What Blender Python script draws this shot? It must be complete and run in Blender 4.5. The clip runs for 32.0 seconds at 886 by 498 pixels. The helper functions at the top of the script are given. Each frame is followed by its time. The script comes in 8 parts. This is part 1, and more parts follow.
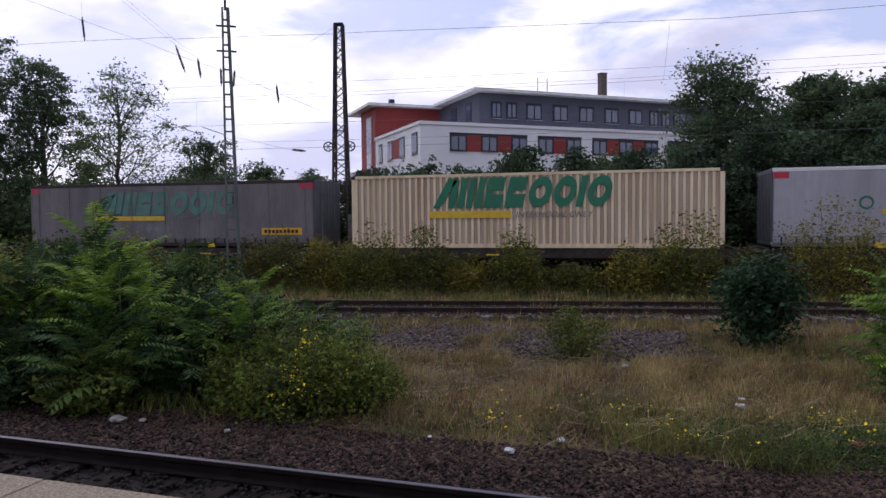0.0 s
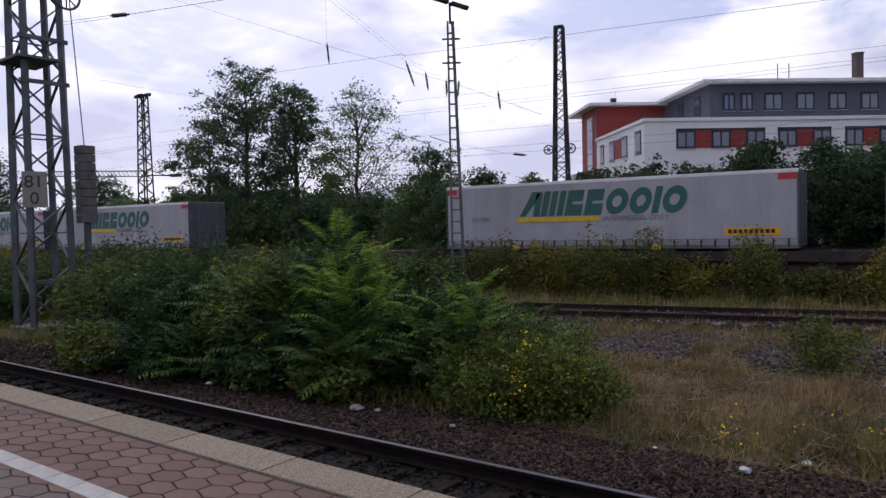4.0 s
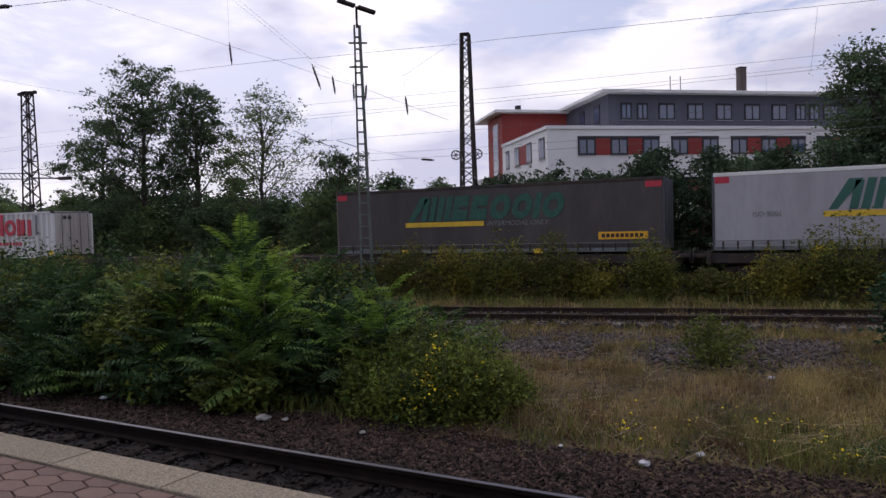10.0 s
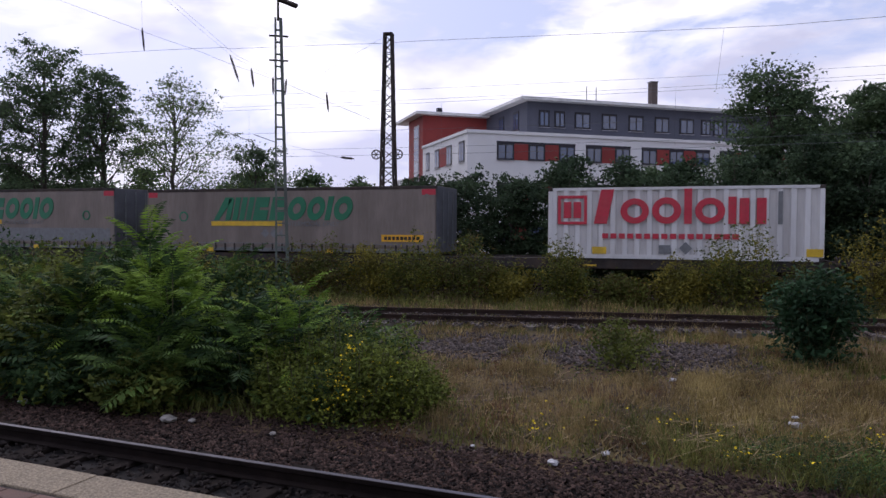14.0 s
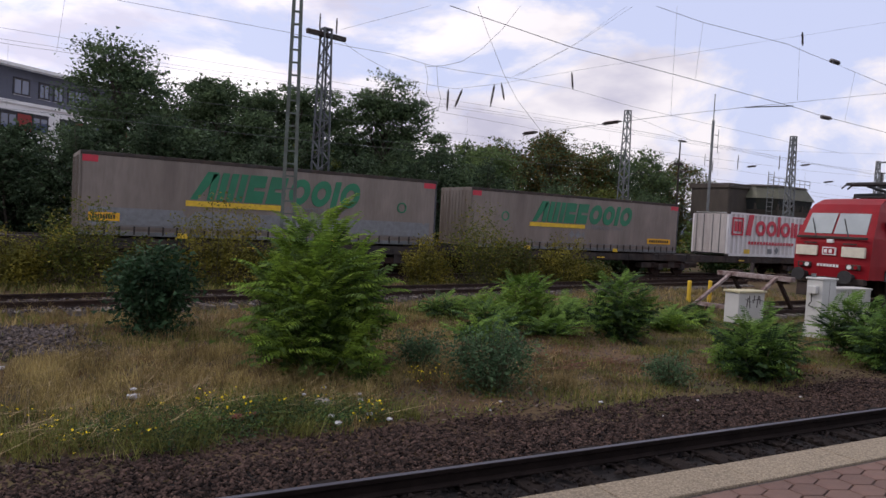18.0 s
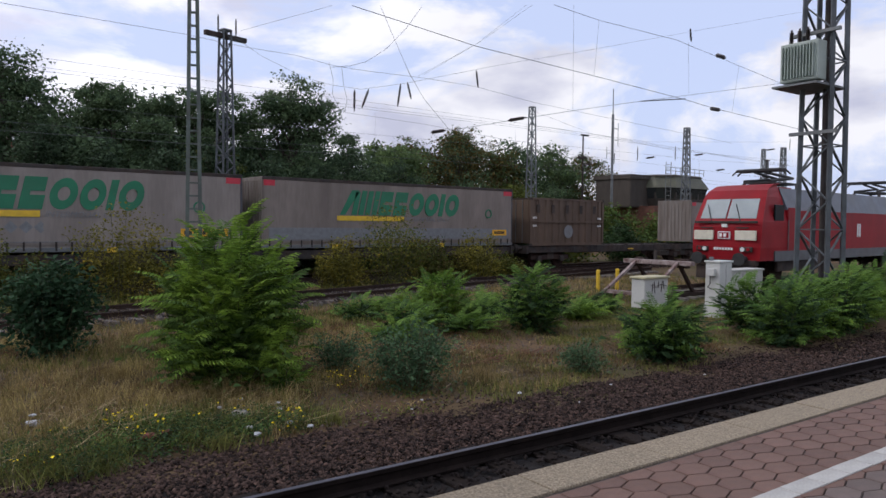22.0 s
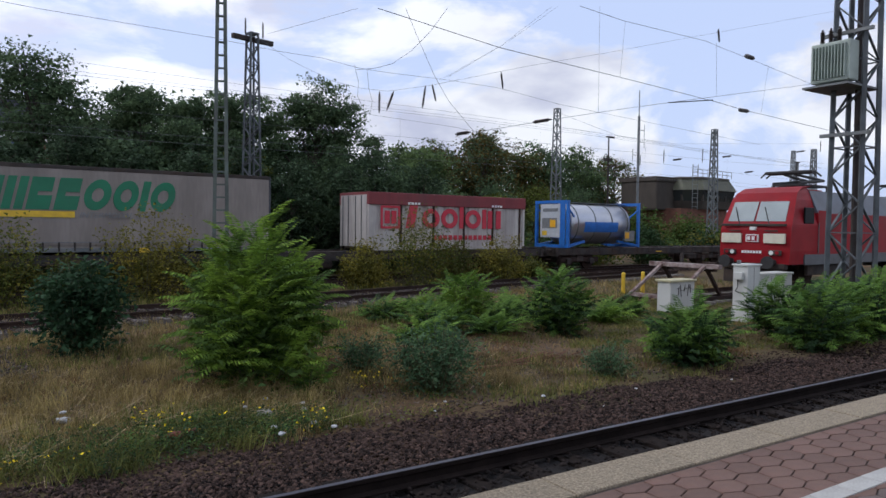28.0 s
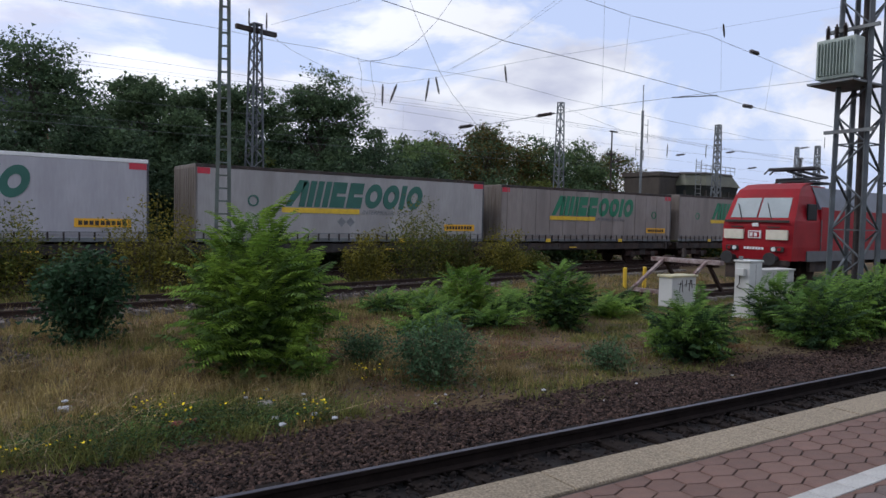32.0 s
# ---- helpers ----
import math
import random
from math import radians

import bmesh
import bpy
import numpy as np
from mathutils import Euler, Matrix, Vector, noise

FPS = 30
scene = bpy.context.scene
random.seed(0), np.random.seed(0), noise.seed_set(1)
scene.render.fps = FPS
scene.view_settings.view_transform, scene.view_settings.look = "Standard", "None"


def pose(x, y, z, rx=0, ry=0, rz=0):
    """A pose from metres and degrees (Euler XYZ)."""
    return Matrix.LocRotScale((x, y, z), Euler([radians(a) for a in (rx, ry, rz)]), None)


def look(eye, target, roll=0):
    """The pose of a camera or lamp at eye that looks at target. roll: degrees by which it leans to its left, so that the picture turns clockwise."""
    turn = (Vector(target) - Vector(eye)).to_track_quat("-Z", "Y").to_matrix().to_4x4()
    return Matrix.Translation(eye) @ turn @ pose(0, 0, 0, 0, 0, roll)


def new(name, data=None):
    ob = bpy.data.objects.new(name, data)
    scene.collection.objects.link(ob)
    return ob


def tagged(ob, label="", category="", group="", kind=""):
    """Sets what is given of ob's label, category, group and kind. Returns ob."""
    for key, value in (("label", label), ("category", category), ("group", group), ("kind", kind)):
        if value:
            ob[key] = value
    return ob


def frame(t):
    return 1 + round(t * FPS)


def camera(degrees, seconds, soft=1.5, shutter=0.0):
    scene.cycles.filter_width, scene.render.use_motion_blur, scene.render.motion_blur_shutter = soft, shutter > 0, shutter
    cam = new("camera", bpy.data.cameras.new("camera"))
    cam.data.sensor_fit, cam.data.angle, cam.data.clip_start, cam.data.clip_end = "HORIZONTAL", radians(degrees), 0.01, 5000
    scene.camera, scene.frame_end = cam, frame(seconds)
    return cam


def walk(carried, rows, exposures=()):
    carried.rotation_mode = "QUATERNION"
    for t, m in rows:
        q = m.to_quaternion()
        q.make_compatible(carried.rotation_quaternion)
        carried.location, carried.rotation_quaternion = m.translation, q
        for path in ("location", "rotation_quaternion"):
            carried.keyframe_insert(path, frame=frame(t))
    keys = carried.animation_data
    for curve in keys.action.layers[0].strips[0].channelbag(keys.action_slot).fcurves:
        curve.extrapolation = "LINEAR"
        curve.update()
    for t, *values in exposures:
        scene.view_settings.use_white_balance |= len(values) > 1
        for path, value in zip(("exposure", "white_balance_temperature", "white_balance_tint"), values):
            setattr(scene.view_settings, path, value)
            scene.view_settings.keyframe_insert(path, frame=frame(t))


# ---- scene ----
EYE = (0.0, 0.0, 2.31)
cam = camera(64.2, 32.0, soft=1.5)
# seconds, yaw, pitch and roll of a camera held on one spot of the platform
TURNS = [
    (0, 14.39, -2.49, -0.51), (0.5, 17.25, -1.88, -0.33), (1, 19.63, -1.30, -0.53), (1.5, 21.64, -1.48, -0.67),
    (2, 24.23, -1.73, -0.83), (2.5, 26.77, -1.38, -0.85), (3, 28.51, -1.42, -0.84), (3.5, 30.33, -1.74, -1.18),
    (4, 32.15, -1.98, -1.32), (4.5, 33.49, -2.00, -1.48), (6.5, 35.70, -2.12, -1.77), (7, 36.17, -2.03, -1.67),
    (7.5, 36.12, -2.05, -1.51), (8, 35.73, -2.15, -1.37), (8.5, 34.77, -2.12, -1.33), (9, 32.00, -2.33, -1.00),
    (9.5, 27.83, -2.02, -1.52), (10, 24.74, -1.78, -1.51), (10.5, 24.66, -1.37, -1.51), (11, 24.49, -1.50, -1.48),
    (11.5, 25.11, -1.53, -1.51), (12, 24.84, -1.84, -1.61), (12.5, 24.14, -2.15, -1.53),
    (13, 23.99, -2.26, -1.48), (13.5, 23.11, -2.07, -1.10), (14, 18.08, -1.81, 0.21), (14.5, 9.61, -1.56, 0.53),
    (15, 2.51, -1.30, 1.01), (15.5, -5.77, -1.65, 0.94), (17.5, -28.56, -1.98, 2.90), (18, -31.98, -2.24, 3.06),
    (18.5, -35.90, -2.64, 3.11), (19, -37.04, -2.51, 2.24), (19.5, -36.09, -2.66, 1.00),
    (20, -38.31, -2.13, 0.02), (20.5, -38.63, -2.10, 0.37), (21, -38.83, -2.09, 0.65),
    (21.5, -38.69, -1.93, 0.54), (22, -38.94, -2.05, 0.58), (22.5, -38.80, -2.36, 0.59),
    (23, -38.98, -2.40, 0.79), (23.5, -39.04, -2.37, 0.84), (24, -38.93, -2.50, 0.92),
    (24.5, -38.29, -2.52, 0.86), (25, -37.89, -2.66, 0.73), (25.5, -37.55, -2.47, 0.67),
    (27.5, -37.17, -2.02, 0.80), (28, -36.99, -1.92, 0.77), (28.5, -36.69, -1.83, 0.83),
    (29, -36.22, -1.72, 0.68), (29.5, -36.15, -1.42, 0.57), (30, -36.17, -1.79, 0.81),
    (30.5, -36.38, -2.45, 0.90), (31, -36.13, -2.54, 0.93), (31.5, -36.35, -2.51, 1.09),
    (32, -36.85, -2.48, 1.33),
]
walk(cam, [(t, pose(*EYE, 90 + p, 0, y) @ pose(0, 0, 0, 0, 0, r)) for t, y, p, r in TURNS],
     exposures=[(0, -0.3, 5980, 22), (4, -0.45, 6050, 20), (9, -0.48, 6250, 19), (13, -0.38, 6100, 22), (15, -0.24, 5950, 20), (17.5, -0.10, 6400, 18),
                (19, -0.07, 6500, 22), (20, -0.08, 6400, 20), (22, -0.08, 6150, 14), (25, -0.07, 5980, 14), (28, -0.08, 5960, 11), (32, -0.12, 5960, 12)])

# ---------------------------------------------------------------- sky and sun
world = bpy.data.worlds.new("sky")
scene.world = world
world.use_nodes = True
SUN_TURN, SUN_UP = radians(-50), radians(42)


def build_sky():
    nt = world.node_tree
    n, ln = nt.nodes, nt.links
    n.clear()
    out = n.new("ShaderNodeOutputWorld")
    sky = n.new("ShaderNodeTexSky")
    sky.sky_type, sky.sun_disc = "NISHITA", False
    sky.sun_elevation, sky.sun_rotation = SUN_UP, SUN_TURN
    sky.air_density, sky.dust_density = 1.0, 3.5
    clear = n.new("ShaderNodeBackground")
    clear.inputs["Strength"].default_value = 0.15
    veil = n.new("ShaderNodeMix")
    veil.data_type = "RGBA"
    veil.inputs["Factor"].default_value = 0.75
    veil.inputs["B"].default_value = (5.0, 5.6, 7.3, 1)
    ln.new(sky.outputs[0], veil.inputs["A"])
    ln.new(veil.outputs["Result"], clear.inputs["Color"])
    cloud = n.new("ShaderNodeBackground")
    tc = n.new("ShaderNodeTexCoord")
    mp = n.new("ShaderNodeMapping")
    mp.inputs["Scale"].default_value = (1.5, 1.5, 3.6)
    mp.inputs["Location"].default_value = (0.4, 0.75, 0.1)
    ln.new(tc.outputs["Generated"], mp.inputs["Vector"])
    big = n.new("ShaderNodeTexNoise")
    big.inputs["Scale"].default_value, big.inputs["Detail"].default_value = 1.75, 11
    big.inputs["Distortion"].default_value = 0.35
    big.inputs["Roughness"].default_value = 0.58
    ln.new(mp.outputs[0], big.inputs["Vector"])
    cover = n.new("ShaderNodeValToRGB")
    cover.color_ramp.elements[0].position, cover.color_ramp.elements[1].position = 0.45, 0.53
    ln.new(big.outputs["Fac"], cover.inputs[0])
    fine = n.new("ShaderNodeTexNoise")
    fine.inputs["Scale"].default_value, fine.inputs["Detail"].default_value = 2.6, 8
    ln.new(mp.outputs[0], fine.inputs["Vector"])
    tone = n.new("ShaderNodeValToRGB")
    e = tone.color_ramp.elements
    e[0].position, e[0].color = 0.38, (0.60, 0.61, 0.72, 1)
    e[1].position, e[1].color = 0.54, (1.0, 0.99, 0.99, 1)
    ln.new(fine.outputs["Fac"], tone.inputs[0])
    ln.new(tone.outputs[0], cloud.inputs["Color"])
    # clouds are brighter towards the sun
    toward = n.new("ShaderNodeVectorMath")
    toward.operation = "DOT_PRODUCT"
    toward.inputs[1].default_value = (math.sin(SUN_TURN) * math.cos(SUN_UP), math.cos(SUN_TURN) * math.cos(SUN_UP), math.sin(SUN_UP))
    ln.new(tc.outputs["Generated"], toward.inputs[0])
    lift = n.new("ShaderNodeMapRange")
    lift.inputs["From Min"].default_value, lift.inputs["From Max"].default_value = 0.15, 0.95
    lift.inputs["To Min"].default_value, lift.inputs["To Max"].default_value = 1.0, 1.62
    ln.new(toward.outputs["Value"], lift.inputs["Value"])
    ln.new(lift.outputs[0], cloud.inputs["Strength"])
    mix = n.new("ShaderNodeMixShader")
    ln.new(cover.outputs[0], mix.inputs[0])
    ln.new(clear.outputs[0], mix.inputs[1])
    ln.new(cloud.outputs[0], mix.inputs[2])
    ln.new(mix.outputs[0], out.inputs["Surface"])


build_sky()
sun = new("sun", bpy.data.lights.new("sun", "SUN"))
sun.data.energy, sun.data.angle, sun.data.color = 0.9, radians(12), (1.0, 0.95, 0.87)
sun.matrix_world = look((math.sin(SUN_TURN) * math.cos(SUN_UP) * 100, math.cos(SUN_TURN) * math.cos(SUN_UP) * 100,
                         math.sin(SUN_UP) * 100), (0, 0, 0))

# ---------------------------------------------------------------- materials
MATS = {}


def shade(name, a, b=None, rough=0.7, metal=0.0, scale=6.0, fine=60.0, bump=0.15, stretch=(1, 1, 1), dirt=None,
          dirt_amount=0.5, by_object=0.0, by_island=0.0, spec=0.4, see=0.0, bump_scale=None, depth=0.01):
    """A surface whose colour wanders between a and b at two scales, with stains of colour dirt."""
    if name in MATS:
        return MATS[name]
    m = bpy.data.materials.new(name)
    m.use_nodes = True
    nt = m.node_tree
    n, ln = nt.nodes, nt.links
    p = n["Principled BSDF"]
    b = b or tuple(c * 0.7 for c in a)
    tc = n.new("ShaderNodeTexCoord")
    mp = n.new("ShaderNodeMapping")
    mp.inputs["Scale"].default_value = stretch
    ln.new(tc.outputs["Object"], mp.inputs["Vector"])
    n1 = n.new("ShaderNodeTexNoise")
    n1.inputs["Scale"].default_value, n1.inputs["Detail"].default_value = scale, 5
    n2 = n.new("ShaderNodeTexNoise")
    n2.inputs["Scale"].default_value, n2.inputs["Detail"].default_value = fine, 4
    for k in (n1, n2):
        ln.new(mp.outputs[0], k.inputs["Vector"])
    add = n.new("ShaderNodeMath")
    add.operation = "MULTIPLY_ADD"
    add.inputs[1].default_value, add.inputs[2].default_value = 0.5, -0.25
    ln.new(n2.outputs["Fac"], add.inputs[0])
    add2 = n.new("ShaderNodeMath")
    add2.operation = "ADD"
    ln.new(n1.outputs["Fac"], add2.inputs[0])
    ln.new(add.outputs[0], add2.inputs[1])
    ramp = n.new("ShaderNodeValToRGB")
    ramp.color_ramp.elements[0].position, ramp.color_ramp.elements[1].position = 0.32, 0.68
    ramp.color_ramp.elements[0].color, ramp.color_ramp.elements[1].color = (*b, 1), (*a, 1)
    ln.new(add2.outputs[0], ramp.inputs[0])
    colour = ramp.outputs[0]
    if dirt:
        n3 = n.new("ShaderNodeTexNoise")
        n3.inputs["Scale"].default_value, n3.inputs["Detail"].default_value = scale * 0.45, 7
        n3.inputs["Roughness"].default_value = 0.65
        ln.new(mp.outputs[0], n3.inputs["Vector"])
        r3 = n.new("ShaderNodeValToRGB")
        r3.color_ramp.elements[0].position, r3.color_ramp.elements[1].position = 0.42, 0.72
        ln.new(n3.outputs["Fac"], r3.inputs[0])
        amt = n.new("ShaderNodeMath")
        amt.operation = "MULTIPLY"
        amt.inputs[1].default_value = dirt_amount
        ln.new(r3.outputs[0], amt.inputs[0])
        mx = n.new("ShaderNodeMix")
        mx.data_type = "RGBA"
        ln.new(amt.outputs[0], mx.inputs["Factor"])
        ln.new(colour, mx.inputs["A"])
        mx.inputs["B"].default_value = (*dirt, 1)
        colour = mx.outputs["Result"]
    for amount, kind, sock in ((by_object, "ShaderNodeObjectInfo", "Random"), (by_island, "ShaderNodeNewGeometry", "Random Per Island")):
        if amount:
            o = n.new(kind)
            mr = n.new("ShaderNodeMapRange")
            mr.inputs["To Min"].default_value, mr.inputs["To Max"].default_value = 1 - amount, 1 + amount
            ln.new(o.outputs[sock], mr.inputs["Value"])
            hs = n.new("ShaderNodeHueSaturation")
            ln.new(mr.outputs[0], hs.inputs["Value"])
            ln.new(colour, hs.inputs["Color"])
            colour = hs.outputs[0]
    ln.new(colour, p.inputs["Base Color"])
    p.inputs["Roughness"].default_value, p.inputs["Metallic"].default_value = rough, metal
    p.inputs["Specular IOR Level"].default_value = spec
    if see:
        back = n.new("ShaderNodeBsdfTranslucent")
        ln.new(colour, back.inputs["Color"])
        mxs = n.new("ShaderNodeMixShader")
        mxs.inputs[0].default_value = see
        ln.new(p.outputs[0], mxs.inputs[1])
        ln.new(back.outputs[0], mxs.inputs[2])
        ln.new(mxs.outputs[0], n["Material Output"].inputs["Surface"])
    if bump:
        bp = n.new("ShaderNodeBump")
        bp.inputs["Strength"].default_value, bp.inputs["Distance"].default_value = bump, depth
        src = add2
        if bump_scale:
            src = n.new("ShaderNodeTexNoise")
            src.inputs["Scale"].default_value, src.inputs["Detail"].default_value = bump_scale, 4
            ln.new(tc.outputs["Object"], src.inputs["Vector"])
        ln.new(src.outputs[0], bp.inputs["Height"])
        ln.new(bp.outputs[0], p.inputs["Normal"])
    MATS[name] = m
    return m


def glass(name, tint=(0.02, 0.025, 0.03), rough=0.05):
    if name not in MATS:
        m = MATS[name] = bpy.data.materials.new(name)
        m.use_nodes = True
        p = m.node_tree.nodes["Principled BSDF"]
        p.inputs["Base Color"].default_value = (*tint, 1)
        p.inputs["Roughness"].default_value = rough
        p.inputs["Specular IOR Level"].default_value = 0.9
    return MATS[name]


STEEL = shade("galvanised_steel", (0.21, 0.23, 0.235), (0.13, 0.145, 0.15), rough=0.6, metal=0.5, scale=2, dirt=(0.12, 0.09, 0.07))
GREENSTEEL = shade("green_painted_steel", (0.135, 0.17, 0.15), (0.08, 0.10, 0.09), rough=0.65, metal=0.2, scale=2, dirt=(0.10, 0.07, 0.05))
DARKSTEEL = shade("weathered_dark_steel", (0.062, 0.057, 0.055), (0.032, 0.029, 0.028), rough=0.8, metal=0.1, spec=0.18, scale=3, dirt=(0.10, 0.06, 0.04))
RUST = shade("rusty_steel", (0.046, 0.031, 0.026), (0.022, 0.016, 0.014), rough=0.9, metal=0.0, spec=0.15, scale=5, dirt=(0.07, 0.04, 0.028))
RAILTOP = shade("worn_rail_head", (0.105, 0.10, 0.118), (0.06, 0.056, 0.066), rough=0.45, metal=0.7, scale=2, stretch=(0.2, 3, 1), bump=0.03)
SLEEPER = shade("weathered_concrete_sleeper", (0.22, 0.20, 0.18), (0.12, 0.105, 0.09), rough=0.9, scale=8, dirt=(0.08, 0.06, 0.05))
WOODSLEEPER = shade("old_timber_sleeper", (0.024, 0.018, 0.015), (0.011, 0.009, 0.008), rough=0.95, spec=0.1, scale=4, stretch=(6, 1, 6))
WIRE = shade("weathered_line_wire", (0.15, 0.16, 0.165), (0.09, 0.095, 0.10), rough=0.5, metal=0.4, bump=0)
INSULATOR = shade("brown_insulator", (0.06, 0.045, 0.04), (0.03, 0.025, 0.022), rough=0.35, bump=0)
WHITEPAINT = shade("white_paint", (0.78, 0.78, 0.76), (0.66, 0.66, 0.64), rough=0.6, scale=2, dirt=(0.4, 0.38, 0.34), dirt_amount=0.35)
YELLOW = shade("yellow_paint", (0.75, 0.50, 0.03), (0.62, 0.40, 0.03), rough=0.5, scale=4, dirt=(0.3, 0.2, 0.05), dirt_amount=0.4)
BLACKRUBBER = shade("black_rubber", (0.03, 0.03, 0.03), (0.02, 0.02, 0.02), rough=0.7)
REDPAINT = shade("signal_red_paint", (0.275, 0.008, 0.014), (0.21, 0.006, 0.011), rough=0.5, scale=1.2, dirt=(0.17, 0.022, 0.022), dirt_amount=0.4, spec=0.16, bump=0.03)


# ---------------------------------------------------------------- kit
def thing(name, m=None, label="", category="", group="", kind=""):
    ob = new(name)
    ob.empty_display_size = 0.3
    if m is not None:
        ob.matrix_world = m
    return tagged(ob, label, category, group, kind)


def part(name, bm, material, parent=None, label="", smooth=False):
    me = bpy.data.meshes.new(name)
    if isinstance(bm, tuple) and isinstance(bm[1], np.ndarray):
        v, f = np.asarray(bm[0], np.float32), bm[1]
        me.vertices.add(len(v))
        me.vertices.foreach_set("co", v.ravel())
        me.loops.add(f.size)
        me.loops.foreach_set("vertex_index", f.astype(np.int32).ravel())
        me.polygons.add(len(f))
        me.polygons.foreach_set("loop_start", np.arange(len(f), dtype=np.int32) * f.shape[1])
        me.update(calc_edges=True)
    elif isinstance(bm, tuple):
        me.from_pydata([tuple(v) for v in bm[0]], [], [tuple(f) for f in bm[1]])
    else:
        bm.to_mesh(me)
        bm.free()
    me.materials.append(material)
    if smooth:
        me.shade_smooth()
    ob = new(name, me)
    if parent:
        ob.parent = parent
    if label:
        ob["label"] = label
    return ob


def box(x0, x1, y0, y1, z0, z1, bm=None, bevel=0.0):
    own = bm is None or bevel
    b = bmesh.new() if own else bm
    bmesh.ops.create_cube(b, size=1.0, matrix=Matrix.LocRotScale(((x0 + x1) / 2, (y0 + y1) / 2, (z0 + z1) / 2), None,
                                                                (abs(x1 - x0), abs(y1 - y0), abs(z1 - z0))))
    if bevel:
        bmesh.ops.bevel(b, geom=list(b.edges), offset=bevel, segments=2, profile=0.6, affect="EDGES")
    if own and bm is not None:
        me = bpy.data.meshes.new("tmp")
        b.to_mesh(me)
        b.free()
        bm.from_mesh(me)
        bpy.data.meshes.remove(me)
        return bm
    return b


def tube(bm, a, b, r, seg=6, r2=None):
    """A round bar from a to b."""
    a, b = Vector(a), Vector(b)
    d = b - a
    if d.length < 1e-6:
        return bm
    m = Matrix.Translation((a + b) / 2) @ d.to_track_quat("Z", "Y").to_matrix().to_4x4()
    bmesh.ops.create_cone(bm, cap_ends=True, segments=seg, radius1=r, radius2=r if r2 is None else r2, depth=d.length, matrix=m)
    return bm


def beam(bm, a, b, w, h=None):
    """A square bar from a to b."""
    a, b = Vector(a), Vector(b)
    d = b - a
    m = Matrix.Translation((a + b) / 2) @ d.to_track_quat("Z", "Y").to_matrix().to_4x4() @ Matrix.Diagonal((w, h or w, d.length, 1))
    bmesh.ops.create_cube(bm, size=1.0, matrix=m)
    return bm


def prism(bm, pts, depth, m=None):
    """A flat outline pts (x, z) that stands in the xz plane, with thickness depth towards -y."""
    m = m or Matrix()
    f = [bm.verts.new(m @ Vector((x, -depth, z))) for x, z in pts]
    k = [bm.verts.new(m @ Vector((x, 0, z))) for x, z in pts]
    n = len(pts)
    bm.faces.new(f)
    bm.faces.new(k[::-1])
    for i in range(n):
        bm.faces.new((f[i], k[i], k[(i + 1) % n], f[(i + 1) % n]))
    return bm


def ring(bm, cx, cz, rx, rz, inner, depth, slant=0.0, seg=24):
    """A flat ring standing in the xz plane."""
    rows = []
    for s, y in ((1, -depth), (inner, -depth), (inner, 0), (1, 0)):
        rows.append([bm.verts.new((cx + math.cos(2 * math.pi * i / seg) * rx * s + slant * math.sin(2 * math.pi * i / seg) * rz * s, y,
                                   cz + math.sin(2 * math.pi * i / seg) * rz * s)) for i in range(seg)])
    for k in range(4):
        p, q = rows[k], rows[(k + 1) % 4]
        for i in range(seg):
            bm.faces.new((p[i], q[i], q[(i + 1) % seg], p[(i + 1) % seg]))
    return bm


def lettering(name, text, size, material, parent, m, extrude=0.003, label="", shear=0.0):
    """Readable words from the built-in font; x along the word, standing in the xz plane, facing -y."""
    cu = bpy.data.curves.new(name, "FONT")
    cu.body, cu.size, cu.extrude, cu.shear = text, size, extrude, shear
    tmp = bpy.data.objects.new("tmp", cu)
    me = bpy.data.meshes.new_from_object(tmp)
    bpy.data.objects.remove(tmp)
    bpy.data.curves.remove(cu)
    me.name = name
    me.transform(m @ pose(0, 0, 0, 90, 0, 0))
    me.materials.clear()
    me.materials.append(material)
    ob = new(name, me)
    ob.parent = parent
    if label:
        ob["label"] = label
    return tagged(ob, kind="stuff")

# ---------------------------------------------------------------- ground, platform and tracks
NEAR = pose(0, 0, 0, 0, 0, -3.55)          # the platform and its track run a little off the line of the freight track
MID = pose(0, 19.05, 0, 0, 0, 8.4)         # disused siding that runs towards the freight track
LOCO = pose(21.5, 14.85, 0, 0, 0, 0.8)    # stub track on which the locomotive stands
FREIGHT_Y = 27.3
SOIL = -0.27
NEAR_INV = NEAR.inverted()


def soil_height(x, y):
    """Height of the bare ground: a low bank under the freight track, shallow humps elsewhere."""
    b = (NEAR_INV @ Vector((x, y, 0))).y
    z = SOIL + 0.07 * noise.noise((x * 0.35, y * 0.35, 0)) + 0.03 * noise.noise((x * 1.3, y * 1.3, 4))
    if b < 8.2:
        z = min(z, -0.20 - 0.10 * max(0, min(1, (7.4 - b) / 3)))
    if b < 3.6:
        z = -0.45
    if 22.5 < y < 33:
        k = min((y - 22.5) / 2.5, (33 - y) / 2.5, 1)
        z = z * (1 - k) - 0.19 * k
    return z


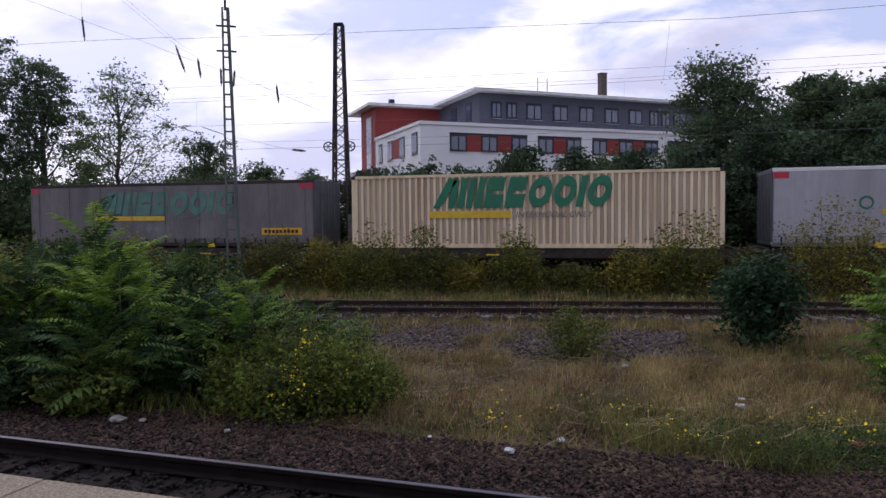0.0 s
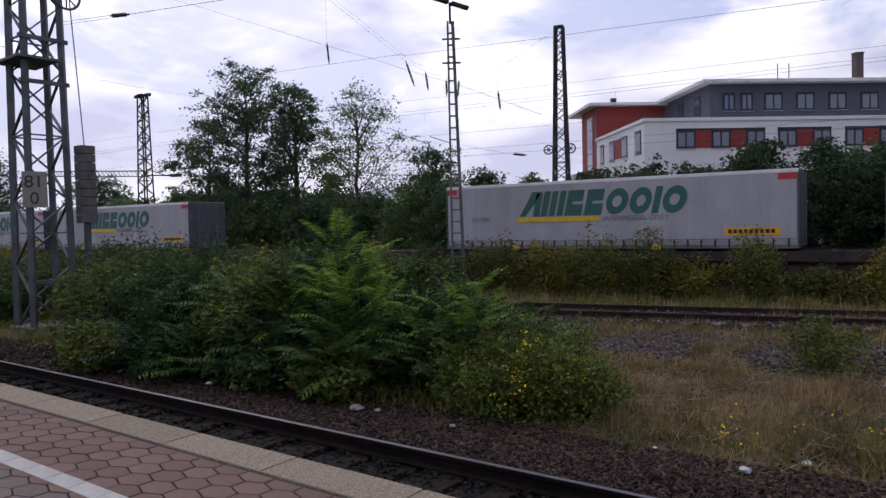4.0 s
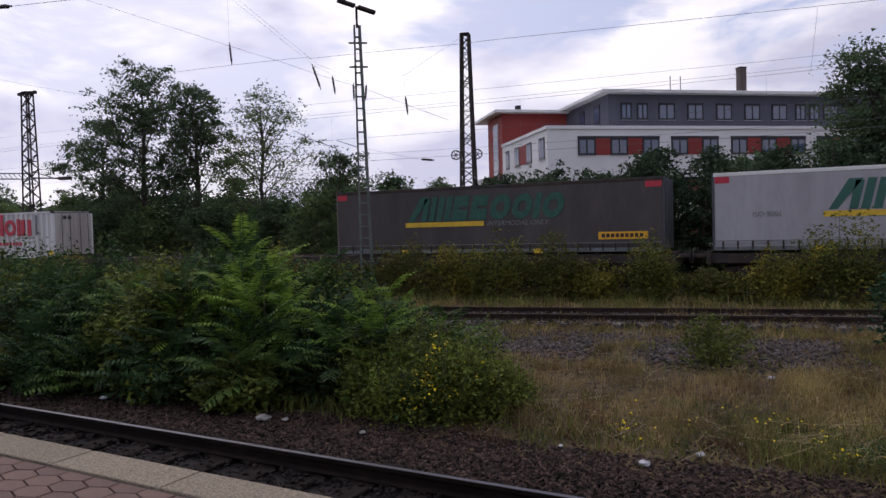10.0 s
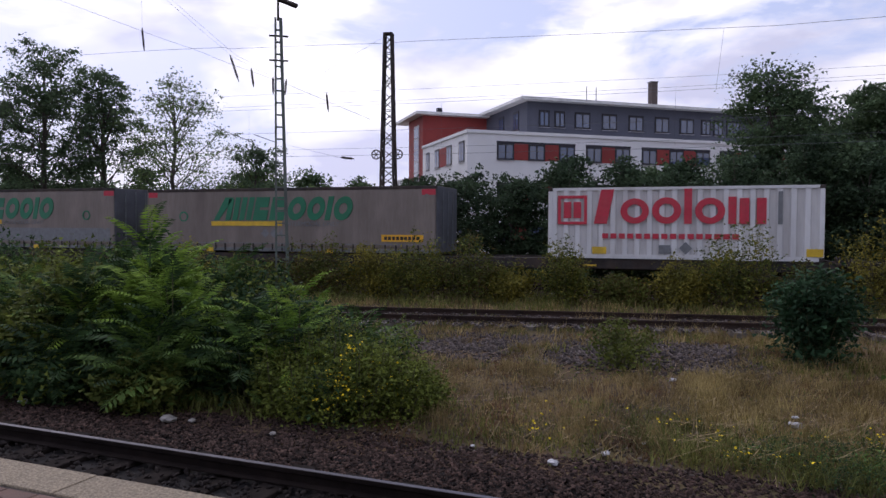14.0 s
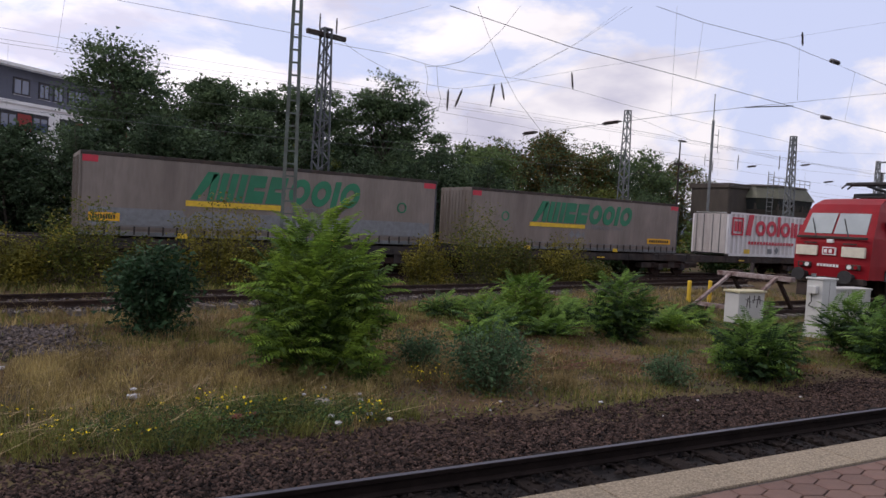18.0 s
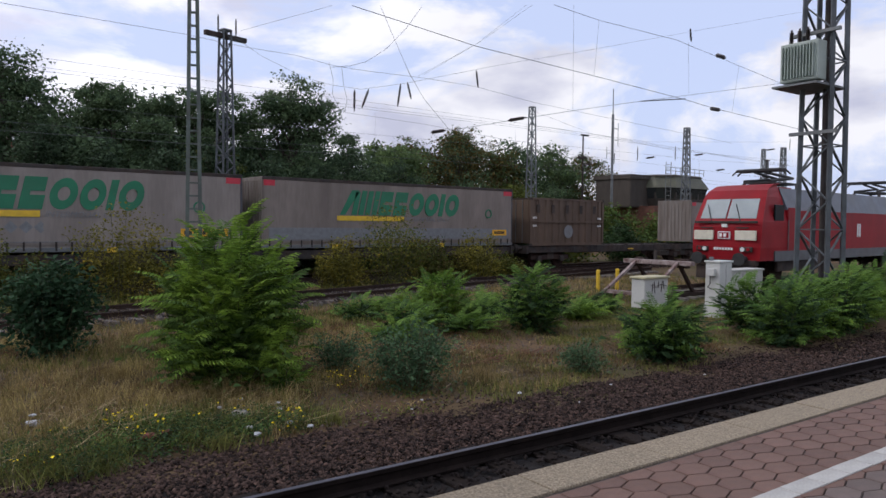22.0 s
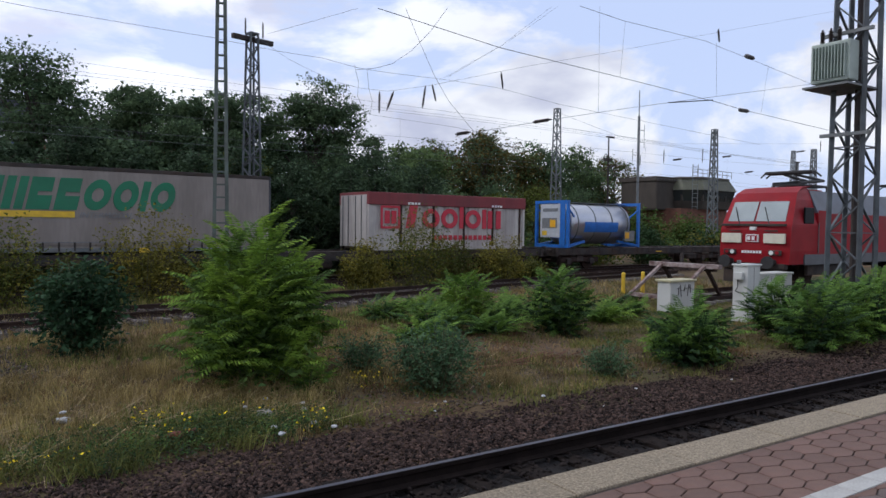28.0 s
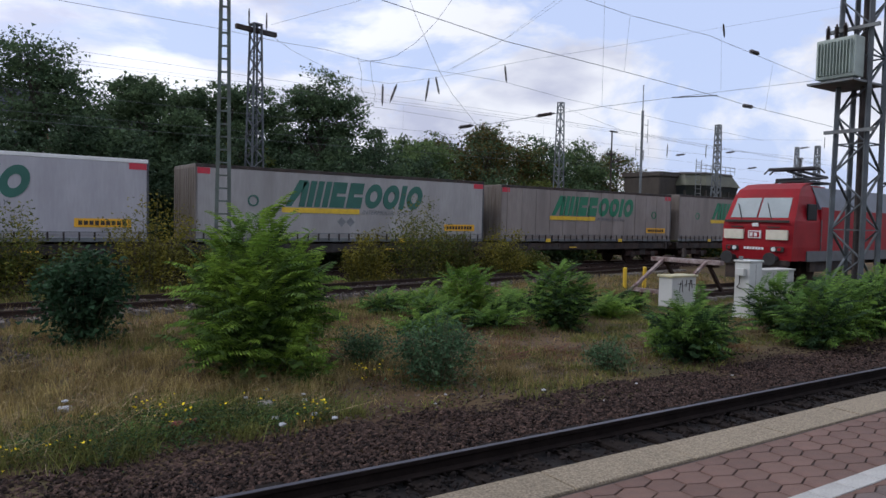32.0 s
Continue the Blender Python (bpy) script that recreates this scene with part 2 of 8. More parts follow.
def build_ground():
    dirt = shade("dry_soil_with_gravel", (0.138, 0.089, 0.048), (0.058, 0.037, 0.022), rough=0.95, spec=0.12, scale=0.5, fine=14, bump=0.6,
                 dirt=(0.055, 0.068, 0.026), dirt_amount=0.75, depth=0.03)
    xs = np.unique(np.concatenate([np.linspace(-1500, -60, 14), np.linspace(-60, 70, 210), np.linspace(70, 1500, 14)]))
    ys = np.unique(np.concatenate([np.linspace(-600, -12, 8), np.linspace(-12, 40, 110), np.linspace(40, 90, 16), np.linspace(90, 2200, 14)]))
    verts, faces = [], []
    for y in ys:
        for x in xs:
            z = soil_height(x, y) if -60 <= x <= 70 and -12 <= y <= 40 else SOIL
            verts.append((x, y, z))
    w = len(xs)
    for j in range(len(ys) - 1):
        for i in range(w - 1):
            a = j * w + i
            faces.append((a, a + 1, a + w + 1, a + w))
    g = part("ground", (verts, faces), dirt, smooth=True)
    tagged(g, "dry weedy railway ground of soil, grit and dead grass", "ground", kind="structure")


def build_platform():
    concrete = shade("platform_concrete", (0.30, 0.28, 0.25), (0.22, 0.20, 0.18), rough=0.9, scale=1.5, fine=90, bump=0.4, dirt=(0.17, 0.15, 0.12))
    edge = shade("washed_aggregate_slab", (0.345, 0.28, 0.19), (0.125, 0.10, 0.068), rough=0.9, scale=70, fine=210, bump=0.5, by_object=0.10,
                 dirt=(0.14, 0.114, 0.082), dirt_amount=0.45)
    joint = shade("dark_joint_sand", (0.075, 0.058, 0.048), (0.045, 0.036, 0.03), rough=0.95, scale=8)
    paver = shade("red_concrete_paver", (0.162, 0.090, 0.066), (0.104, 0.061, 0.047), rough=0.85, scale=5, fine=150, bump=0.35, by_object=0.14,
                  dirt=(0.125, 0.10, 0.088), dirt_amount=0.5)
    grey = shade("grey_red_paver", (0.155, 0.112, 0.095), (0.10, 0.074, 0.064), rough=0.85, scale=5, fine=150, bump=0.35, by_object=0.14,
                 dirt=(0.10, 0.092, 0.086), dirt_amount=0.6)
    line = shade("worn_white_marking", (0.52, 0.51, 0.47), (0.30, 0.285, 0.26), rough=0.7, scale=4, fine=60, bump=0.2, by_object=0.06,
                 dirt=(0.22, 0.20, 0.18), dirt_amount=0.6)
    p = thing("platform", NEAR, "station platform with red hexagonal pavers and pale edge slabs", "platform", kind="structure")
    part("retaining_wall", box(-90, 90, 3.02, 3.16, -0.6, 0.62), concrete, p, "dark concrete platform wall")
    part("bed", box(-90, 90, -9, 3.02, -0.6, 0.744), joint, p)
    slab = bpy.data.meshes.new("edge_slab")
    b = box(-0.535, 0.535, 2.925, 3.25, 0.60, 0.762, bevel=0.012)
    b.to_mesh(slab)
    b.free()
    slab.materials.append(edge)
    for i in range(-34, 35):
        o = new("edge_slab", slab)
        o.parent, o.location = p, (i * 1.08 - 3.05 + 0.0, random.uniform(-0.004, 0.004), random.uniform(-0.003, 0.003))
    stripe = bpy.data.meshes.new("marking_block")
    b = box(-0.147, 0.147, -0.066, 0.066, -0.04, 0.0, bevel=0.005)
    b.to_mesh(stripe)
    b.free()
    stripe.materials.append(line)
    for i in range(-45, 46):
        o = new("marking_block", stripe)
        o.parent, o.location = p, (i * 0.30, 2.150 + random.uniform(-0.004, 0.004), 0.764 + random.uniform(-0.001, 0.001))
    # pavers: pointed away from and towards the track, in staggered rows
    w, h1, h2, pitch = 0.252, 0.052, 0.098, 0.15

    def paver_mesh(name, material, top=0.757, cut=False):
        bm = bmesh.new()
        pts = [(-w / 2, -h1), (0, -h2), (w / 2, -h1), (w / 2, h1), (0, h2), (-w / 2, h1)]
        if cut:
            pts = [(-w / 2, -h1), (0, -h2), (w / 2, -h1), (w / 2, 0.03), (-w / 2, 0.03)]
        vs = []
        for k, zz in ((0.955, top - 0.05), (0.955, top - 0.005), (0.925, top)):
            vs.append([bm.verts.new((x * k, y * k, zz)) for x, y in pts])
        n = len(pts)
        for lo, hi in ((vs[0], vs[1]), (vs[1], vs[2])):
            for i in range(n):
                bm.faces.new((lo[i], lo[(i + 1) % n], hi[(i + 1) % n], hi[i]))
        bm.faces.new(vs[2])
        me = bpy.data.meshes.new(name)
        bm.to_mesh(me)
        bm.free()
        me.materials.append(material)
        return me
    meshes = {k: paver_mesh("paver", m, cut=c) for k, m, c in (("red", paver, False), ("grey", grey, False), ("cut", paver, True))}
    joined_v, joined_f, near_count = {"red": [], "grey": []}, {"red": [], "grey": []}, 0
    for row in range(0, 34):
        y = 2.86 - row * pitch
        for i in range(-110, 111):
            x = i * w + (w / 2 if row % 2 else 0)
            kind = "cut" if row == 0 else "red" if y > 2.1 else "grey"
            dz = random.uniform(-0.002, 0.002)
            if ((-6.3 < x < -2.6) or (2.6 < x < 7.4)) and y > 1.9 and near_count < 290:
                o = new("paver", meshes[kind])
                o.parent, o.location = p, (x, y, dz)
                near_count += 1
            else:
                key = "grey" if kind == "grey" else "red"
                v0 = len(joined_v[key])
                top = 0.03 if kind == "cut" else h2
                ring6 = [(-w / 2, -h1), (0, -h2), (w / 2, -h1), (w / 2, h1 if kind != "cut" else 0.03), (0, top), (-w / 2, h1 if kind != "cut" else 0.03)]
                for k, zz in ((0.965, 0.735), (0.935, 0.757)):
                    joined_v[key] += [(x + a * k, y + c * k, zz + dz) for a, c in ring6]
                for k in range(6):
                    joined_f[key].append((v0 + k, v0 + (k + 1) % 6, v0 + 6 + (k + 1) % 6, v0 + 6 + k))
                joined_f[key].append(tuple(v0 + 6 + k for k in range(6)))
    for key, m in (("red", shade("red_concrete_paver_field", (0.162, 0.090, 0.066), (0.104, 0.061, 0.047), rough=0.85, scale=5, fine=150, bump=0.35,
                                 by_island=0.14, dirt=(0.125, 0.10, 0.088), dirt_amount=0.5)),
                   ("grey", shade("grey_red_paver_field", (0.155, 0.112, 0.095), (0.10, 0.074, 0.064), rough=0.85, scale=5, fine=150, bump=0.35,
                                  by_island=0.14, dirt=(0.10, 0.092, 0.086), dirt_amount=0.6))):
        o = part("paver_field", (joined_v[key], joined_f[key]), m, p)
        tagged(o, kind="stuff")


def rail_mesh(bm, x0, x1, y, z=0.0):
    """The profile of a flat-bottomed rail, swept along x; its head lies at z."""
    half = [(0.036, 0.0), (0.036, -0.035), (0.010, -0.05), (0.010, -0.125), (0.07, -0.142), (0.07, -0.155)]
    pts = [(y + a, z + c) for a, c in half] + [(y - a, z + c) for a, c in half[::-1]]
    a = [bm.verts.new((x0, p, q)) for p, q in pts]
    b = [bm.verts.new((x1, p, q)) for p, q in pts]
    n = len(pts)
    for i in range(n):
        bm.faces.new((a[i], a[(i + 1) % n], b[(i + 1) % n], b[i]))
    bm.faces.new(a[::-1])
    bm.faces.new(b)
    return bm


def track(name, m, x0, x1, centre, label, sleeper_material, head=RAILTOP, z=0.0, gap=0.62, side=RUST):
    t = thing(name, m, label, "railway track", kind="structure")
    for s in (-1, 1):
        y = centre + s * 0.7535
        part("rail", rail_mesh(bmesh.new(), x0, x1, y, z), side, t, "rusty rail with a worn head")
        part("rail_head", box(x0, x1, y - 0.027, y + 0.027, z - 0.012, z + 0.003), head, t)
    me = bpy.data.meshes.new("sleeper")
    b = box(-0.13, 0.13, centre - 1.28, centre + 1.28, z - 0.39, z - 0.168, bevel=0.02)
    b.to_mesh(me)
    b.free()
    me.materials.append(sleeper_material)
    n = int((x1 - x0) / gap)
    for i in range(n):
        o = new("sleeper", me)
        o.parent = t
        o.location = (x0 + (i + 0.5) * gap + random.uniform(-0.02, 0.02), random.uniform(-0.02, 0.02), random.uniform(-0.012, 0.006))
    return t


build_ground()
build_platform()
track("track_platform", NEAR, -70, 75, 4.93, "platform track with shiny-topped rails in dark ballast", WOODSLEEPER,
      side=shade("oily_black_rail_side", (0.020, 0.014, 0.012), (0.010, 0.007, 0.006), rough=0.85, scale=5, spec=0.12))
track("track_siding", MID, -38, 34, 0, "overgrown siding with rusty rails and pale concrete sleepers", SLEEPER, head=RUST)
track("track_stub", LOCO, 0, 60, 0, "stub track ending at a buffer stop", SLEEPER, head=RUST)
track("track_freight", pose(0, 0, 0), -120, 120, FREIGHT_Y, "freight track behind the bushes", SLEEPER, gap=1.2)


def stones(name, n, area, size, material, label, height, seed=1):
    """Loose broken stones scattered over a strip; area gives a point, height the bed."""
    rng = np.random.default_rng(seed)
    base = np.array([(1, 0, 0), (0, 1, 0), (-1, 0, 0), (0, -1, 0), (0, 0, 1), (0.5, 0.5, -0.8), (-0.5, -0.5, -0.8)], float)
    tri = np.array([(0, 1, 4), (1, 2, 4), (2, 3, 4), (3, 0, 4), (0, 5, 1), (1, 5, 2), (2, 6, 3), (3, 6, 0)])
    pts = area(rng, n)
    sz = rng.uniform(0.5, 1.25, n) * size
    v = base[None] * sz[:, None, None] * (1 + rng.uniform(-0.35, 0.35, (n, 7, 1)))
    v[:, :, 2] *= rng.uniform(0.35, 0.8, n)[:, None]
    v[:, :, 1] *= rng.uniform(0.55, 1.0, n)[:, None]
    a = rng.uniform(0, 6.283, n)
    tilt = rng.uniform(-0.8, 0.8, n)
    c, s, ct, st = np.cos(a), np.sin(a), np.cos(tilt), np.sin(tilt)
    x = v[:, :, 0] * c[:, None] - v[:, :, 1] * s[:, None]
    y = v[:, :, 0] * s[:, None] + v[:, :, 1] * c[:, None]
    z = v[:, :, 2] * ct[:, None] + x * st[:, None]
    zb = np.array([height(p[0], p[1]) for p in pts])
    verts = np.stack([x + pts[:, 0:1], y + pts[:, 1:2], z + (zb + sz * 0.25)[:, None]], -1).reshape(-1, 3)
    faces = (tri[None] + 7 * np.arange(n)[:, None, None]).reshape(-1, 3)
    ob = part(name, (verts, faces), material)
    return tagged(ob, label, "gravel", kind="stuff")


def near_area(x0, x1, b0, b1):
    def f(rng, n):
        p = np.stack([rng.uniform(x0, x1, n), rng.uniform(b0, b1, n)], 1)
        a = radians(-3.55)
        return np.stack([p[:, 0] * math.cos(a) - p[:, 1] * math.sin(a), p[:, 0] * math.sin(a) + p[:, 1] * math.cos(a)], 1)
    return f


def ballast_height(x, y):
    b = (NEAR_INV @ Vector((x, y, 0))).y
    return -0.17 - 0.05 * abs(b - 4.9) / 2 if b < 7 else soil_height(x, y)


BALLAST = shade("dark_brown_ballast", (0.074, 0.046, 0.036), (0.012, 0.0078, 0.0064), rough=0.85, scale=14, fine=60, bump=0.3, by_island=0.85, spec=0.12,
                dirt=(0.035, 0.026, 0.022), dirt_amount=0.4)
GREYGRIT = shade("grey_gravel", (0.130, 0.106, 0.096), (0.030, 0.024, 0.022), rough=0.85, scale=14, fine=50, bump=0.3, by_island=0.7, spec=0.15)
def build_ballast_bed():
    # near-black so that the shade in the gaps between stones is painted in
    dark = shade("ballast_gap_shade", (0.014, 0.010, 0.009), (0.006, 0.005, 0.0045), rough=0.95, scale=6, fine=60, bump=0.6, depth=0.02)
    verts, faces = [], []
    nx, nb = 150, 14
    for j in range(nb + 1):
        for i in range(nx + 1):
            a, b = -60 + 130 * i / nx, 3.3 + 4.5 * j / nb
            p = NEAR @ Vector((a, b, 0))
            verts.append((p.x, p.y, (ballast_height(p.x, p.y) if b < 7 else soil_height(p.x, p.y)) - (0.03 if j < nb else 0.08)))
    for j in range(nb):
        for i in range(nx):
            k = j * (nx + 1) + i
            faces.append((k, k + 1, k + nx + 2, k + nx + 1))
    tagged(part("ballast_bed", (verts, faces), dark, smooth=True), "near-black bed under the platform track's stones, painting the shade in their gaps", "ballast", kind="structure")


build_ballast_bed()
stones("ballast", 46000, near_area(-10.5, 13.5, 5.75, 7.8), 0.031, BALLAST, "dark broken ballast beside the platform track", ballast_height, 1)
for x0, x1, seed in ((-24, -10.4, 11), (13.4, 26, 12)):
    stones("ballast", 7500, near_area(x0, x1, 5.75, 7.8), 0.042, BALLAST, "dark broken ballast farther along the platform track", ballast_height, seed)
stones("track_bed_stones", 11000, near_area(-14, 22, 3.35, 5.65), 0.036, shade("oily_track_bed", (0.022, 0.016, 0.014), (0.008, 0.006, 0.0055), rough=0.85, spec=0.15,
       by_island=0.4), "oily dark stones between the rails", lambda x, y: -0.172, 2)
stones("gravel_patch", 7500, lambda r, n: np.stack([r.uniform(-7.5, 1.5, n) + r.normal(0, 0.4, n), r.uniform(13.1, 16.4, n) + r.normal(0, 0.25, n)], 1), 0.05, GREYGRIT,
       "patch of loose grey gravel in the dry grass", soil_height, 3)
stones("sparse_gravel", 2600, near_area(-6, 20, 7.7, 8.5), 0.024, BALLAST, "sparse dark gravel thrown out beside the ballast", soil_height, 7)
stones("freight_ballast", 9000, lambda r, n: np.stack([r.uniform(-42, 40, n), r.uniform(24.6, 27.2, n)], 1), 0.075, BALLAST, "dark ballast of the freight track", lambda x, y: -0.19, 6)
stones("siding_stones", 7000, lambda r, n: np.array([(MID @ Vector((a, b, 0)))[:2] for a, b in zip(r.uniform(-26, 26, n), r.uniform(-1.5, 1.5, n))]), 0.058, GREYGRIT,
       "brown stones heaped round the siding's rails", lambda x, y: -0.15, 8)
stones("scattered_grit", 7000, lambda r, n: np.stack([r.uniform(-4, 12, n), r.uniform(7.6, 12.5, n)], 1), 0.028, shade("brown_grit", (0.13, 0.10, 0.08), (0.06, 0.045, 0.037),
       rough=0.9, by_island=0.5), "loose brown grit among the weeds", soil_height, 5)

# ---------------------------------------------------------------- the freight train
SPEED = 10.0
MOVING = []
SIDE_Y = 26.02          # near side of the load units
DECK = 1.19


def dirty(name, a, b, dirt, amount, rough=0.6, metal=0.0, bump=0.05):
    return shade(name, a, b, rough=rough, metal=metal, scale=1.1, fine=9, stretch=(1.2, 1.2, 0.22), dirt=dirt, dirt_amount=amount, bump=bump)


CURTAINS = {
    "white": dirty("white_curtain", (0.42, 0.41, 0.435), (0.345, 0.335, 0.355), (0.24, 0.225, 0.23), 0.5),
    "grey": dirty("grimy_white_curtain", (0.245, 0.206, 0.178), (0.175, 0.145, 0.124), (0.105, 0.085, 0.072), 0.65),
    "dark": dirty("soot_grey_curtain", (0.20, 0.18, 0.177), (0.135, 0.12, 0.117), (0.085, 0.074, 0.071), 0.7),
    "soot": dirty("sooty_brown_curtain", (0.082, 0.07, 0.068), (0.054, 0.046, 0.044), (0.036, 0.031, 0.03), 0.6),
    "pale": dirty("pale_grey_curtain", (0.37, 0.355, 0.345), (0.29, 0.277, 0.268), (0.18, 0.165, 0.157), 0.55),
    "beige": dirty("beige_curtain", (0.28, 0.245, 0.22), (0.21, 0.18, 0.16), (0.13, 0.11, 0.096), 0.6),
}
GREEN = shade("dark_green_print", (0.035, 0.13, 0.10), (0.025, 0.10, 0.075), rough=0.5, scale=1.5, bump=0)
BRIGHTGREEN = shade("green_print", (0.018, 0.19, 0.095), (0.014, 0.145, 0.072), rough=0.5, scale=1.5, dirt=(0.06, 0.12, 0.08), dirt_amount=0.3, bump=0)
FADEDGREEN = shade("faded_green_print", (0.10, 0.26, 0.20), (0.07, 0.17, 0.14), rough=0.6, scale=1.5, dirt=(0.12, 0.14, 0.12), dirt_amount=0.6, bump=0)
GREYPRINT = shade("grey_print", (0.20, 0.21, 0.22), (0.15, 0.155, 0.16), rough=0.6, bump=0)
RED = shade("red_print", (0.55, 0.03, 0.06), (0.45, 0.03, 0.05), rough=0.5, dirt=(0.35, 0.10, 0.09), dirt_amount=0.3, bump=0)
ORANGE = shade("orange_plate", (0.80, 0.42, 0.02), (0.70, 0.36, 0.02), rough=0.5, bump=0)
TARP = shade("grey_end_wall", (0.085, 0.09, 0.105), (0.055, 0.058, 0.068), rough=0.6, scale=1.5, dirt=(0.05, 0.047, 0.047))
END = shade("pale_end_wall", (0.235, 0.205, 0.18), (0.155, 0.132, 0.112), rough=0.6, scale=1.5, stretch=(1, 4, 0.4), dirt=(0.10, 0.072, 0.055), dirt_amount=0.7)
BLUE = shade("blue_tank_frame", (0.03, 0.17, 0.55), (0.02, 0.12, 0.42), rough=0.45, dirt=(0.05, 0.10, 0.25), dirt_amount=0.3, bump=0.03)
CREAM = shade("cream_container_paint", (0.86, 0.71, 0.46), (0.75, 0.60, 0.37), rough=0.6, scale=1.2, fine=9, stretch=(3, 1, 0.22),
              dirt=(0.36, 0.20, 0.11), dirt_amount=0.55, bump=0.04)
# groove colours: rust and grime, with the recess shade painted in as well
CREAMRUSTSHADE = dirty("rusty_shaded_groove", (0.58, 0.47, 0.35), (0.46, 0.35, 0.25), (0.32, 0.19, 0.11), 0.6)
GREYGROOVE = dirty("grimy_shaded_white_groove", (0.62, 0.61, 0.60), (0.50, 0.49, 0.48), (0.30, 0.27, 0.26), 0.5)
BROWN = dirty("brown_container_paint", (0.155, 0.095, 0.07), (0.105, 0.065, 0.05), (0.075, 0.055, 0.045), 0.6)
OLIVEBROWN = dirty("faded_brown_container_paint", (0.13, 0.085, 0.056), (0.09, 0.059, 0.04), (0.058, 0.043, 0.032), 0.6)
WHITESTEEL = dirty("white_container_paint", (0.72, 0.72, 0.72), (0.60, 0.60, 0.60), (0.36, 0.33, 0.31), 0.45)
OLDWHITE = dirty("flaking_white_paint", (0.52, 0.49, 0.46), (0.38, 0.35, 0.33), (0.24, 0.17, 0.14), 0.6)
MAROON = dirty("maroon_tarpaulin", (0.22, 0.035, 0.04), (0.16, 0.03, 0.035), (0.10, 0.05, 0.05), 0.5)
STAINLESS = shade("brushed_tank_steel", (0.52, 0.53, 0.56), (0.42, 0.43, 0.46), rough=0.30, metal=0.85, scale=1.5, fine=30, stretch=(0.3, 1, 1), bump=0.02)


def emblem(parent, x0, x1, z0, z1, material, depth=0.012):
    """The maker's mark as eight plain slanted shapes: pairs of bars, a wedge, ovals."""
    h = z1 - z0
    sl = 0.22
    widths = (1.0, 1.12, 0.86, 0.88, 1.0, 0.96, 0.30, 1.0)
    gapw = 0.10
    unit = (x1 - x0 - sl * h) / (sum(widths) + gapw * 7)
    x = x0

    def slab(bm, a, b, lo, hi):
        prism(bm, [(x0_ + a + sl * lo, z0 + lo), (x0_ + b + sl * lo, z0 + lo), (x0_ + b + sl * hi, z0 + hi), (x0_ + a + sl * hi, z0 + hi)], depth)
    for i, wd in enumerate(widths):
        w, x0_ = wd * unit, x
        bar = unit * 0.30
        bm = bmesh.new()
        if i == 0:
            prism(bm, [(x, z0), (x + bar, z0), (x + w * 0.95 + sl * h, z1), (x + w * 0.45 + sl * h, z1)], depth)
            slab(bm, w - bar, w, 0, h * 0.93)
        elif i == 1:
            for a in (0, w / 2 - bar / 2, w - bar):
                slab(bm, a, a + bar, 0, h)
        elif i in (2, 3):
            slab(bm, 0, bar, 0, h)
            for lo in (0.0, 0.56):
                slab(bm, bar, w * (0.95 if lo == 0 else 0.9), h * lo, h * (lo + 0.44))
        elif i == 6:
            slab(bm, 0, w, 0, h)
        else:
            ring(bm, x + w / 2 + sl * h / 2, (z0 + z1) / 2, w / 2, h / 2, 0.44, depth, slant=sl)
        part("mark_shape", bm, material, parent)
        x += w + gapw * unit


def bars(parent, name, x0, x1, z0, z1, material, n, depth=0.008, label=""):
    """A line of unreadable writing as plain bars."""
    bm = bmesh.new()
    step = (x1 - x0) / n
    for i in range(n):
        box(x0 + i * step, x0 + (i + 0.72) * step, -depth, 0, z0, z1, bm)
    return tagged(part(name, bm, material, parent, label), kind="stuff")


def plate(parent, name, x0, x1, z0, z1, material, y=0.0, depth=0.010, label=""):
    return part(name, box(x0, x1, y - depth, y, z0, z1), material, parent, label)


def diamonds(parent, x, z, n, step, size, material):
    for i in range(n):
        bm = bmesh.new()
        prism(bm, [(x + i * step - size, z), (x + i * step, z - size), (x + i * step + size, z), (x + i * step, z + size)], 0.008)
        part("placard", bm, material, parent, "diamond-shaped placard")


def add_moving(ob, x):
    MOVING.append((ob, x))


STRAP = bpy.data.meshes.new("buckle_strap")
_b = box(-0.028, 0.028, -0.03, 0.0, 0.10, 0.39)
_b.to_mesh(STRAP)
_b.free()
STRAP.materials.append(DARKSTEEL)


